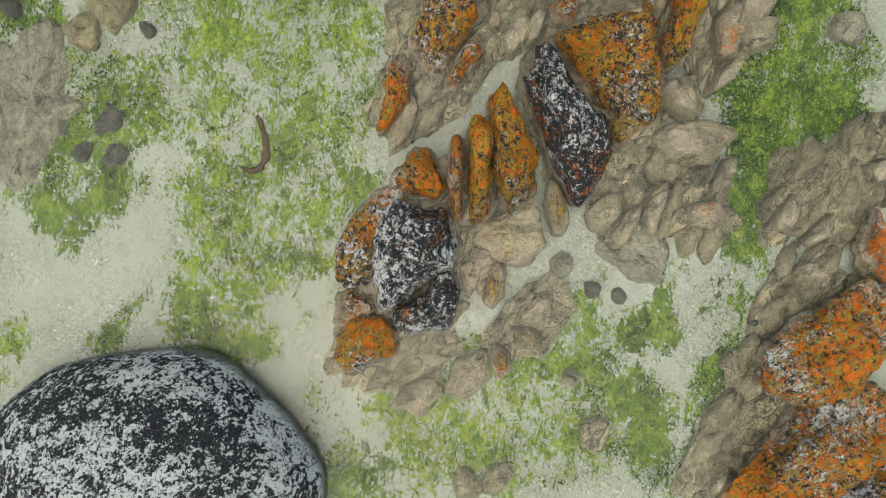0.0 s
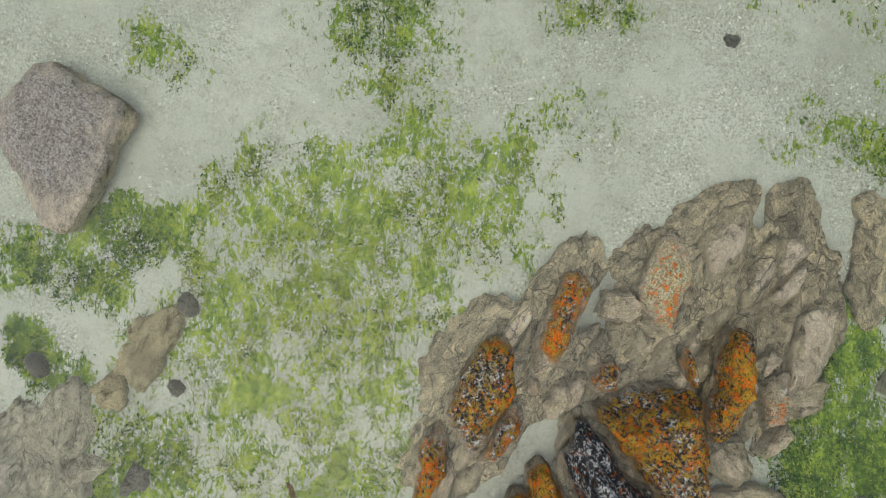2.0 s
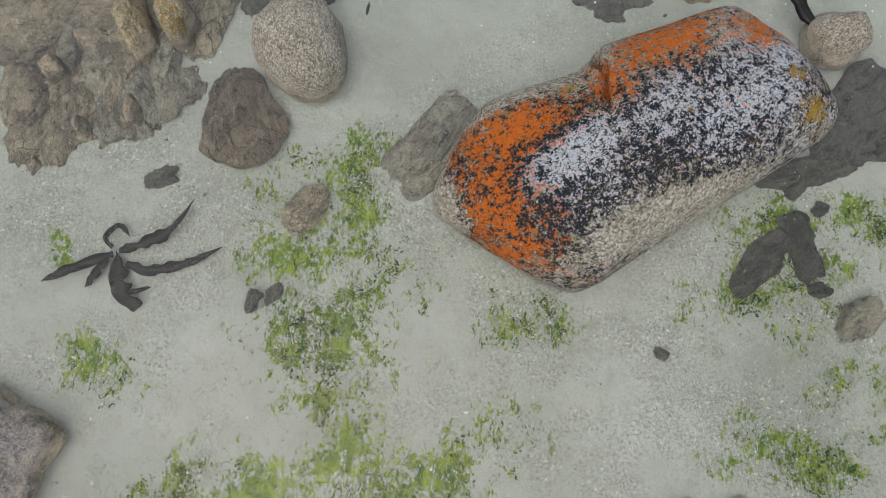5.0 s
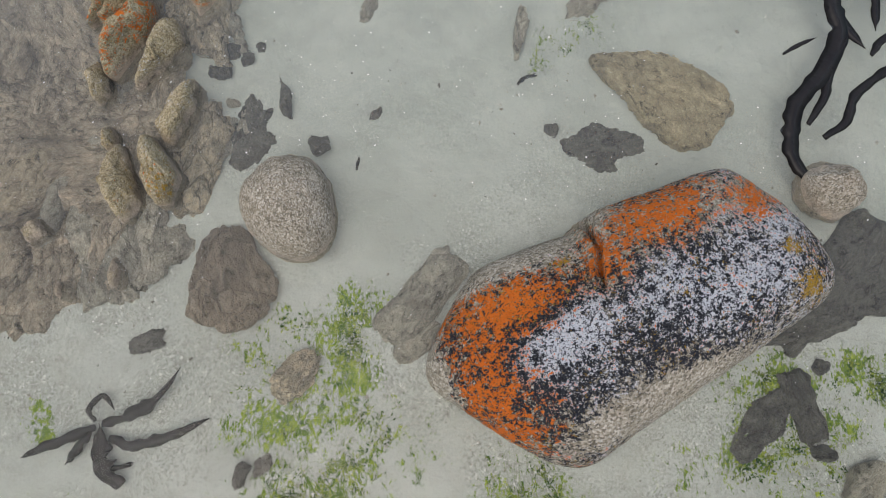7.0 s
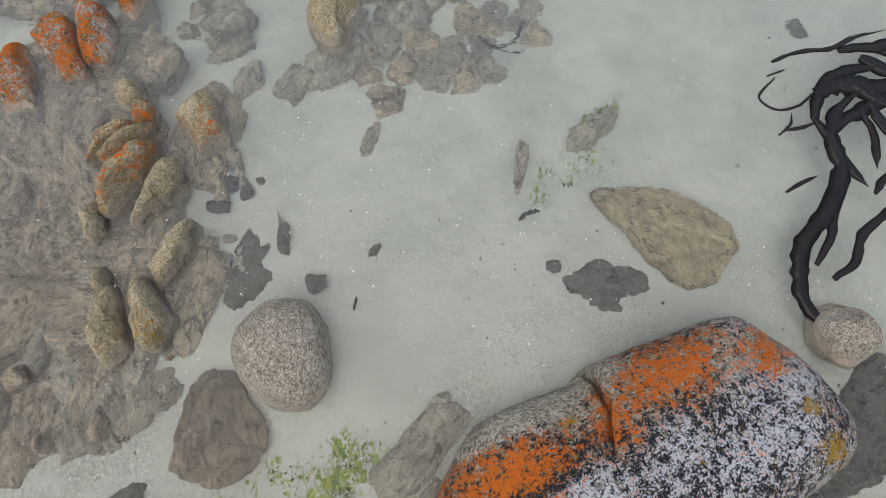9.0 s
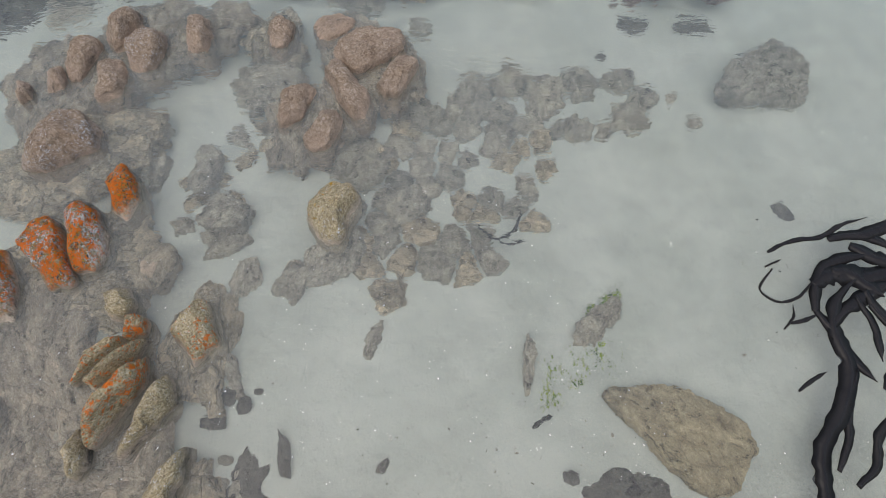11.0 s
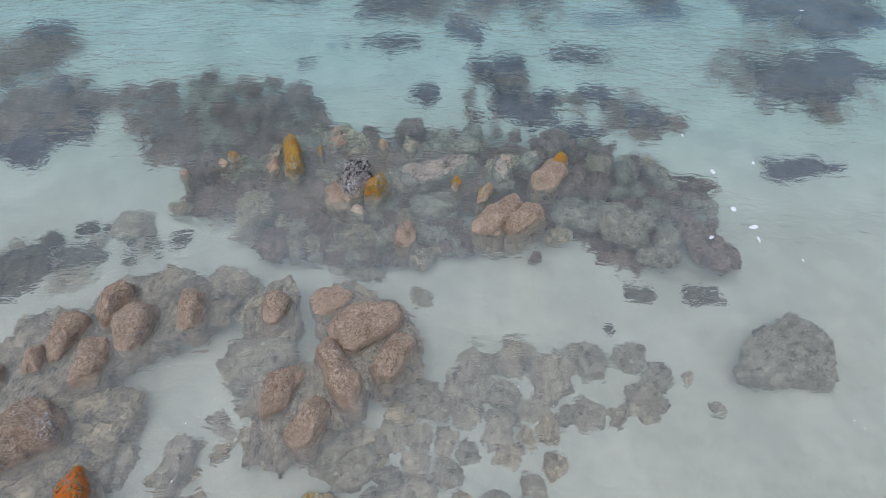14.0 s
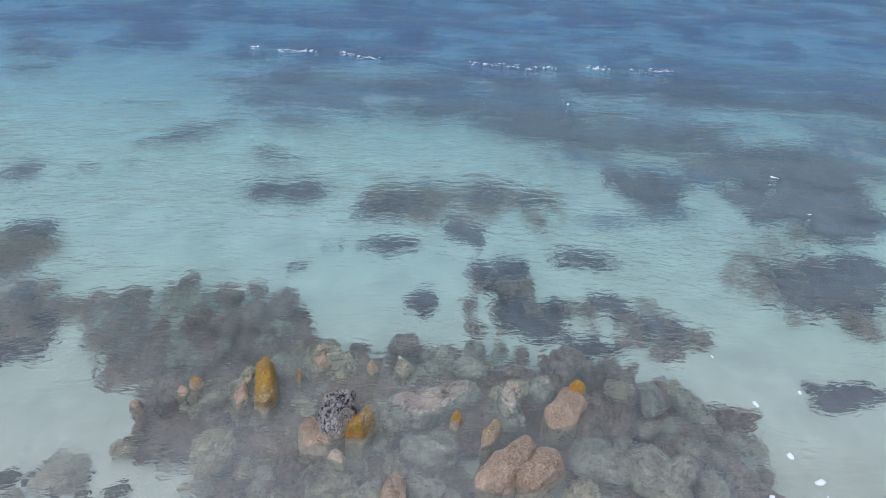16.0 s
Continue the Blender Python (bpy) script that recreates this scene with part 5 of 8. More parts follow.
hewn("rib", -2.35, 7.77, 0.52, 60, ((-148, 0.378), (-92, 0.091), (-57, 0.162), (2, 0.438), (42, 0.374), (81, 0.090), (119, 0.184), (156, 0.348)), "tan_spot", "spar", "tan granite rib streaked with orange lichen", deep=-0.24, of=stony_point, flare=0.02)
hewn("rib", -2.13, 7.59, 0.43, 61, ((-180, 0.339), (-141, 0.282), (-102, 0.076), (-53, 0.183), (-18, 0.262), (38, 0.287), (94, 0.069), (137, 0.281)), "tan", "spar", "bare tan granite rock standing in the water", deep=-0.24, of=stony_point, flare=0.02)
hewn("rib", -2.60, 7.37, 0.39, -86, ((-178, 0.237), (-146, 0.212), (-115, 0.095), (-90, 0.068), (-56, 0.113), (-22, 0.192), (12, 0.188), (46, 0.141), (83, 0.087), (119, 0.083), (151, 0.192)), "tan", "spar", "bare tan granite rock standing in the water", deep=-0.24, of=stony_point, flare=0.02)
hewn("rib", -1.95, 7.13, 0.39, 68, ((-137, 0.266), (-92, 0.096), (-69, 0.121), (-25, 0.259), (17, 0.305), (60, 0.144), (89, 0.096), (134, 0.228), (178, 0.281)), "tan", "spar", "bare tan granite rock standing in the water", deep=-0.24, of=stony_point, flare=0.02)
hewn("rib", -2.46, 6.90, 0.37, -81, ((-148, 0.138), (-116, 0.055), (-92, 0.039), (-39, 0.130), (14, 0.105), (53, 0.103), (92, 0.042), (116, 0.052), (148, 0.136), (180, 0.162)), "tan", "spar", "bare tan granite rock standing in the water", deep=-0.24, of=stony_point, flare=0.02)
hewn("rib", -2.34, 6.53, 0.45, -82, ((-158, 0.332), (-126, 0.220), (-96, 0.114), (-73, 0.119), (-16, 0.315), (42, 0.253), (104, 0.105), (136, 0.281), (169, 0.342)), "tan", "spar", "bare tan granite rock standing in the water", deep=-0.24, of=stony_point, flare=0.02)
hewn("rib", -2.06, 6.63, 0.45, -69, ((-143, 0.245), (-109, 0.127), (-86, 0.121), (-38, 0.263), (9, 0.277), (57, 0.172), (105, 0.122), (129, 0.217), (173, 0.320)), "tan", "spar", "bare tan granite rock standing in the water", deep=-0.24, of=stony_point, flare=0.02)
hewn("block", -1.89, 8.26, 0.38, -82, ((-146, 0.203), (-122, 0.185), (-87, 0.192), (-52, 0.184), (-7, 0.278), (37, 0.215), (97, 0.158), (155, 0.26)), "tan_spot", "hewn", "tan granite rib streaked with orange lichen", deep=-0.24, of=stony_point, flare=0.2)
hewn("knob", -2.98, 6.17, 0.30, 83, ((-144, 0.076), (-96, 0.111), (-49, 0.074), (1, 0.119), (51, 0.08), (83, 0.094), (116, 0.077), (166, 0.119)), "tan", "block", "bare tan granite rock standing in the water", deep=-0.13, of=stony_point)
hewn("rib", -2.34, 5.83, 0.27, -82, ((-173, 0.147), (-115, 0.072), (-89, 0.061), (-55, 0.102), (-20, 0.107), (29, 0.128), (78, 0.062), (129, 0.083)), "tan", "bar", "bare tan granite rock standing in the water", deep=-0.12, of=stony_point)
hewn("knob", -2.74, 5.72, 0.24, -84, ((-171, 0.104), (-138, 0.085), (-106, 0.039), (-61, 0.048), (-29, 0.09), (4, 0.104), (36, 0.086), (69, 0.041), (124, 0.049), (157, 0.091)), "tan", "cobble", "bare tan granite rock standing in the water", deep=-0.12, of=stony_point)
hewn("shelf", -1.80, 7.83, 0.04, -71, ((-164, 0.225), (-119, 0.197), (-75, 0.112), (-19, 0.307), (37, 0.23), (82, 0.105), (139, 0.245)), "ledge", "flat", "brown weathered rock ledge just under the water", deep=-0.24, of=stony_point)
hewn("column", -3.16, 8.96, 0.38, -58, ((-171, 0.316), (-126, 0.271), (-81, 0.148), (-32, 0.33), (26, 0.394), (84, 0.146), (106, 0.203), (148, 0.347)), "fire", "hewn", "rounded rock covered with bright orange lichen", deep=-0.32, of=stony_point)
hewn("column", -2.89, 9.11, 0.40, -68, ((-152, 0.359), (-92, 0.135), (-54, 0.303), (-17, 0.379), (21, 0.377), (59, 0.234), (92, 0.147), (116, 0.207), (162, 0.406)), "fire", "hewn", "rounded rock covered with bright orange lichen", deep=-0.33, of=stony_point)
hewn("column", -2.66, 9.52, 0.36, -80, ((-178, 0.286), (-125, 0.171), (-79, 0.13), (-45, 0.19), (-11, 0.273), (23, 0.266), (57, 0.169), (100, 0.131), (130, 0.177)), "fire", "hewn", "rounded rock covered with bright orange lichen", deep=-0.35, of=stony_point)
hewn("column", -3.48, 8.64, 0.36, -74, ((-131, 0.234), (-88, 0.13), (-42, 0.309), (5, 0.298), (42, 0.284), (79, 0.154), (105, 0.151), (167, 0.352)), "fire", "hewn", "rounded rock covered with bright orange lichen", deep=-0.3, of=stony_point)
hewn("block", -2.32, 8.87, 0.21, 63, ((-161, 0.193), (-125, 0.201), (-89, 0.133), (-50, 0.165), (-17, 0.225), (15, 0.215), (47, 0.204), (80, 0.132), (122, 0.162), (161, 0.226)), "tan", "block", "bare tan granite rock standing in the water", deep=-0.31, of=stony_point)
hewn("boulder", -1.04, 6.35, 0.54, -68, ((-159, 0.406), (-113, 0.395), (-73, 0.355), (-38, 0.403), (-2, 0.465), (34, 0.437), (69, 0.356), (96, 0.358), (149, 0.416)), "grain", "egg", "coarse speckled grey granite boulder, smooth and rounded", deep=-0.14, group="stony point with the granite egg")
hewn("block", -1.50, 5.79, 0.15, -74, ((-148, 0.420), (-112, 0.289), (-75, 0.403), (-38, 0.354), (7, 0.384), (58, 0.358), (106, 0.286), (141, 0.409), (177, 0.468)), "redsunk", "hewn", "sunken red-brown rock under clear water", deep=-0.12, of=stony_point)
hewn("cobble", -2.14, 5.32, 0.05, 17, ((-155, 0.174), (-107, 0.09), (-78, 0.091), (-28, 0.169), (22, 0.126), (62, 0.137), (102, 0.084), (156, 0.141)), "dark", "flat", "dark weed-covered stone lying on the sandy bed", deep=-0.12, group="stony point with the granite egg")
hewn("cobble", -1.45, 7.06, -0.02, 79, ((-179, 0.36), (-128, 0.206), (-93, 0.214), (-58, 0.202), (-34, 0.256), (26, 0.36), (87, 0.158), (130, 0.25)), "dark", "flat", "dark weed-covered stone lying on the sandy bed", deep=-0.19, group="stony point with the granite egg")
hewn("cobble", -1.63, 7.93, -0.05, -64, ((-153, 0.175), (-94, 0.055), (-56, 0.112), (-21, 0.211), (13, 0.236), (47, 0.179), (82, 0.059), (113, 0.109), (145, 0.189), (176, 0.213)), "sunk", "flat", "sunken grey-brown rock seen through pale water", deep=-0.25, group="stony point with the granite egg")
hewn("cobble", -0.53, 8.21, -0.12, 70, ((-162, 0.295), (-126, 0.173), (-91, 0.069), (-51, 0.215), (-12, 0.331), (28, 0.295), (67, 0.125), (92, 0.069), (127, 0.206), (163, 0.308)), "sunk", "flat", "sunken grey-brown rock seen through pale water", deep=-0.27, group="stony point with the granite egg")
hewn("slab", 1.98, 7.36, 0.06, -36, ((-169, 0.779), (-135, 0.607), (-101, 0.292), (-46, 0.527), (9, 0.550), (45, 0.495), (92, 0.335), (122, 0.368), (156, 0.682)), "plate", "hewn", "brown weathered rock ledge just under the water", deep=-0.21, group="stony point with the granite egg")
hewn("cobble", 1.39, 6.90, -0.06, 14, ((-176, 0.365), (-144, 0.265), (-104, 0.212), (-66, 0.258), (-23, 0.317), (19, 0.317), (54, 0.255), (90, 0.168), (121, 0.416), (153, 0.358)), "dark", "flat", "dark weed-covered stone lying on the sandy bed", deep=-0.18, group="stony point with the granite egg")

# red rocks awash
red_rocks = outcrop("rock_outcrop", "ring of rusty orange-brown rocks awash in pale water", -1.56, 10.79)
stone("cobble", -2.83, 10.36, -0.19, 0.59, 0.58, 53, "sunk", "flat", "sunken grey-brown rock seen through pale water", "red rocks awash", deep=-0.41)
stone("cobble", -2.60, 9.91, -0.16, 0.42, 0.28, 76, "sunk", "flat", "sunken grey-brown rock seen through pale water", "red rocks awash", deep=-0.38)
stone("cobble", -1.80, 9.13, -0.09, 0.41, 0.19, 29, "sunk", "flat", "sunken grey-brown rock seen through pale water", "red rocks awash", deep=-0.33)
stone("cobble", -1.62, 8.83, -0.09, 0.41, 0.23, 70, "sunk", "flat", "sunken grey-brown rock seen through pale water", "red rocks awash", deep=-0.31)
stone("cobble", -1.21, 8.77, -0.06, 0.43, 0.25, 62, "sunk", "flat", "sunken grey-brown rock seen through pale water", "red rocks awash", deep=-0.30)
stone("cobble", -0.86, 9.01, -0.06, 0.66, 0.41, 49, "sunk", "flat", "sunken grey-brown rock seen through pale water", "red rocks awash", deep=-0.32)
stone("cobble", -0.66, 10.03, -0.14, 0.64, 0.52, 49, "sunk", "flat", "sunken grey-brown rock seen through pale water", "red rocks awash", deep=-0.39)
stone("cobble", -1.73, 10.98, -0.21, 0.58, 0.37, 73, "sunk", "flat", "sunken grey-brown rock seen through pale water", "red rocks awash", deep=-0.45)
stone("shelf", -0.21, 9.55, -0.14, 0.49, 0.38, 42, "sunk", "flat", "sunken grey-brown rock seen through pale water", "red rocks awash", deep=-0.36, of=red_rocks)
stone("pebble", 3.41, 9.39, -0.17, 0.23, 0.14, -49, "dark", "cobble", "dark weed-covered stone lying on the sandy bed", "red rocks awash", deep=-0.35)
stone("pebble", 2.79, 10.47, -0.24, 0.17, 0.18, -12, "sunk", "cobble", "sunken grey-brown rock seen through pale water", "red rocks awash", deep=-0.42)
stone("pebble", 2.61, 10.77, -0.26, 0.24, 0.11, 59, "sunk", "cobble", "sunken grey-brown rock seen through pale water", "red rocks awash", deep=-0.44)
stone("pebble", 1.95, 11.37, -0.30, 0.11, 0.13, 20, "dark", "cobble", "dark weed-covered stone lying on the sandy bed", "red rocks awash", deep=-0.48)
stone("cobble", -3.88, 12.28, -0.33, 0.55, 0.41, 50, "dark", "flat", "dark weed-covered stone lying on the sandy bed", "red rocks awash", deep=-0.53)
stone("cobble", -3.36, 12.69, -0.37, 0.42, 0.23, 26, "dark", "flat", "dark weed-covered stone lying on the sandy bed", "red rocks awash", deep=-0.55)
stone("shelf", -4.52, 12.06, -0.30, 0.94, 0.71, 59, "dark", "flat", "dark weed-covered stone lying on the sandy bed", "red rocks awash", deep=-0.52, of=red_rocks)
stone("shelf", -0.02, 11.81, -0.33, 0.32, 0.22, 132, "sunk", "flat", "sunken grey-brown rock seen through pale water", "red rocks awash", deep=-0.51, of=red_rocks)
stone("cobble", 1.44, 8.33, -0.10, 0.51, 0.24, 44, "sunk", "flat", "sunken grey-brown rock seen through pale water", "red rocks awash", deep=-0.28)
stone("ledge", -3.34, 9.99, 0.00, 1.76, 1.18, 15, "ledge", "ledge", "brown weathered rock ledge just under the water", "red rocks awash", deep=-0.39, of=red_rocks)
hewn("column", -2.98, 11.39, 0.38, 74, ((-159, 0.278), (-126, 0.225), (-93, 0.127), (-51, 0.206), (7, 0.266), (65, 0.161), (95, 0.150), (136, 0.190), (169, 0.278)), "rust", "hewn", "rusty orange-brown rock awash in pale water", deep=-0.46, of=red_rocks, flare=0.25)
hewn("column", -2.75, 11.14, 0.41, -87, ((-165, 0.256), (-121, 0.240), (-77, 0.189), (-29, 0.277), (20, 0.269), (71, 0.199), (101, 0.204), (148, 0.256)), "rust_spot", "hewn", "rusty granite rock with pale speckles awash", deep=-0.46, of=red_rocks, flare=0.25)
hewn("column", -3.33, 11.03, 0.36, 79, ((-165, 0.298), (-130, 0.241), (-94, 0.122), (-52, 0.216), (-11, 0.257), (30, 0.271), (70, 0.156), (97, 0.145), (123, 0.166), (159, 0.285)), "rust", "hewn", "rusty orange-brown rock awash in pale water", deep=-0.46, of=red_rocks, flare=0.25)
hewn("column", -3.01, 10.75, 0.34, 87, ((-140, 0.217), (-91, 0.144), (-61, 0.170), (-25, 0.266), (10, 0.259), (54, 0.233), (98, 0.132), (159, 0.268)), "rust", "hewn", "rusty orange-brown rock awash in pale water", deep=-0.46, of=red_rocks, flare=0.25)
hewn("knob", -3.50, 10.76, 0.31, -84, ((-141, 0.122), (-89, 0.086), (-41, 0.160), (6, 0.131), (39, 0.138), (73, 0.100), (115, 0.096), (167, 0.177)), "rust", "hewn", "rusty orange-brown rock awash in pale water", deep=-0.46, of=red_rocks, flare=0.25)
hewn("knob", -3.76, 10.61, 0.32, -78, ((-157, 0.139), (-104, 0.067), (-68, 0.073), (-16, 0.140), (36, 0.100), (92, 0.062), (151, 0.104)), "rust", "hewn", "rusty orange-brown rock awash in pale water", deep=-0.46, of=red_rocks, flare=0.25)
hewn("knob", -2.26, 11.33, 0.33, -85, ((-144, 0.239), (-90, 0.122), (-41, 0.230), (8, 0.234), (42, 0.228), (77, 0.140), (101, 0.135), (162, 0.229)), "rust", "hewn", "rusty orange-brown rock awash in pale water", deep=-0.46, of=red_rocks, flare=0.25)
hewn("knob", -1.45, 11.37, 0.32, 87, ((-158, 0.219), (-120, 0.159), (-88, 0.146), (-37, 0.181), (-3, 0.223), (31, 0.189), (88, 0.142), (126, 0.184), (164, 0.215)), "rust", "hewn", "rusty orange-brown rock awash in pale water", deep=-0.46, of=red_rocks, flare=0.25)
hewn("column", -0.94, 11.47, 0.28, 30, ((-137, 0.226), (-84, 0.149), (-25, 0.257), (34, 0.188), (75, 0.160), (108, 0.206), (141, 0.187), (169, 0.194)), "rust", "hewn", "rusty orange-brown rock awash in pale water", deep=-0.46, of=red_rocks, flare=0.25)
hewn("column", -0.56, 11.18, 0.36, 22, ((-156, 0.336), (-119, 0.322), (-81, 0.248), (-40, 0.323), (10, 0.362), (59, 0.267), (86, 0.260), (129, 0.302), (166, 0.340)), "rust", "hewn", "rusty orange-brown rock awash in pale water", deep=-0.46, of=red_rocks, flare=0.25)
hewn("column", -0.29, 10.79, 0.34, 63, ((-157, 0.273), (-124, 0.241), (-91, 0.132), (-47, 0.268), (-4, 0.306), (40, 0.267), (83, 0.137), (136, 0.227), (170, 0.299)), "rust", "hewn", "rusty orange-brown rock awash in pale water", deep=-0.46, of=red_rocks, flare=0.25)
hewn("column", -0.75, 10.63, 0.36, -63, ((-145, 0.347), (-85, 0.145), (-53, 0.306), (-20, 0.373), (19, 0.397), (58, 0.243), (97, 0.138), (156, 0.408)), "rust", "hewn", "rusty orange-brown rock awash in pale water", deep=-0.46, of=red_rocks, flare=0.25)
hewn("block", -1.25, 10.49, 0.35, 69, ((-158, 0.312), (-126, 0.208), (-88, 0.131), (-53, 0.234), (-19, 0.254), (22, 0.275), (62, 0.167), (107, 0.142), (139, 0.237), (171, 0.323)), "rust", "hewn", "rusty orange-brown rock awash in pale water", deep=-0.46, of=red_rocks, flare=0.25)
hewn("block", -0.97, 10.16, 0.36, 65, ((-176, 0.266), (-142, 0.207), (-88, 0.124), (-55, 0.192), (-22, 0.245), (34, 0.267), (91, 0.118), (149, 0.230)), "rust", "hewn", "rusty orange-brown rock awash in pale water", deep=-0.46, of=red_rocks, flare=0.25)
hewn("ledge", -3.52, 10.82, 0.06, 84, ((-178, 0.659), (-145, 0.591), (-113, 0.545), (-58, 0.532), (-19, 0.62), (24, 0.758), (66, 0.497), (118, 0.574), (150, 0.674)), "redledge", "ledge", "brown weathered rock ledge just under the water", deep=-0.46, of=red_rocks)
hewn("ledge", -2.79, 11.29, 0.10, 49, ((-153, 0.716), (-100, 0.51), (-67, 0.718), (-35, 0.697), (-2, 0.706), (31, 0.58), (74, 0.627), (117, 0.592), (154, 0.629)), "redledge", "ledge", "brown weathered rock ledge just under the water", deep=-0.46, of=red_rocks)
hewn("ledge", -2.60, 11.81, 0.02, 20, ((-150, 0.248), (-94, 0.223), (-39, 0.243), (-2, 0.306), (34, 0.251), (89, 0.221), (149, 0.287)), "ledge", "ledge", "brown weathered rock ledge just under the water", deep=-0.46, of=red_rocks)
hewn("ledge", -2.00, 11.79, 0.00, 14, ((-155, 0.313), (-122, 0.282), (-89, 0.216), (-51, 0.335), (-14, 0.317), (38, 0.255), (76, 0.241), (138, 0.271), (172, 0.318)), "redledge", "ledge", "brown weathered rock ledge just under the water", deep=-0.46, of=red_rocks)
hewn("ledge", -1.51, 11.41, 0.02, 87, ((-165, 0.35), (-116, 0.327), (-68, 0.286), (-32, 0.397), (4, 0.36), (42, 0.4), (80, 0.271), (123, 0.314), (159, 0.412)), "ledge", "ledge", "brown weathered rock ledge just under the water", deep=-0.46, of=red_rocks)
hewn("ledge", -0.56, 11.20, 0.10, -44, ((-149, 0.807), (-113, 0.512), (-86, 0.39), (-28, 0.775), (31, 0.655), (66, 0.505), (105, 0.453), (140, 0.678), (176, 0.8)), "redledge", "ledge", "brown weathered rock ledge just under the water", deep=-0.46, of=red_rocks)
hewn("ledge", -0.75, 10.66, 0.08, -59, ((-144, 0.459), (-90, 0.237), (-65, 0.302), (-31, 0.451), (2, 0.449), (36, 0.428), (70, 0.276), (101, 0.251), (162, 0.419)), "redledge", "ledge", "brown weathered rock ledge just under the water", deep=-0.46, of=red_rocks)
hewn("ledge", -1.18, 10.38, 0.08, -70, ((-139, 0.479), (-97, 0.366), (-36, 0.503), (25, 0.473), (75, 0.388), (105, 0.371), (142, 0.551), (180, 0.505)), "redledge", "ledge", "brown weathered rock ledge just under the water", deep=-0.46, of=red_rocks)
hewn("ledge", -1.56, 10.91, -0.02, 16, ((-165, 0.283), (-119, 0.353), (-73, 0.208), (-27, 0.381), (18, 0.325), (75, 0.213), (119, 0.346), (163, 0.287)), "sunk", "ledge", "brown weathered rock ledge just under the water", deep=-0.46, of=red_rocks)
stone("ledge", -3.07, 8.96, 0.02, 1.46, 1.08, 27, "ledge", "ledge", "brown weathered rock ledge just under the water", "red rocks awash", deep=-0.32, of=red_rocks)
hewn("block", -3.28, 10.06, 0.42, 45, ((-139, 0.299), (-105, 0.222), (-45, 0.304), (6, 0.296), (57, 0.309), (107, 0.232), (164, 0.391)), "rust_spot", "hewn", "rusty granite rock with pale speckles awash", deep=-0.39, of=red_rocks)
hewn("block", -0.86, 9.30, 0.37, 70, ((-148, 0.322), (-89, 0.187), (-38, 0.287), (12, 0.278), (65, 0.217), (116, 0.229), (153, 0.245)), "tan", "hewn", "bare tan granite rock standing in the water", deep=-0.34, of=red_rocks)
hewn("shelf", -1.85, 9.40, 0.10, 27, ((-161, 0.215), (-100, 0.184), (-41, 0.208), (-4, 0.247), (34, 0.184), (81, 0.266), (127, 0.179), (163, 0.243)), "sunk", "block", "sunken grey-brown rock seen through pale water", deep=-0.35, of=red_rocks)
hewn("cobble", -2.09, 9.85, -0.02, 79, ((-179, 0.314), (-122, 0.167), (-75, 0.14), (-13, 0.245), (35, 0.276), (82, 0.127), (124, 0.177)), "sunk", "flat", "sunken grey-brown rock seen through pale water", deep=-0.38, group="red rocks awash")
hewn("boulder", 3.64, 10.97, 0.03, 23, ((-170, 0.654), (-115, 0.341), (-83, 0.45), (-51, 0.424), (-7, 0.578), (38, 0.514), (98, 0.33), (134, 0.472)), "cobbled", "hewn", "dark weed-covered boulder lying on the pale sandy bed", deep=-0.45, group="red rocks awash")

# outer reef
outer_reef = outcrop("rock_outcrop", "dark brown reef with a few tan tips above water", -0.28, 13.31)
stone("ledge", -2.63, 14.57, -0.40, 2.40, 1.66, 2, "reef", "weedy", "dark brown mottled reef rock under blue-green water", "outer reef", deep=-0.62, of=outer_reef)
stone("ledge", -0.52, 13.58, -0.04, 4.66, 1.50, 1, "reef", "ledge", "dark brown mottled reef rock under blue-green water", "outer reef", deep=-0.58, of=outer_reef)
stone("ledge", 2.03, 13.49, -0.34, 2.95, 1.31, -8, "reef", "weedy", "dark brown mottled reef rock under blue-green water", "outer reef", deep=-0.58, of=outer_reef)
stone("ledge", -0.77, 12.66, -0.20, 2.43, 0.91, -2, "reef", "ledge", "dark brown mottled reef rock under blue-green water", "outer reef", deep=-0.55, of=outer_reef)
stone("ledge", 2.42, 12.53, -0.34, 1.34, 0.83, -5, "reef", "weedy", "dark brown mottled reef rock under blue-green water", "outer reef", deep=-0.54, of=outer_reef)
stone("block", 0.24, 13.84, -0.30, 1.16, 0.44, 20, "cobbled", "block", "sunken grey-brown rock seen through pale water", "outer reef", deep=-0.59, of=outer_reef)
stone("block", -1.12, 14.10, 0.19, 0.58, 0.63, 44, "ledge", "block", "brown weathered rock ledge just under the water", "outer reef", deep=-0.60, of=outer_reef)
stone("block", 0.99, 13.69, 0.19, 0.50, 0.38, 41, "ledge", "block", "brown weathered rock ledge just under the water", "outer reef", deep=-0.59, of=outer_reef)
stone("block", -1.88, 13.75, 0.19, 0.51, 0.29, 69, "ledge", "block", "brown weathered rock ledge just under the water", "outer reef", deep=-0.59, of=outer_reef)
stone("block", -2.36, 13.61, 0.19, 0.40, 0.35, 50, "ledge", "block", "brown weathered rock ledge just under the water", "outer reef", deep=-0.58, of=outer_reef)
stone("block", -0.15, 14.54, -0.33, 0.45, 0.50, 33, "cobbled", "block", "sunken grey-brown rock seen through pale water", "outer reef", deep=-0.62, of=outer_reef)
stone("block", 2.88, 13.29, -0.28, 0.83, 0.56, 28, "cobbled", "block", "sunken grey-brown rock seen through pale water", "outer reef", deep=-0.57, of=outer_reef)
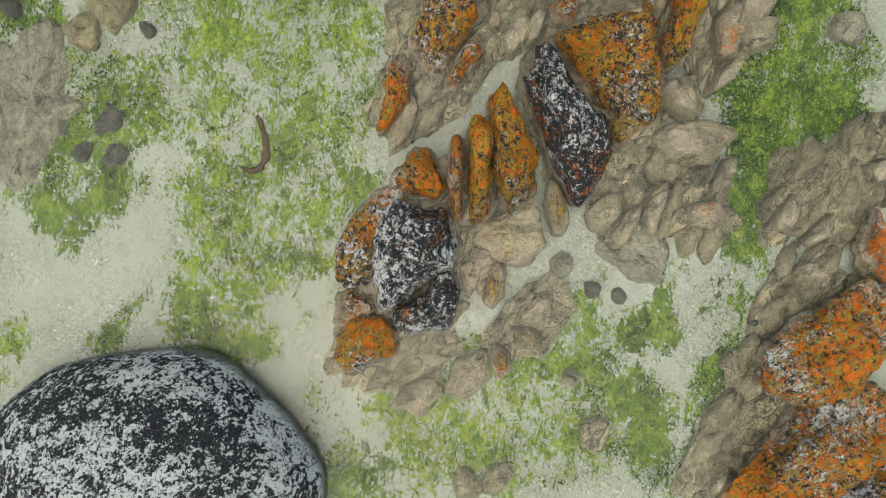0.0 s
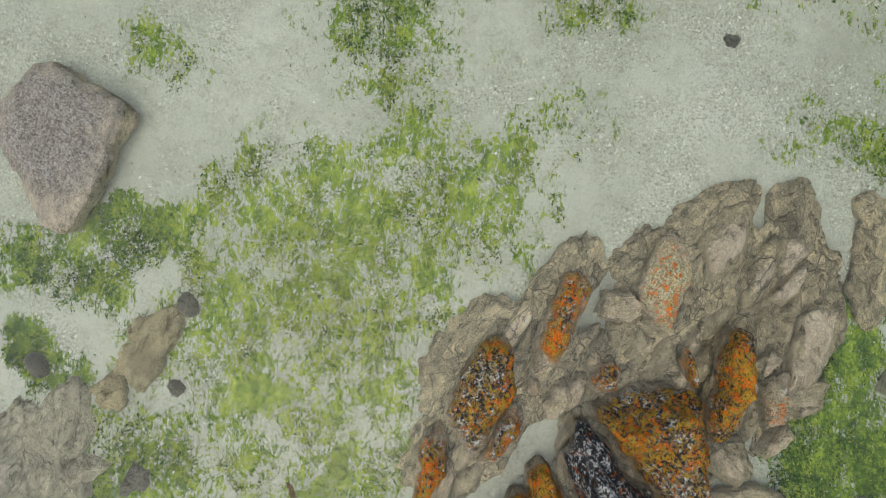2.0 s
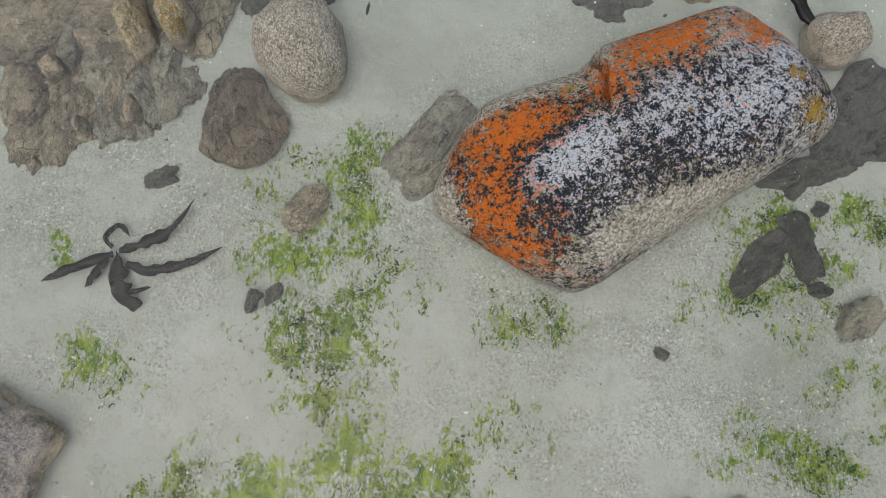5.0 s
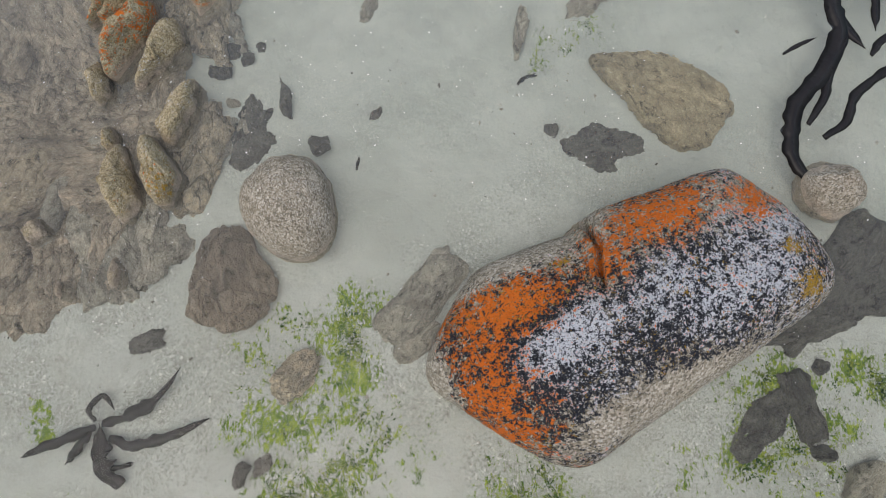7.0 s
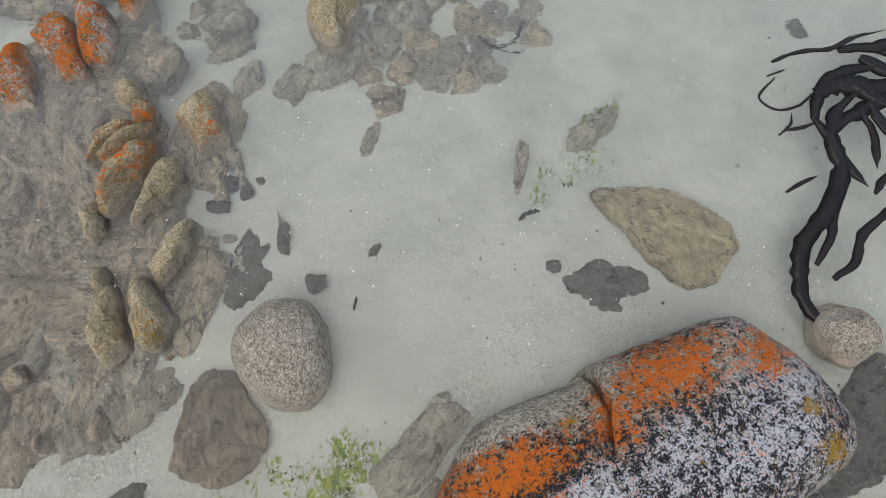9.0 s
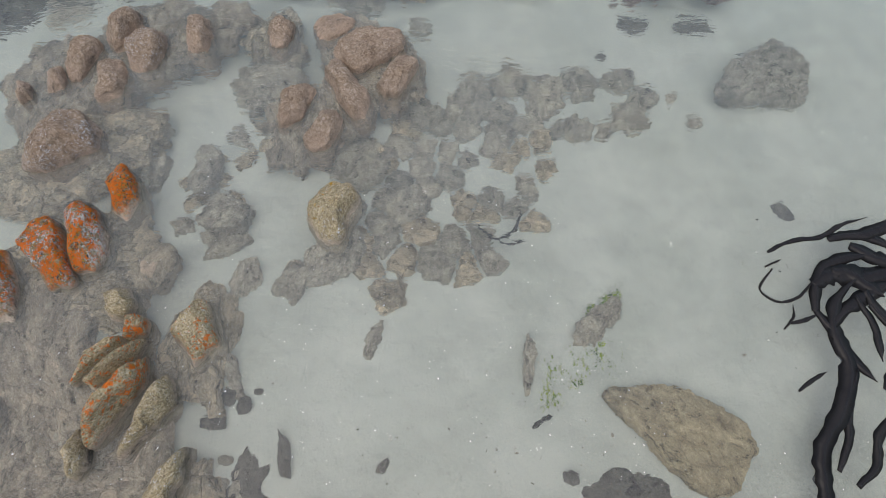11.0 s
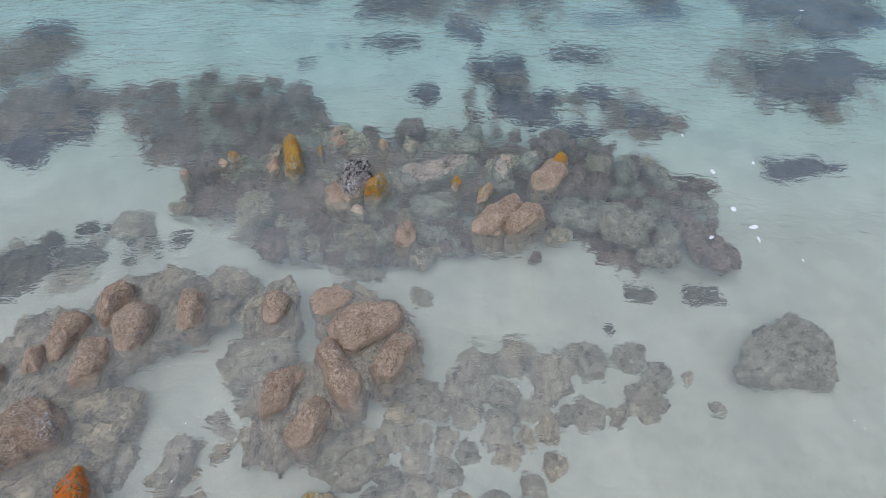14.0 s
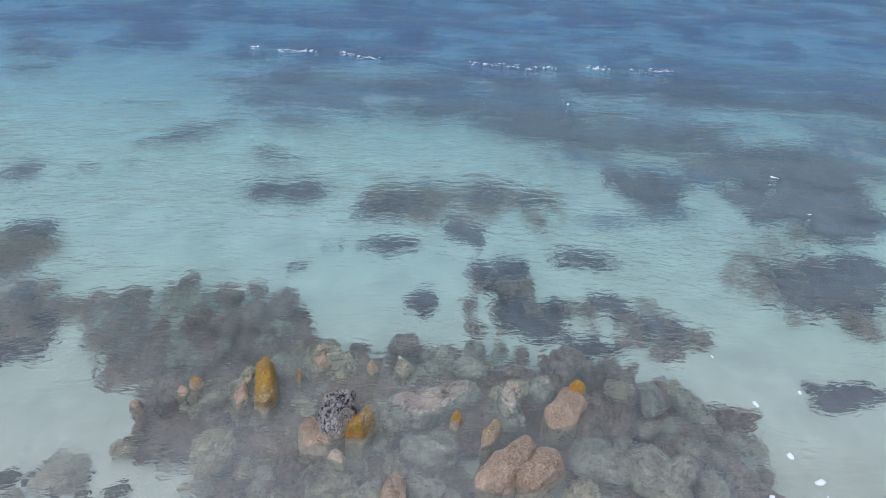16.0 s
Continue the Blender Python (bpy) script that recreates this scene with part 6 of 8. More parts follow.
stone("shelf", -0.73, 12.20, -0.35, 0.74, 0.37, -5, "cobbled", "flat", "sunken grey-brown rock seen through pale water", "outer reef", deep=-0.53, of=outer_reef)
stone("cobble", -2.36, 13.04, -0.36, 0.52, 0.36, 45, "sunk", "flat", "sunken grey-brown rock seen through pale water", "outer reef", deep=-0.56)
stone("cobble", -3.43, 12.78, -0.33, 0.47, 0.53, 12, "sunk", "flat", "sunken grey-brown rock seen through pale water", "outer reef", deep=-0.55)
stone("cobble", 2.40, 11.85, -0.31, 0.35, 0.29, -11, "dark", "flat", "dark weed-covered stone lying on the sandy bed", "outer reef", deep=-0.51)
stone("cobble", 3.11, 11.81, -0.31, 0.54, 0.24, -0, "dark", "flat", "dark weed-covered stone lying on the sandy bed", "outer reef", deep=-0.51)
stone("cobble", -3.82, 11.99, -0.32, 0.50, 0.41, 46, "sunk", "flat", "sunken grey-brown rock seen through pale water", "outer reef", deep=-0.52)
stone("pebble", 3.57, 11.31, -0.25, 0.36, 0.14, 15, "dark", "flat", "dark weed-covered stone lying on the sandy bed", "outer reef", deep=-0.47)
hewn("block", -1.60, 13.53, 0.50, -81, ((-158, 0.356), (-123, 0.223), (-89, 0.116), (-30, 0.267), (13, 0.319), (56, 0.197), (98, 0.114), (132, 0.236), (167, 0.361)), "gold", "hewn", "small golden-yellow lichened rock tip above the water", deep=-0.58, of=outer_reef)
hewn("block", -0.79, 13.21, 0.54, 66, ((-161, 0.293), (-128, 0.243), (-96, 0.175), (-59, 0.202), (-10, 0.33), (39, 0.232), (95, 0.172), (135, 0.229), (167, 0.309)), "speckled", "hewn", "grey granite boulder with black and white speckles", deep=-0.57, of=outer_reef)
hewn("knob", -0.54, 13.03, 0.43, 65, ((-173, 0.17), (-137, 0.168), (-100, 0.1), (-40, 0.138), (18, 0.225), (76, 0.101), (131, 0.179)), "gold", "hewn", "small golden-yellow lichened rock tip above the water", deep=-0.56, of=outer_reef)
hewn("block", -1.01, 12.98, 0.24, -57, ((-160, 0.242), (-104, 0.15), (-48, 0.195), (0, 0.301), (49, 0.205), (98, 0.138), (149, 0.3)), "rust", "hewn", "rusty orange-brown rock awash in pale water", deep=-0.56, of=outer_reef)
hewn("knob", -0.76, 12.75, 0.24, -50, ((-154, 0.078), (-104, 0.12), (-55, 0.077), (-8, 0.119), (38, 0.088), (71, 0.099), (104, 0.078), (155, 0.125)), "pink", "hewn", "pinkish grey bare granite rock in shallow water", deep=-0.55, of=outer_reef)
hewn("knob", 0.38, 13.16, 0.33, 80, ((-170, 0.121), (-113, 0.06), (-80, 0.078), (-47, 0.071), (12, 0.125), (71, 0.058), (102, 0.077), (133, 0.073)), "gold", "hewn", "small golden-yellow lichened rock tip above the water", deep=-0.57, of=outer_reef)
hewn("knob", 0.72, 13.02, 0.31, 61, ((-124, 0.11), (-83, 0.076), (-23, 0.155), (31, 0.192), (86, 0.071), (115, 0.1), (175, 0.213)), "gold", "hewn", "small golden-yellow lichened rock tip above the water", deep=-0.56, of=outer_reef)
hewn("column", 0.84, 12.65, 0.33, 45, ((-147, 0.295), (-113, 0.283), (-79, 0.174), (-43, 0.319), (-8, 0.412), (37, 0.401), (82, 0.158), (139, 0.308), (176, 0.378)), "rust", "hewn", "rusty orange-brown rock awash in pale water", deep=-0.55, of=outer_reef)
hewn("column", 1.17, 12.64, 0.35, 43, ((-176, 0.381), (-122, 0.216), (-91, 0.159), (-60, 0.249), (-28, 0.29), (3, 0.323), (34, 0.262), (66, 0.248), (98, 0.158), (130, 0.233)), "rust", "hewn", "rusty orange-brown rock awash in pale water", deep=-0.55, of=outer_reef)
hewn("column", -0.20, 12.36, 0.32, 73, ((-148, 0.201), (-109, 0.127), (-77, 0.106), (-41, 0.183), (-6, 0.228), (29, 0.213), (65, 0.12), (103, 0.117), (138, 0.184), (173, 0.184)), "rust_spot", "hewn", "rusty granite rock with pale speckles awash", deep=-0.53, of=outer_reef)
hewn("column", 1.54, 13.38, 0.32, 57, ((-137, 0.258), (-93, 0.173), (-46, 0.249), (-13, 0.38), (20, 0.391), (53, 0.276), (86, 0.166), (128, 0.252), (175, 0.376)), "rust", "hewn", "rusty orange-brown rock awash in pale water", deep=-0.58, of=outer_reef)
hewn("knob", 1.69, 13.60, 0.36, 47, ((-158, 0.111), (-124, 0.122), (-91, 0.093), (-54, 0.126), (-17, 0.11), (28, 0.145), (74, 0.094), (117, 0.099), (160, 0.143)), "gold", "cobble", "small golden-yellow lichened rock tip above the water", deep=-0.58, of=outer_reef)
hewn("column", 0.19, 13.55, 0.22, 24, ((-170, 0.538), (-136, 0.391), (-82, 0.215), (-46, 0.455), (-11, 0.525), (26, 0.524), (63, 0.316), (89, 0.189), (122, 0.404), (156, 0.504)), "cobbled", "hewn", "sunken grey-brown rock seen through pale water", deep=-0.58, of=outer_reef)
hewn("column", 0.97, 13.48, 0.22, -86, ((-153, 0.327), (-114, 0.141), (-73, 0.136), (-16, 0.251), (37, 0.299), (91, 0.103), (130, 0.249), (168, 0.369)), "cobbled", "hewn", "sunken grey-brown rock seen through pale water", deep=-0.58, of=outer_reef)
hewn("column", 1.35, 13.74, 0.20, 69, ((-152, 0.212), (-106, 0.125), (-49, 0.151), (-5, 0.214), (38, 0.161), (96, 0.124), (130, 0.179), (163, 0.174)), "cobbled", "hewn", "sunken grey-brown rock seen through pale water", deep=-0.59, of=outer_reef)
hewn("column", -0.19, 13.98, 0.21, -79, ((-176, 0.214), (-114, 0.1), (-57, 0.115), (-4, 0.192), (50, 0.115), (86, 0.135), (122, 0.103)), "pink", "hewn", "pinkish grey bare granite rock in shallow water", deep=-0.6, of=outer_reef)
hewn("column", -1.11, 14.04, 0.22, -82, ((-158, 0.239), (-125, 0.129), (-69, 0.117), (-16, 0.233), (38, 0.162), (71, 0.157), (104, 0.1), (137, 0.222), (170, 0.274)), "rust", "hewn", "rusty orange-brown rock awash in pale water", deep=-0.6, of=outer_reef)
hewn("knob", -2.35, 13.61, 0.30, -56, ((-152, 0.074), (-113, 0.091), (-73, 0.066), (-29, 0.101), (15, 0.079), (59, 0.097), (102, 0.062), (155, 0.112)), "gold", "hewn", "small golden-yellow lichened rock tip above the water", deep=-0.58, of=outer_reef)
hewn("knob", -2.47, 13.52, 0.24, -49, ((-149, 0.075), (-113, 0.082), (-76, 0.057), (-29, 0.103), (18, 0.083), (58, 0.089), (99, 0.053), (155, 0.115)), "rust", "hewn", "rusty orange-brown rock awash in pale water", deep=-0.58, of=outer_reef)
hewn("knob", -1.30, 13.76, 0.29, -80, ((-176, 0.124), (-144, 0.103), (-111, 0.049), (-59, 0.057), (-28, 0.104), (4, 0.119), (35, 0.1), (67, 0.051), (118, 0.054), (151, 0.106)), "gold", "cobble", "small golden-yellow lichened rock tip above the water", deep=-0.59, of=outer_reef)
hewn("knob", -0.53, 13.89, 0.31, -70, ((-146, 0.065), (-107, 0.08), (-68, 0.059), (-20, 0.094), (27, 0.07), (67, 0.082), (107, 0.055), (161, 0.102)), "gold", "cobble", "small golden-yellow lichened rock tip above the water", deep=-0.6, of=outer_reef)
hewn("knob", -1.85, 13.48, 0.26, -86, ((-125, 0.094), (-94, 0.109), (-62, 0.091), (-8, 0.169), (46, 0.106), (78, 0.111), (111, 0.082), (173, 0.186)), "rust", "hewn", "rusty orange-brown rock awash in pale water", deep=-0.58, of=outer_reef)
hewn("knob", -2.88, 13.34, 0.23, -59, ((-131, 0.07), (-97, 0.08), (-64, 0.064), (-10, 0.12), (45, 0.077), (77, 0.08), (109, 0.059), (169, 0.129)), "rust", "hewn", "rusty orange-brown rock awash in pale water", deep=-0.57, of=outer_reef)
hewn("column", 0.56, 14.05, 0.16, -8, ((-144, 0.184), (-107, 0.222), (-70, 0.172), (-38, 0.221), (-5, 0.201), (30, 0.23), (66, 0.173), (100, 0.216), (135, 0.182), (176, 0.241)), "cobbled", "hewn", "sunken grey-brown rock seen through pale water", deep=-0.6, of=outer_reef)
hewn("block", -0.43, 12.42, 0.15, 54, ((-169, 0.186), (-127, 0.127), (-89, 0.154), (-51, 0.116), (-20, 0.206), (11, 0.236), (43, 0.198), (74, 0.102), (111, 0.159), (149, 0.15)), "cobbled", "hewn", "sunken grey-brown rock seen through pale water", deep=-0.54, of=outer_reef)
hewn("block", 0.11, 12.96, 0.12, 6, ((-160, 0.334), (-117, 0.216), (-78, 0.188), (-37, 0.318), (5, 0.29), (45, 0.304), (85, 0.174), (121, 0.279), (158, 0.276)), "cobbled", "hewn", "sunken grey-brown rock seen through pale water", deep=-0.56, of=outer_reef)
hewn("block", 2.56, 12.73, 0.12, 48, ((-171, 0.289), (-116, 0.152), (-74, 0.143), (-14, 0.224), (33, 0.261), (81, 0.128), (135, 0.183)), "cobbled", "hewn", "sunken grey-brown rock seen through pale water", deep=-0.55, of=outer_reef)
hewn("block", 2.83, 12.50, 0.00, 50, ((-169, 0.295), (-112, 0.146), (-78, 0.135), (-38, 0.24), (2, 0.233), (41, 0.232), (80, 0.13), (134, 0.179)), "cobbled", "hewn", "sunken grey-brown rock seen through pale water", deep=-0.54, of=outer_reef)

# dark weedy patches on the far bed
stone("ledge", -6.27, 16.50, -0.48, 0.93, 1.66, 4, "deep", "weedy", "dark weed-covered stone lying on the sandy bed", "dark weedy patches on the far bed", deep=-0.70)
stone("ledge", -5.28, 14.77, -0.41, 1.05, 1.68, 3, "deep", "weedy", "dark weed-covered stone lying on the sandy bed", "dark weedy patches on the far bed", deep=-0.63)
stone("ledge", -7.62, 19.34, -0.63, 0.71, 0.94, 49, "deep", "weedy", "dark weed-covered stone lying on the sandy bed", "dark weedy patches on the far bed", deep=-0.81)
stone("ledge", -5.26, 21.52, -0.72, 1.57, 0.85, 31, "deep", "weedy", "dark weed-covered stone lying on the sandy bed", "dark weedy patches on the far bed", deep=-0.90)
stone("ledge", -2.62, 18.97, -0.60, 1.70, 0.81, 5, "deep", "weedy", "dark weed-covered stone lying on the sandy bed", "dark weedy patches on the far bed", deep=-0.80)
stone("ledge", -3.03, 20.43, -0.68, 1.41, 0.60, -24, "deep", "weedy", "dark weed-covered stone lying on the sandy bed", "dark weedy patches on the far bed", deep=-0.86)
stone("ledge", -2.95, 22.50, -0.76, 1.71, 0.94, 6, "deep", "weedy", "dark weed-covered stone lying on the sandy bed", "dark weedy patches on the far bed", deep=-0.94)
stone("ledge", -0.42, 18.69, -0.57, 1.52, 1.23, 20, "deep", "weedy", "dark weed-covered stone lying on the sandy bed", "dark weedy patches on the far bed", deep=-0.79)
stone("ledge", 1.38, 19.03, -0.60, 2.80, 1.00, -1, "deep", "weedy", "dark weed-covered stone lying on the sandy bed", "dark weedy patches on the far bed", deep=-0.80)
stone("ledge", 0.77, 17.65, -0.55, 0.62, 1.02, 20, "deep", "weedy", "dark weed-covered stone lying on the sandy bed", "dark weedy patches on the far bed", deep=-0.75)
stone("ledge", -0.59, 17.19, -0.51, 0.82, 0.47, 8, "deep", "weedy", "dark weed-covered stone lying on the sandy bed", "dark weedy patches on the far bed", deep=-0.73)
stone("ledge", 0.02, 15.73, -0.47, 0.46, 0.58, 2, "deep", "weedy", "dark weed-covered stone lying on the sandy bed", "dark weedy patches on the far bed", deep=-0.67)
stone("ledge", 1.14, 16.40, -0.48, 1.15, 0.79, 10, "deep", "weedy", "dark weed-covered stone lying on the sandy bed", "dark weedy patches on the far bed", deep=-0.70)
stone("ledge", 1.51, 15.40, -0.44, 0.94, 0.95, 2, "deep", "weedy", "dark weed-covered stone lying on the sandy bed", "dark weedy patches on the far bed", deep=-0.66)
stone("ledge", 2.59, 16.92, -0.48, 0.92, 0.54, 2, "deep", "weedy", "dark weed-covered stone lying on the sandy bed", "dark weedy patches on the far bed", deep=-0.72)
stone("ledge", 2.66, 15.66, -0.47, 0.68, 0.45, -26, "deep", "weedy", "dark weed-covered stone lying on the sandy bed", "dark weedy patches on the far bed", deep=-0.67)
stone("ledge", 3.29, 15.18, -0.45, 0.89, 0.56, -10, "deep", "weedy", "dark weed-covered stone lying on the sandy bed", "dark weedy patches on the far bed", deep=-0.65)
stone("ledge", 2.22, 14.79, -0.43, 0.59, 0.40, 12, "deep", "weedy", "dark weed-covered stone lying on the sandy bed", "dark weedy patches on the far bed", deep=-0.63)
stone("ledge", 4.28, 19.52, -0.62, 1.52, 1.64, -1, "deep", "weedy", "dark weed-covered stone lying on the sandy bed", "dark weedy patches on the far bed", deep=-0.82)
stone("ledge", 7.50, 19.06, -0.58, 3.38, 2.28, 10, "deep", "weedy", "dark weed-covered stone lying on the sandy bed", "dark weedy patches on the far bed", deep=-0.80)
stone("ledge", 6.50, 16.47, -0.50, 2.66, 1.31, 18, "deep", "weedy", "dark weed-covered stone lying on the sandy bed", "dark weedy patches on the far bed", deep=-0.70)
stone("ledge", 5.17, 14.00, -0.40, 0.97, 0.41, 1, "deep", "weedy", "dark weed-covered stone lying on the sandy bed", "dark weedy patches on the far bed", deep=-0.60)
stone("ledge", 4.68, 22.33, -0.73, 5.39, 2.17, -3, "deep", "weedy", "dark weed-covered stone lying on the sandy bed", "dark weedy patches on the far bed", deep=-0.93)
stone("ledge", 1.32, 23.78, -0.80, 6.02, 1.50, 2, "deep", "weedy", "dark weed-covered stone lying on the sandy bed", "dark weedy patches on the far bed", deep=-0.98)
stone("ledge", 8.40, 20.95, -0.68, 4.29, 2.23, -5, "deep", "weedy", "dark weed-covered stone lying on the sandy bed", "dark weedy patches on the far bed", deep=-0.88)
stone("ledge", -2.66, 25.94, -0.86, 6.71, 1.16, 8, "deep", "weedy", "dark weed-covered stone lying on the sandy bed", "dark weedy patches on the far bed", deep=-1.04)
stone("ledge", 5.43, 26.42, -0.86, 7.95, 1.62, 6, "deep", "weedy", "dark weed-covered stone lying on the sandy bed", "dark weedy patches on the far bed", deep=-1.06)
stone("ledge", 10.74, 25.15, -0.82, 7.47, 1.98, 2, "deep", "weedy", "dark weed-covered stone lying on the sandy bed", "dark weedy patches on the far bed", deep=-1.02)
stone("ledge", -11.00, 25.62, -0.85, 1.27, 0.65, 10, "deep", "weedy", "dark weed-covered stone lying on the sandy bed", "dark weedy patches on the far bed", deep=-1.03)
stone("ledge", -12.13, 27.76, -0.92, 1.87, 1.35, 11, "deep", "weedy", "dark weed-covered stone lying on the sandy bed", "dark weedy patches on the far bed", deep=-1.10)
stone("pebble", -6.51, 19.56, -0.64, 0.53, 0.23, 6, "deep", "flat", "dark weed-covered stone lying on the sandy bed", "dark weedy patches on the far bed", deep=-0.82)
stone("pebble", -5.74, 19.80, -0.65, 0.24, 0.21, 6, "deep", "flat", "dark weed-covered stone lying on the sandy bed", "dark weedy patches on the far bed", deep=-0.83)
stone("pebble", -1.90, 16.46, -0.54, 0.45, 0.17, 33, "deep", "flat", "dark weed-covered stone lying on the sandy bed", "dark weedy patches on the far bed", deep=-0.70)
stone("pebble", -1.33, 17.14, -0.57, 0.15, 0.20, 3, "deep", "flat", "dark weed-covered stone lying on the sandy bed", "dark weedy patches on the far bed", deep=-0.73)
stone("ledge", -6.31, 16.39, -0.40, 1.31, 1.38, 18, "reef", "weedy", "dark brown mottled reef rock under blue-green water", "dark weedy patches on the far bed", deep=-0.70)
stone("ledge", -5.50, 14.90, -0.34, 1.35, 1.31, 8, "reef", "weedy", "dark brown mottled reef rock under blue-green water", "dark weedy patches on the far bed", deep=-0.64)


# ---- loose stones between the larger ones ----
FAR_STONES = []


def stone_field(name, x, y, long, wide, turn, count, low, high, top, mats, label, group, seed, keep=0.8, joined=False, lift=0.0, of=None):
    """Loose stones of one stretch of the bed, each an object, laid so that they hardly overlap."""
    rng = random.Random(seed)
    laid = []
    meshes = {}
    for _ in range(count * 30):
        if len(laid) == count:
            break
        u, v = rng.uniform(-1, 1), rng.uniform(-1, 1)
        if u * u + v * v > 1:
            continue
        size = low + (high - low) * rng.random() ** 1.8
        u, v, a = u * long / 2, v * wide / 2, radians(turn)
        px, py = x + u * math.cos(a) - v * math.sin(a), y + u * math.sin(a) + v * math.cos(a)
        if any(math.hypot(px - q, py - r) < keep * (size + t) / 2 for q, r, t in laid):
            continue
        laid.append((px, py, size))
        bed = float(ground_height(np.array([[px, py, 0.0]]))[0])
        mat = rng.choice(mats)
        kind = (rng.randrange(7), mat)
        if kind not in meshes:
            meshes[kind] = stone_mesh(name, 1.0, rng.uniform(0.62, 0.9), 0.62, "pebbly", 900 + seed * 10 + kind[0])
            meshes[kind].materials.append(M[mat])
        m = pose(px, py, bed + lift + size * top * 0.3, rng.uniform(-12, 12), rng.uniform(-12, 12), rng.uniform(0, 360)) @ Matrix.Diagonal((size, size, size * top * 1.6, 1))
        if joined:
            FAR_STONES.append((meshes[kind], m))
            continue
        ob = new(name, meshes[kind])
        ob.matrix_basis = m
        if of:
            under(ob, of)
            tagged(ob)
        else:
            tagged(ob, label, "stone", group)


stone_field("stone", -3.94, 12.37, 2.26, 0.78, 12, 24, 0.12, 0.4, 0.5, ('sunk', 'dark'), "sunken grey-brown stone among others on pale sand", "sunken stone pavement", 4, 0.8)
stone_field("knob", -0.74, 12.77, 4.89, 1.00, -8, 34, 0.14, 0.42, 0.6, ('cobbled', 'ledge', 'reef'), "sunken brown stone at the foot of the reef", "reef stones", 6, 0.7, lift=0.18, of=outer_reef)
stone_field("knob", -0.11, 13.95, 6.22, 1.28, 0, 80, 0.18, 0.6, 0.9, ('ledge', 'reef', 'reef', 'cobbled'), "brown reef stone just under the water", "reef stones", 7, 0.62, lift=0.25, of=outer_reef)
stone_field("knob", 2.67, 13.07, 1.99, 1.63, -39, 30, 0.25, 0.75, 0.5, ('reef', 'reef', 'cobbled'), "dark weedy stone at the end of the reef", "reef stones", 8, 0.7, lift=0.24, of=outer_reef)
stone_field("knob", -2.98, 15.01, 2.63, 1.66, 2, 34, 0.25, 0.7, 0.5, ('reef', 'reef', 'cobbled'), "dark weedy stone at the end of the reef", "reef stones", 9, 0.7, lift=0.24, of=outer_reef)
stone_field("stone", 1.22, 15.68, 1.78, 1.47, -32, 26, 0.15, 0.5, 0.4, ('dark',), "dark weed-covered stone on the pale far bed", "far weedy stones", 10, 0.6, joined=True)
stone_field("stone", 2.96, 15.28, 1.68, 1.01, -28, 22, 0.15, 0.45, 0.4, ('dark',), "dark weed-covered stone on the pale far bed", "far weedy stones", 11, 0.6, joined=True)
stone_field("stone", 6.11, 16.61, 2.70, 3.05, -50, 34, 0.2, 0.7, 0.35, ('dark',), "dark weed-covered stone on the pale far bed", "far weedy stones", 12, 0.6, joined=True)
stone_field("stone", 0.77, 18.79, 3.90, 1.96, -6, 26, 0.2, 0.7, 0.35, ('dark',), "dark weed-covered stone on the pale far bed", "far weedy stones", 13, 0.6, joined=True)
stone_field("stone", -5.78, 15.25, 2.64, 1.81, -30, 34, 0.2, 0.6, 0.4, ('dark', 'sunk'), "dark weed-covered stone on the pale far bed", "far weedy stones", 14, 0.6, joined=True)
stone_field("stone", -1.61, 7.30, 1.21, 0.43, 80, 12, 0.08, 0.25, 0.5, ('dark', 'sunk'), "sunken grey-brown stone among others on pale sand", "point stones", 16, 0.8)
stone_field("knob", -0.77, 12.67, 2.83, 0.99, -3, 46, 0.2, 0.6, 0.7, ('ledge', 'reef', 'reef', 'sunk'), "brown reef stone", "reef stones", 22, 0.62, lift=0.18, of=outer_reef)


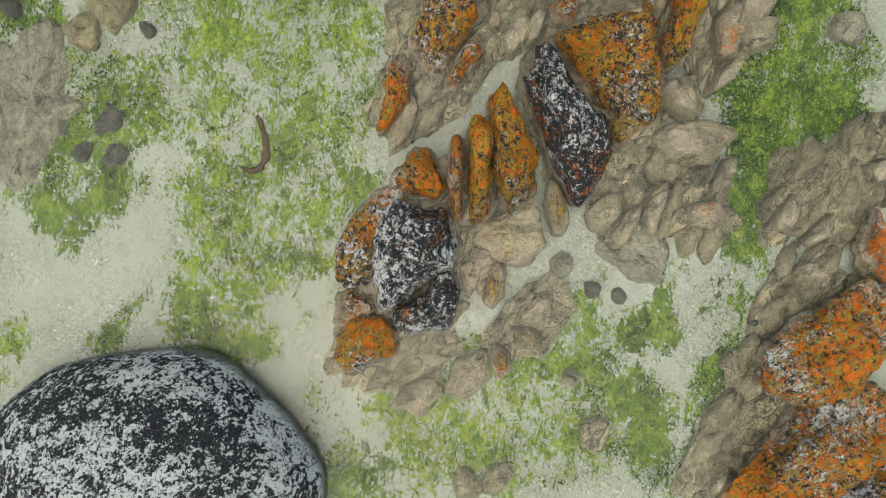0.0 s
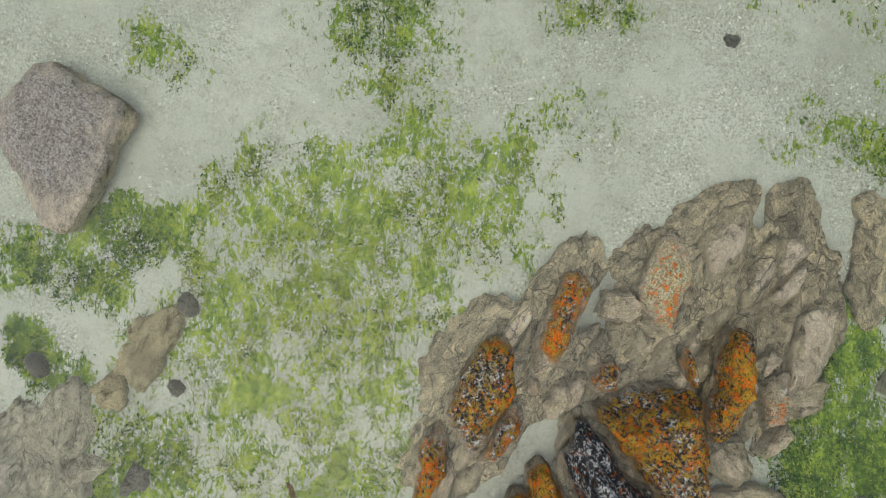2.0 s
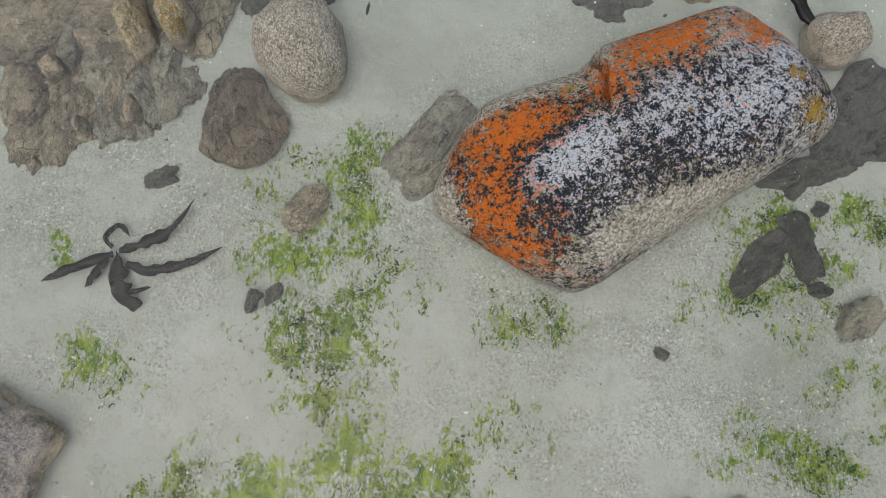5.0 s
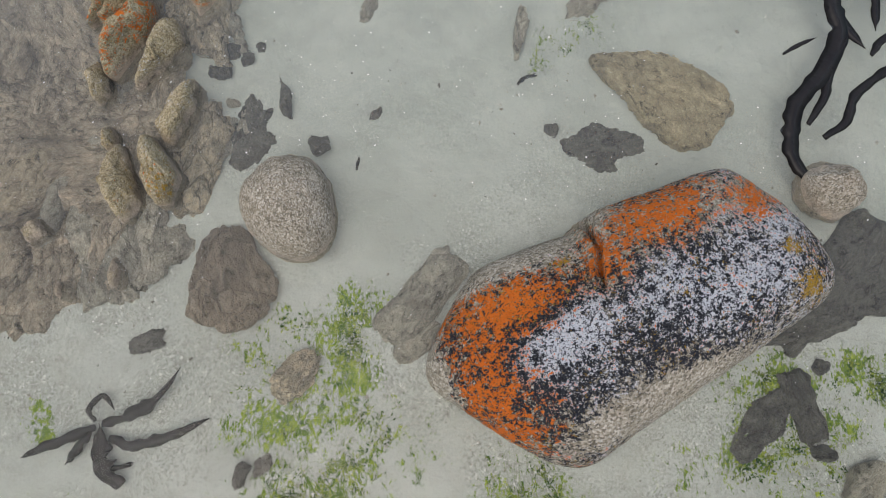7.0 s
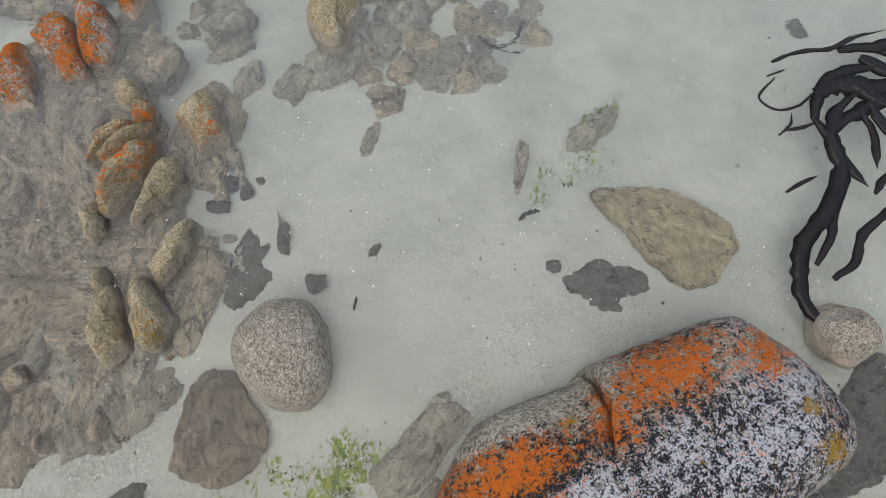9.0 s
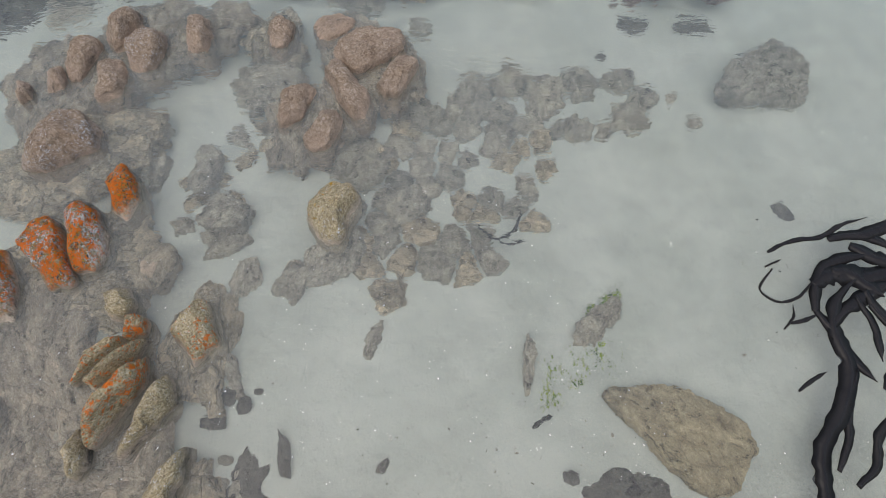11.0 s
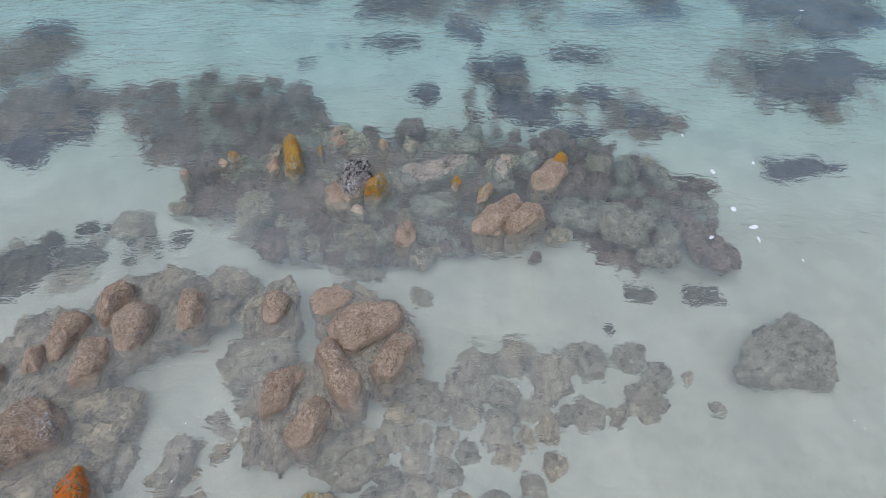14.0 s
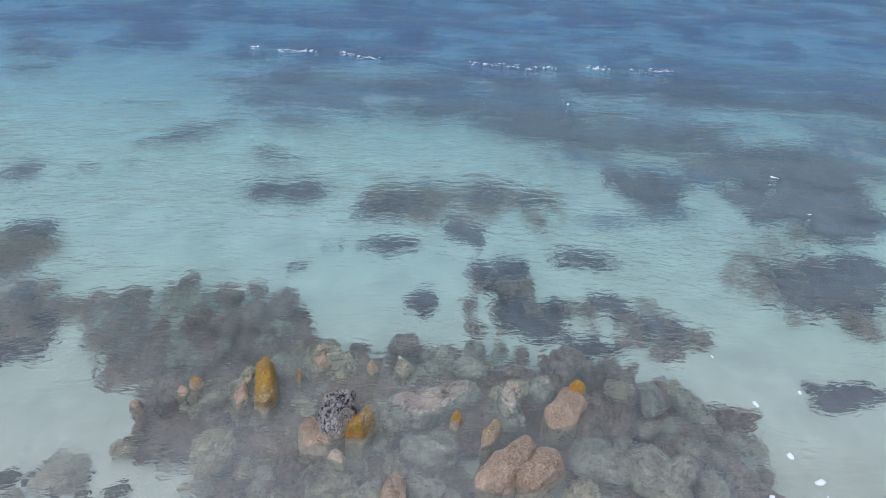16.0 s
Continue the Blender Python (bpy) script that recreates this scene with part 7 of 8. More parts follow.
def fitted_stones(name, spots, fixed, space, joint, missing, heights, mats, label, group, seed, strike=0.0, stretch=1.0, of=None):
    """Stones that fit together, each bounded by half-way lines to its neighbours: paving with sand in the joints, or cracked bedrock.
    strike, stretch: the direction in which they are longer, and how much. heights: of their tops over the bed, or over 0 for an outcrop's blocks."""
    rng = random.Random(seed)
    c, s_ = math.cos(radians(strike)), math.sin(radians(strike))
    flat = lambda x, y: ((x * c + y * s_) / stretch, y * c - x * s_)
    seeds = [flat(*p) for p in fixed]

    def inside(u, v, grow):
        px, py = u * stretch * c - v * s_, u * stretch * s_ + v * c
        return any((((px - x) * math.cos(radians(a)) + (py - y) * math.sin(radians(a))) / (w / 2 + grow)) ** 2
                   + (((py - y) * math.cos(radians(a)) - (px - x) * math.sin(radians(a))) / (h / 2 + grow)) ** 2 < 1 for x, y, w, h, a in spots)

    middles = [flat(x, y) for x, y, *_ in spots]
    reach = max(max(w, h) for _, _, w, h, _ in spots)
    for _ in range(9000):
        u, v = (rng.uniform(min(p[n] for p in middles) - reach, max(p[n] for p in middles) + reach) for n in (0, 1))
        gap = space * (0.6 + 0.9 * rng.random() ** 1.5)
        if inside(u, v, 0.3) and all(math.hypot(u - q, v - r) > gap for q, r in seeds):
            seeds.append((u, v))
    for u, v in seeds:
        if not inside(u, v, 0.0) or rng.random() < missing:
            continue
        near = sorted((math.hypot(q - u, r - v), q, r) for q, r in seeds if (q, r) != (u, v))[:8]
        cuts = []
        for away, q, r in near:
            n = ((q - u) / away / stretch, (r - v) / away)
            size = math.hypot(*n)
            cuts.append((round(math.degrees(math.atan2(n[1], n[0])), 1), max(0.03, min((away / 2) / size - joint * rng.uniform(0.2, 1.6), 1.1 * space * stretch))))
        px, py = u * stretch * c - v * s_, u * stretch * s_ + v * c
        bed = float(ground_height(np.array([[px, py, 0.0]]))[0])
        top = rng.uniform(*heights) + (0 if of else bed)
        hewn(name, px, py, top, strike, tuple(cuts), rng.choice(mats), "block" if of else "flat", label, group, deep=bed - 0.06, of=of, sharp=14, flare=0.03)


fitted_stones("stone", [(0.18, 9.68, 2.7, 1.7, 43)], [(0.49, 10.81), (-0.27, 10.21), (0.19, 9.87), (-0.27, 9.77), (0.46, 9.21), (0.34, 8.84), (0.93, 9.76), (-0.48, 9.33), (-0.08, 9.28)],
              0.29, 0.009, 0.10, (0.07, 0.14), ("sunk", "ledge", "cobbled"), "sunken grey-brown stone fitted among others on pale sand", "sunken stone pavement", 1)
hewn("stone", 0.48, 10.78, -0.21, 73, ((-160, 0.308), (-125, 0.269), (-76, 0.245), (-43, 0.256), (11, 0.342), (64, 0.25), (94, 0.232), (129, 0.294), (165, 0.314)), "sunk", "flat", "sunken grey-brown stone fitted among others on pale sand", deep=-0.46, group="sunken stone pavement")
hewn("stone", 0.90, 11.02, -0.21, 52, ((-149, 0.238), (-118, 0.255), (-86, 0.197), (-45, 0.216), (8, 0.252), (45, 0.277), (82, 0.191), (114, 0.225), (146, 0.254), (178, 0.258)), "sunk", "flat", "sunken grey-brown stone fitted among others on pale sand", deep=-0.46, group="sunken stone pavement")
hewn("stone", 1.27, 10.84, -0.19, 74, ((-176, 0.329), (-144, 0.326), (-113, 0.227), (-83, 0.195), (-46, 0.277), (-8, 0.344), (29, 0.324), (66, 0.237), (98, 0.193), (141, 0.308)), "sunk", "flat", "sunken grey-brown stone fitted among others on pale sand", deep=-0.46, group="sunken stone pavement")
hewn("stone", 1.68, 11.01, -0.22, 71, ((-151, 0.202), (-93, 0.185), (-44, 0.2), (-12, 0.246), (19, 0.219), (67, 0.22), (115, 0.182), (162, 0.28)), "cobbled", "flat", "sunken grey-brown stone fitted among others on pale sand", deep=-0.46, group="sunken stone pavement")
hewn("stone", 2.05, 11.02, -0.17, 16, ((-153, 0.171), (-122, 0.178), (-90, 0.134), (-51, 0.193), (-11, 0.165), (33, 0.207), (77, 0.132), (114, 0.185), (152, 0.164)), "cobbled", "flat", "sunken grey-brown stone fitted among others on pale sand", deep=-0.46, group="sunken stone pavement")
hewn("stone", 2.29, 10.80, -0.20, 46, ((-149, 0.196), (-110, 0.152), (-49, 0.167), (-7, 0.24), (34, 0.193), (67, 0.196), (100, 0.137), (155, 0.231)), "cobbled", "flat", "sunken grey-brown stone fitted among others on pale sand", deep=-0.46, group="sunken stone pavement")
hewn("stone", 1.57, 10.40, -0.21, 67, ((-150, 0.178), (-88, 0.157), (-49, 0.164), (-8, 0.234), (33, 0.19), (90, 0.147), (150, 0.223)), "sunk", "flat", "sunken grey-brown stone fitted among others on pale sand", deep=-0.46, group="sunken stone pavement")
hewn("stone", 1.84, 10.39, -0.19, 66, ((-171, 0.152), (-135, 0.153), (-100, 0.097), (-44, 0.123), (10, 0.194), (64, 0.105), (112, 0.106), (150, 0.165)), "sunk", "flat", "sunken grey-brown stone fitted among others on pale sand", deep=-0.46, group="sunken stone pavement")
hewn("stone", 2.16, 10.52, -0.19, 41, ((-154, 0.187), (-113, 0.241), (-72, 0.175), (-16, 0.193), (22, 0.238), (61, 0.179), (107, 0.191), (156, 0.216)), "sunk", "flat", "sunken grey-brown stone fitted among others on pale sand", deep=-0.46, group="sunken stone pavement")
hewn("stone", 1.32, 10.38, -0.17, 47, ((-143, 0.097), (-108, 0.103), (-74, 0.072), (-34, 0.121), (6, 0.114), (48, 0.121), (89, 0.067), (125, 0.112), (161, 0.115)), "cobbled", "flat", "sunken grey-brown stone fitted among others on pale sand", deep=-0.46, group="sunken stone pavement")
hewn("stone", 0.68, 10.24, -0.18, 57, ((-140, 0.158), (-107, 0.177), (-74, 0.139), (-35, 0.2), (3, 0.175), (39, 0.195), (74, 0.141), (135, 0.157), (178, 0.215)), "sunk", "flat", "sunken grey-brown stone fitted among others on pale sand", deep=-0.46, group="sunken stone pavement")
hewn("stone", -0.07, 10.56, -0.20, 31, ((-162, 0.221), (-107, 0.195), (-75, 0.235), (-43, 0.204), (-9, 0.255), (26, 0.214), (58, 0.239), (90, 0.192), (143, 0.215)), "cobbled", "flat", "sunken grey-brown stone fitted among others on pale sand", deep=-0.46, group="sunken stone pavement")
fitted_stones("stone", [(-1.85, 9.85, 1.7, 0.8, 72)], [], 0.30, 0.04, 0.35, (0.06, 0.14), ("sunk", "ledge"), "sunken grey-brown stone fitted among others on pale sand", "sunken stone pavement", 3)
fitted_stones("ledge_block", [(-0.12, -0.22, 1.95, 0.80, 59), (1.01, 0.98, 1.1, 1.3, 42), (-0.09, 1.39, 1.5, 0.85, 58), (1.07, 1.71, 1.2, 0.8, 34), (2.02, 2.04, 1.5, 0.8, 79), (1.63, 0.23, 1.2, 0.75, 21)],
              [], 0.15, 0.014, 0.08, (0.09, 0.25), ("ledge", "tan", "tan"), "", "", 31, strike=62, stretch=2.2, of=shore_outcrop)
fitted_stones("ledge_block", [(2.58, -1.08, 1.9, 0.9, 62), (2.87, 0.30, 1.3, 0.8, 56)], [], 0.15, 0.014, 0.08, (0.09, 0.25), ("ledge", "tan", "tan"), "", "", 32, strike=62, stretch=2.2, of=orange_outcrop)
fitted_stones("ledge_block", [(-2.75, 6.75, 2.7, 1.35, 84), (-3.3, 8.0, 1.6, 1.2, 70)], [], 0.24, 0.008, 0.08, (0.02, 0.15), ("redledge", "redledge", "sunk"), "", "", 33, strike=80, stretch=2.2, of=stony_point)


def join_far_stones():
    verts, faces, base = [], [], 0
    for mesh, m in FAR_STONES:
        co = np.empty(len(mesh.vertices) * 3, np.float32)
        mesh.vertices.foreach_get("co", co)
        a = np.array(m)
        verts.append(co.reshape(-1, 3) @ a[:3, :3].T + a[:3, 3])
        idx = np.empty(len(mesh.polygons) * 3, np.int32)
        mesh.polygons.foreach_get("vertices", idx)
        faces.append(idx.reshape(-1, 3) + base)
        base += len(mesh.vertices)
    mesh = bpy.data.meshes.new("weedy_stones")
    mesh.from_pydata(np.concatenate(verts).tolist(), [], np.concatenate(faces).tolist())
    mesh.polygons.foreach_set("use_smooth", [True] * len(mesh.polygons))
    mesh.materials.append(M["reef"])
    tagged(new("weedy_stones", mesh), "dark weed-covered stones strewn over the far bed", "stones", kind="stuff")


join_far_stones()


def build_gravel():
    """Shell grit and small pebbles on the bed, far too many to count."""
    rng = np.random.default_rng(8)
    n = 40000
    p = np.c_[rng.uniform(-4.4, 4.4, n), rng.uniform(-2.0, 9.5, n), np.zeros(n)]
    q = np.c_[p[:, :2], np.zeros(n)]
    p = p[(fractal(q * 1.1, 431, 3) + 0.35 * rng.normal(size=n)) > 0.15 + np.clip((p[:, 1] - 4.5) / 3, 0, 1) * 0.25]
    n = len(p)
    p[:, 2] = ground_height(p)
    size = 0.002 + 0.0045 * rng.random(n) ** 3 + 0.012 * (rng.random(n) > 0.985)
    shape = np.array([(1, 0, 0), (0, 1, 0), (-1, 0, 0), (0, -1, 0), (0.15, 0.1, 0.8), (0, 0, -0.6)])
    turn = rng.uniform(0, 6.28, n)
    c, s_ = np.cos(turn)[:, None], np.sin(turn)[:, None]
    sx, sy = shape[None, :, 0] * rng.uniform(0.7, 1.6, (n, 1)), shape[None, :, 1] * rng.uniform(0.7, 1.1, (n, 1))
    v = np.stack([c * sx - s_ * sy, s_ * sx + c * sy, np.repeat(shape[None, :, 2], n, 0)], -1) * size[:, None, None] + p[:, None]
    tri = np.array([(0, 1, 4), (1, 2, 4), (2, 3, 4), (3, 0, 4), (1, 0, 5), (2, 1, 5), (3, 2, 5), (0, 3, 5)])
    faces = (np.arange(n)[:, None, None] * 6 + tri[None]).reshape(-1, 3)
    k = Nodes("shell_grit")
    chance = k.node("ShaderNodeNewGeometry").outputs["Random Per Island"]
    color = k.ramp(chance, (0.0, (0.06, 0.055, 0.05)), (0.25, (0.30, 0.27, 0.23)), (0.55, (0.50, 0.48, 0.44)), (0.9, (0.82, 0.81, 0.78)))
    mesh = bpy.data.meshes.new("shell_grit")
    mesh.from_pydata(v.reshape(-1, 3).tolist(), [], faces.tolist())
    mesh.materials.append(k.surface(color, 0.7))
    tagged(new("shell_grit", mesh), "scattered white and dark shell grit on sand", "gravel", kind="stuff")


build_gravel()


def build_specks():
    """Tiny flecks of foam and weed afloat off the boulder; some white ones stand for glints."""
    rng = np.random.default_rng(31)
    n = 4500
    p = np.c_[rng.uniform(-3.5, 4.5, n), rng.uniform(5.0, 11.5, n), np.full(n, WATER + 0.002)]
    p = p[fractal(p * (0.9, 0.9, 0), 441, 3) + 0.25 * rng.normal(size=n) > 0.30]
    n = len(p)
    ring = np.linspace(0, 2 * math.pi, 7)[:6]
    size = 0.003 + 0.006 * rng.random(n) ** 2.5
    shape = rng.uniform(0.5, 1.3, (n, 6))
    turn, flat = rng.uniform(0, 6.28, n), rng.uniform(0.4, 1.0, n)
    u, v = np.cos(ring)[None] * shape * size[:, None], np.sin(ring)[None] * shape * (size * flat)[:, None]
    c, s_ = np.cos(turn)[:, None], np.sin(turn)[:, None]
    edge = np.stack([c * u - s_ * v, s_ * u + c * v, np.zeros((n, 6))], -1) + p[:, None]
    verts = np.concatenate([edge, p[:, None] + (0, 0, 0.003)], 1).reshape(-1, 3)
    fan = np.array([(m, (m + 1) % 6, 6) for m in range(6)])
    faces = (np.arange(n)[:, None, None] * 7 + fan[None]).reshape(-1, 3)
    k = Nodes("floating_specks")
    chance = k.node("ShaderNodeNewGeometry").outputs["Random Per Island"]
    color = k.ramp(chance, (0.0, (0.05, 0.05, 0.04)), (0.2, (0.16, 0.16, 0.12)), (0.3, (0.75, 0.76, 0.74)), (1.0, (0.88, 0.88, 0.87)))
    mesh = bpy.data.meshes.new("foam_specks")
    mesh.from_pydata(verts.tolist(), [], faces.tolist())
    mesh.materials.append(k.surface(color, 0.6))
    tagged(new("foam_specks", mesh), "tiny flecks of foam, weed and modelled glint on clear water", "foam", kind="stuff")


build_specks()


# ---- the big lichened boulder: two lobes and the cleft between them ----
def lichen_boulder(x, y, turn, top, cuts):
    d, faces = ball(7)
    angle = np.arctan2(d[:, 1], d[:, 0])
    s = np.hypot(d[:, 0], d[:, 1])
    n = 2.5
    f = (s**n + np.abs(d[:, 2]) ** n) ** (-1 / n)
    reach = plan_reach(angle, cuts, 20)
    p = np.c_[np.cos(angle) * s * f * reach, np.sin(angle) * s * f * reach, d[:, 2] * f * (top + 0.25) / 2]
    # the further lobe stands higher; the cleft runs in from the far side and fades out
    line = p[:, 0] + 0.10 - 0.40 * (p[:, 1] - 0.5) + 0.05 * fractal(p * 3.5, 61, 3)
    near = np.clip((p[:, 1] - 0.02) / 0.34, 0, 1)
    up = np.clip(d[:, 2] * 3 + 1, 0, 1)
    p *= (1 - (0.22 * np.exp(-((line / 0.022) ** 2)) + 0.06 * np.exp(-((line / 0.10) ** 2))) * near * up)[:, None]
    step = np.clip(-line * 9, 0, 1) * np.clip((p[:, 1] + 0.1) / 0.5, 0, 1)
    p[:, 1] -= 0.09 * step
    p[:, 2] -= 0.10 * step * (p[:, 2] > 0) * np.clip(1.3 + line, 0.2, 1)
    p[:, 2] *= np.where(p[:, 2] > 0, 1 - 0.14 * np.clip(-p[:, 0] / 1.5, 0, 1) ** 2, 1)
    p *= (1 + 0.030 * fractal(p * 1.3 + 7, 62, 4) + 0.006 * fractal(p * 7.0, 63, 3))[:, None]
    mesh = bpy.data.meshes.new("boulder")
    mesh.from_pydata(p.tolist(), [], faces)
    mesh.polygons.foreach_set("use_smooth", [True] * len(faces))
    mesh.materials.append(M["boulder"])
    ob = new("boulder", mesh)
    ob.matrix_world = pose(x, y, (top - 0.25) / 2, 0, 0, turn)
    tagged(ob, "big cracked granite boulder with orange, black and white lichen", "rock", "lichen boulder group")


lichen_boulder(1.40, 5.56, 24.1, 0.82, ((-154, 1.27), (-131, 1.145), (-81, 0.735), (-36, 1.50), (9, 1.49), (37, 1.31), (86, 0.735), (125, 1.136), (166, 1.468)))


# ---- kelp ----
def kelp_material():
    k = Nodes("dark_kelp")
    at = k.place()
    color = k.mix(k.noise(at, 7, 5), (0.009, 0.008, 0.008), (0.034, 0.030, 0.027))
    return k.surface(color, 0.32, k.bump(k.noise(at, 18, 5), 0.4, 0.02), Specular_IOR_Level=0.2)


KELP = kelp_material()
BROWN_KELP = leaf_material("brown_kelp", (0.06, 0.035, 0.012), (0.15, 0.09, 0.03))


def ribbon(name, points, width, parent, material, seed, frill=0.55, thick=0.006, ruffle=0.18):
    """A strap-like frond along a smooth line through points, with ruffled edges and some thickness."""
    rng = np.random.default_rng(seed)
    pts = np.array(points, float)
    n = 12 * (len(pts) - 1)
    t = np.linspace(0, len(pts) - 1, n + 1)
    pad = np.vstack([2 * pts[0] - pts[1], pts, 2 * pts[-1] - pts[-2]])
    i = np.minimum(t.astype(int), len(pts) - 2)
    f = (t - i)[:, None]
    a, b, c, e = pad[i], pad[i + 1], pad[i + 2], pad[i + 3]
    line = 0.5 * (2 * b + (c - a) * f + (2 * a - 5 * b + 4 * c - e) * f**2 + (3 * b - a - 3 * c + e) * f**3)
    along = np.gradient(line, axis=0)
    side = np.c_[-along[:, 1], along[:, 0], np.zeros(n + 1)]
    side /= np.maximum(np.linalg.norm(side, axis=1), 1e-6)[:, None]
    s = np.linspace(0, 1, n + 1)
    body = width * (0.35 + 0.65 * np.sin(math.pi * np.clip(s * 0.9 + 0.08, 0, 1)) ** 0.8) * np.where(s > 0.85, np.clip((1.02 - s) / 0.17, 0.08, 1), 1)
    w1 = body * (1 + frill * grain3(np.c_[s * n * 0.35, s * 0, s * 0] + rng.uniform(0, 50), seed)) / 2
    w2 = body * (1 + frill * grain3(np.c_[s * n * 0.35, s * 0, s * 0] + rng.uniform(0, 50), seed + 1)) / 2
    wave = ruffle * width * grain3(np.c_[s * n * 0.3, s * 0, s * 0], seed + 2)
    up = np.array([0, 0, 1.0])
    rows = [line + side * w1[:, None] + up * wave[:, None], line + up * thick, line - side * w2[:, None] - up * wave[:, None], line - up * thick]
    verts = np.stack(rows, 1).reshape(-1, 3)
    faces = [[4 * j + m, 4 * j + (m + 1) % 4, 4 * j + 4 + (m + 1) % 4, 4 * j + 4 + m] for j in range(n) for m in range(4)]
    faces += [[3, 2, 1, 0], [4 * n, 4 * n + 1, 4 * n + 2, 4 * n + 3]]
    mesh = bpy.data.meshes.new(name)
    mesh.from_pydata(verts.tolist(), [], faces)
    mesh.polygons.foreach_set("use_smooth", [True] * len(faces))
    mesh.materials.append(material)
    ob = new(name, mesh)
    under(ob, parent)
    return ob


def kelp_plant(name, label, x, y, z):
    ob = new(name)
    ob.matrix_basis = pose(x, y, z)
    return tagged(ob, label, "kelp")


branched = kelp_plant("kelp", "dark branched kelp lying on the pale sandy bed", -2.19, 4.32, 0.00)
ribbon("stipe", [(-2.19, 4.32, 0.06), (-2.33, 4.47, 0.08), (-2.40, 4.75, 0.04)], 0.134, branched, KELP, 73)
ribbon("blade", [(-2.41, 4.72, 0.06), (-2.66, 4.63, 0.08), (-2.94, 4.51, 0.04)], 0.082, branched, KELP, 76)
ribbon("blade", [(-2.45, 4.69, 0.06), (-2.52, 4.59, 0.08), (-2.61, 4.47, 0.04)], 0.068, branched, KELP, 79)
ribbon("blade", [(-2.37, 4.75, 0.06), (-2.17, 4.81, 0.08), (-2.01, 4.92, 0.04), (-1.83, 5.16, 0.06)], 0.082, branched, KELP, 82)
ribbon("blade", [(-2.31, 4.65, 0.06), (-2.11, 4.60, 0.08), (-1.88, 4.66, 0.04), (-1.59, 4.79, 0.06)], 0.081, branched, KELP, 85)
ribbon("blade", [(-2.42, 4.77, 0.06), (-2.47, 4.86, 0.08), (-2.39, 4.95, 0.04), (-2.29, 4.85, 0.06)], 0.041, branched, KELP, 88)
ribbon("blade", [(-2.28, 4.43, 0.06), (-2.10, 4.48, 0.08)], 0.040, branched, KELP, 91)
bull = kelp_plant("kelp", "large dark bull kelp with trailing straps in clear water", 2.94, 6.58, -0.03)
STRAPS = [
    ("stipe", [(2.94, 6.58, 0.17), (2.84, 6.76, 0.15), (2.85, 6.99, 0.13), (2.94, 7.24, 0.17), (3.17, 7.49, 0.15), (3.34, 7.80, 0.13), (3.31, 8.09, 0.17), (3.43, 8.39, 0.15), (3.80, 8.67, 0.13)], 0.2),
    ("blade", [(2.99, 7.03, 0.15), (3.15, 7.26, 0.13), (3.23, 7.48, 0.11), (3.41, 7.80, 0.15)], 0.1),
    ("blade", [(3.10, 6.92, 0.17), (3.30, 7.06, 0.15), (3.40, 7.28, 0.13), (3.66, 7.48, 0.17), (3.95, 7.64, 0.15)], 0.1),
    ("blade", [(3.57, 7.62, 0.17), (3.70, 7.77, 0.15), (3.99, 7.92, 0.13)], 0.09),
    ("blade", [(2.94, 8.84, 0.17), (3.18, 8.94, 0.15), (3.48, 8.98, 0.13), (3.70, 9.09, 0.17), (3.99, 9.17, 0.15)], 0.06),
    ("blade", [(2.88, 8.70, 0.16), (3.05, 8.77, 0.14)], 0.03),
    ("blade", [(2.94, 8.68, 0.16), (2.78, 8.50, 0.14), (2.91, 8.38, 0.12), (3.10, 8.42, 0.16), (3.27, 8.55, 0.14), (3.47, 8.62, 0.12)], 0.035),
    ("blade", [(2.89, 8.14, 0.15), (3.00, 8.24, 0.13), (3.03, 8.35, 0.11)], 0.035),
    ("blade", [(2.86, 7.63, 0.16), (2.99, 7.71, 0.14), (3.15, 7.78, 0.12)], 0.045),
]
STRAPS += [
    ("blade", [(3.26, 8.53, 0.17), (3.47, 8.62, 0.15), (3.77, 8.59, 0.13), (4.18, 8.70, 0.17)], 0.24),
    ("blade", [(3.56, 8.97, 0.17), (3.89, 9.00, 0.15), (4.24, 9.09, 0.13), (4.53, 8.97, 0.17)], 0.16),
    ("blade", [(3.70, 8.33, 0.17), (3.84, 8.11, 0.15), (4.06, 7.97, 0.13)], 0.1),
    ("blade", [(3.31, 8.17, 0.16), (3.55, 8.34, 0.14), (3.91, 8.50, 0.12), (4.28, 8.50, 0.16)], 0.16),
    ("blade", [(3.20, 8.28, 0.17), (3.31, 8.56, 0.15), (3.50, 8.73, 0.13), (3.94, 8.81, 0.17)], 0.16),
    ("blade", [(3.21, 8.29, 0.17), (3.32, 8.08, 0.15), (3.40, 7.87, 0.13), (3.53, 7.68, 0.17)], 0.15),
    ("blade", [(2.96, 8.19, 0.16), (3.11, 8.22, 0.14), (3.22, 8.26, 0.12)], 0.05),
    ("blade", [(3.47, 8.65, 0.18), (3.65, 8.60, 0.16), (3.86, 8.40, 0.14)], 0.24),
    ("blade", [(3.71, 8.89, 0.18), (3.91, 8.76, 0.16), (4.18, 8.68, 0.14)], 0.2),
    ("blade", [(3.53, 8.95, 0.18), (3.80, 8.99, 0.16), (4.06, 8.89, 0.14), (4.28, 8.68, 0.18)], 0.12),
    ("blade", [(3.70, 8.46, 0.17), (3.79, 8.22, 0.15), (4.04, 8.13, 0.13)], 0.14),
    ("blade", [(3.61, 8.41, 0.17), (3.67, 8.14, 0.15), (3.64, 7.84, 0.13)], 0.1),
]
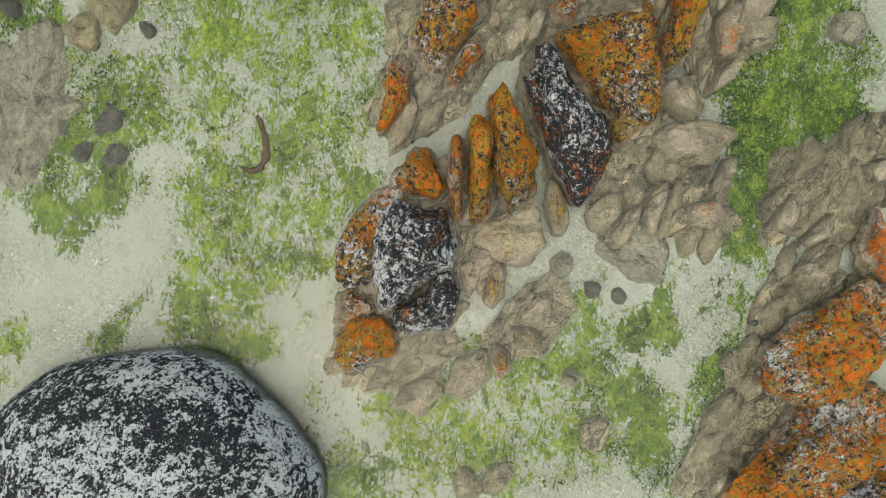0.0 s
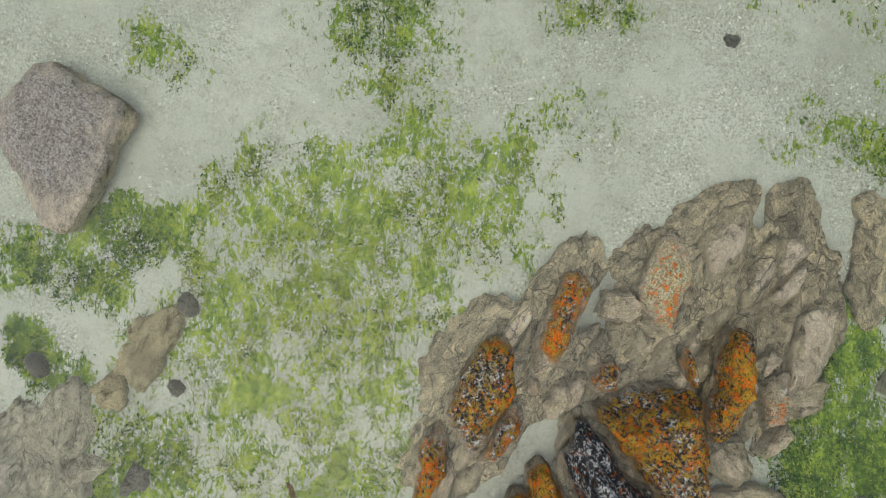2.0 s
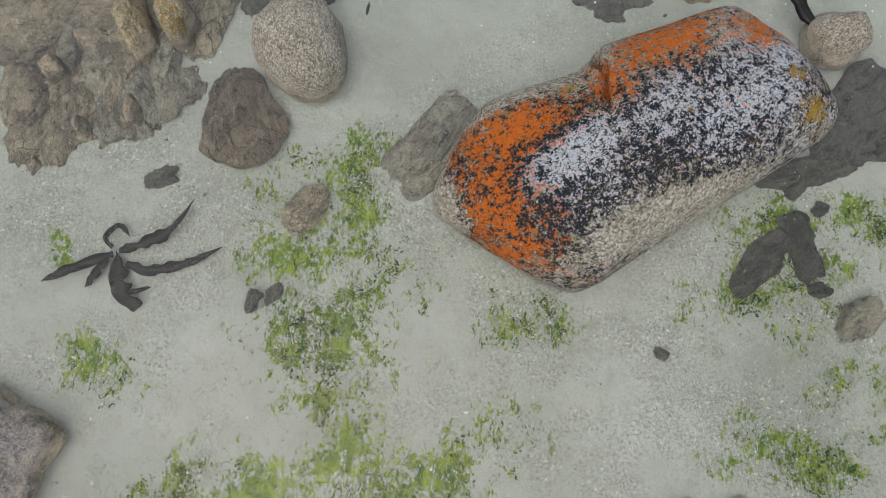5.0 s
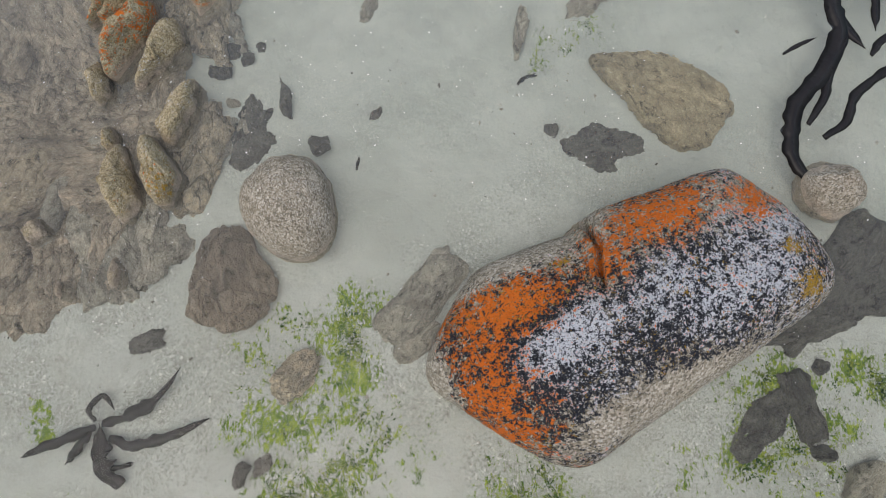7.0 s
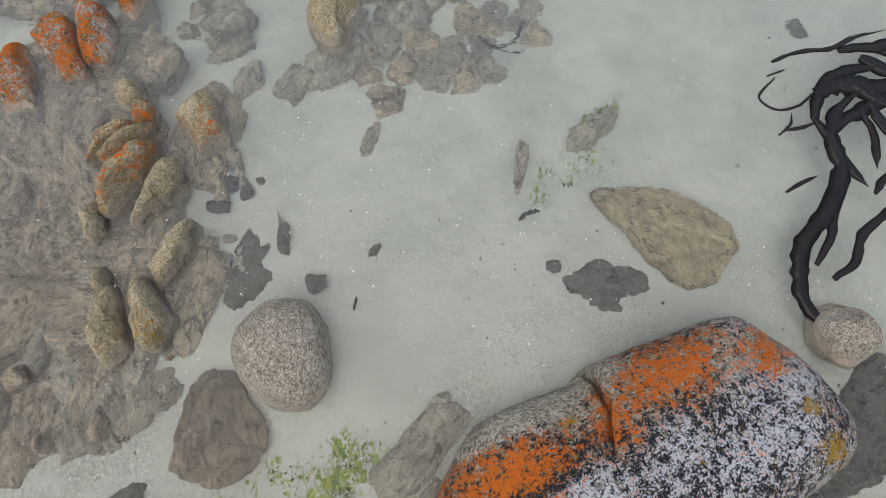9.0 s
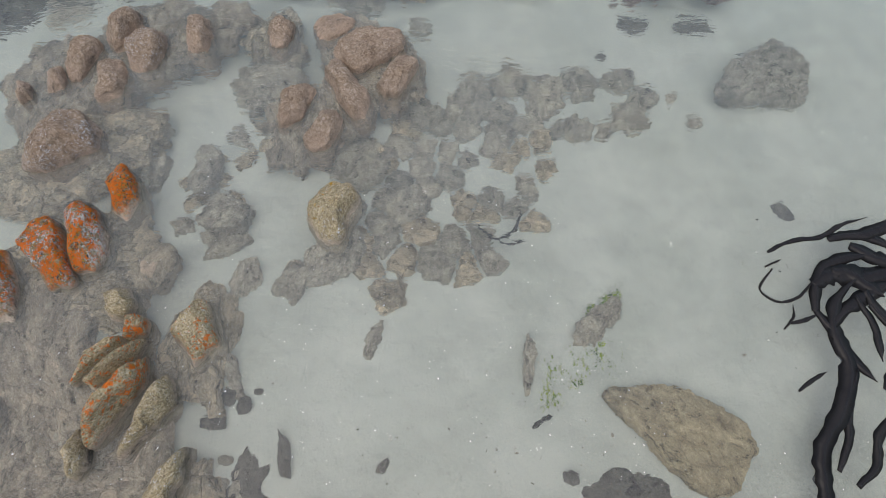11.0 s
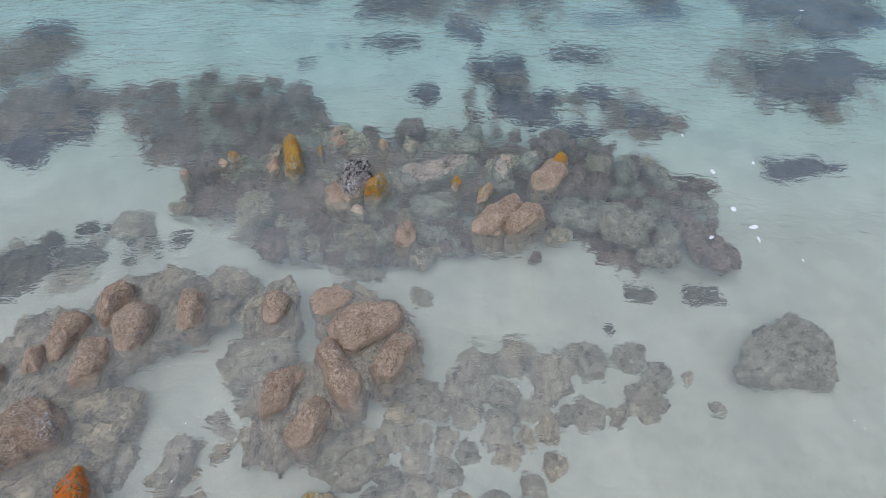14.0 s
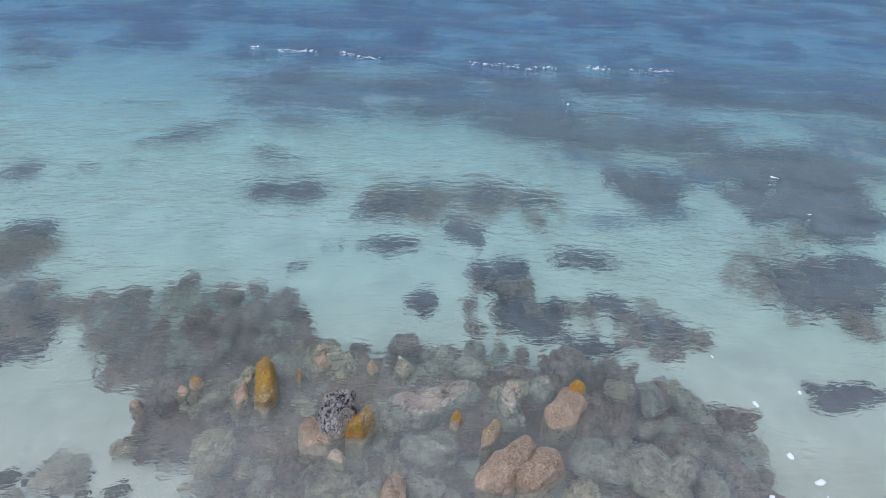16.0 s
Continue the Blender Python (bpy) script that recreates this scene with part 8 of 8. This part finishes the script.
for number, (strap, line, width) in enumerate(STRAPS):
    ribbon(strap, [(x, y, WATER + 0.006 + 0.1 * (z - 0.15)) for x, y, z in line], 0.78 * width, bull, KELP, 94 + 3 * number, frill=0.32, ruffle=0.05)
drift = kelp_plant("seaweed_frond", "single brown strap of drift seaweed on algae", -1.44, 0.78, 0.00)
ribbon("blade", [(-1.44, 0.78, 0.14), (-1.37, 0.64, 0.16), (-1.38, 0.45, 0.12), (-1.46, 0.37, 0.14), (-1.58, 0.41, 0.16)], 0.057, drift, BROWN_KELP, 166)
small = kelp_plant("kelp", "small dark kelp strap among sunken stones", 0.41, 9.18, -0.21)
ribbon("blade", [(0.43, 9.24, -0.07), (0.56, 9.11, -0.05), (0.75, 9.19, -0.09), (0.85, 9.38, -0.07)], 0.035, small, KELP, 169)
ribbon("blade", [(0.56, 9.13, -0.07), (0.68, 9.05, -0.05), (0.86, 9.09, -0.09)], 0.026, small, KELP, 172)
reef = kelp_plant("kelp", "dark kelp straps draped over the outer reef", 1.97, 12.68, -0.43)
ribbon("blade", [(2.09, 12.89, -0.28), (2.25, 12.76, -0.26), (2.50, 12.83, -0.30), (2.74, 12.69, -0.28)], 0.059, reef, KELP, 175)
ribbon("blade", [(2.35, 12.63, -0.27), (2.67, 12.99, -0.25), (2.93, 12.89, -0.29), (2.89, 12.64, -0.27)], 0.051, reef, KELP, 178)
ribbon("blade", [(2.20, 13.17, -0.29), (2.51, 13.39, -0.27), (2.85, 13.57, -0.31)], 0.048, reef, KELP, 181)
twig = kelp_plant("seaweed_frond", "small torn dark scrap of weed on pale sand", 0.72, 7.42, -0.09)
ribbon("blade", [(0.73, 7.44, 0.01), (0.81, 7.50, 0.03), (0.91, 7.53, -0.01)], 0.044, twig, KELP, 184)
twig = kelp_plant("seaweed_frond", "small torn dark scrap of weed on pale sand", -0.57, 6.68, -0.05)
ribbon("blade", [(-0.57, 6.69, 0.05), (-0.55, 6.80, 0.07)], 0.023, twig, KELP, 187)


# ---- foam, and glints shaped as white flecks ----
def foam_glint_material():
    k = Nodes("white_foam_glint")
    at = k.place()
    return k.surface(k.mix(k.noise(at, 30, 5), (0.70, 0.72, 0.72), (0.86, 0.87, 0.87)), 0.6, k.bump(k.noise(at, 60, 5), 0.5, 0.01))


FOAM_GLINT = foam_glint_material()


def white_lump(bm, x, y, size, rng):
    m = Matrix.LocRotScale((x, y, WATER + 0.004), Euler((0, 0, rng.uniform(0, 6.28))), (size / 2, size / 2 * rng.uniform(0.35, 0.8), 0.004))
    made = bmesh.ops.create_icosphere(bm, subdivisions=2, radius=1.0, matrix=m)["verts"]
    for v in made:
        v.co.x += size * 0.22 * noise.noise(v.co * (3.0 / size))
        v.co.y += size * 0.22 * noise.noise(v.co * (3.0 / size) + Vector((9, 2, 4)))


# a bright reflection on the water, modelled as one flat white lump
def glint_fleck(x, y, size):
    bm, rng = bmesh.new(), random.Random(round(x * 100))
    white_lump(bm, x, y, size, rng)
    tagged(part("glint_fleck", bm, FOAM_GLINT), "small white fleck modelled for a bright glint on the water", "foam", "foam flecks")


def foam_line(a, b, c):
    """A broken line of foam along the curve through three places."""
    bm, rng = bmesh.new(), random.Random(4)
    for n in range(320):
        s = rng.random()
        x = (1 - s) * ((1 - s) * a[0] + s * b[0]) + s * ((1 - s) * b[0] + s * c[0])
        y = (1 - s) * ((1 - s) * a[1] + s * b[1]) + s * ((1 - s) * b[1] + s * c[1])
        if noise.noise((x * 0.8, y * 0.3, 2.0)) > -0.12:
            white_lump(bm, x, y + rng.gauss(0, 0.12) + 0.5 * noise.noise((x * 0.5, 3.0, 1.0)), rng.uniform(0.03, 0.13), rng)
    tagged(part("foam_line", bm, FOAM_GLINT), "thin broken line of white foam on blue water", "foam", kind="stuff")


glint_fleck(3.65, 12.83, 0.09)
glint_fleck(3.79, 12.54, 0.11)
glint_fleck(3.77, 12.34, 0.09)
glint_fleck(3.24, 12.37, 0.07)
glint_fleck(4.15, 12.04, 0.04)
glint_fleck(3.45, 14.23, 0.06)
glint_fleck(3.54, 23.43, 0.17)
glint_fleck(6.81, 19.40, 0.18)
glint_fleck(6.68, 17.91, 0.09)
glint_fleck(3.62, 13.50, 0.09)
glint_fleck(4.21, 13.68, 0.07)
foam_line((-5.5, 27.9), (-1.0, 26.6), (7.5, 26.9))
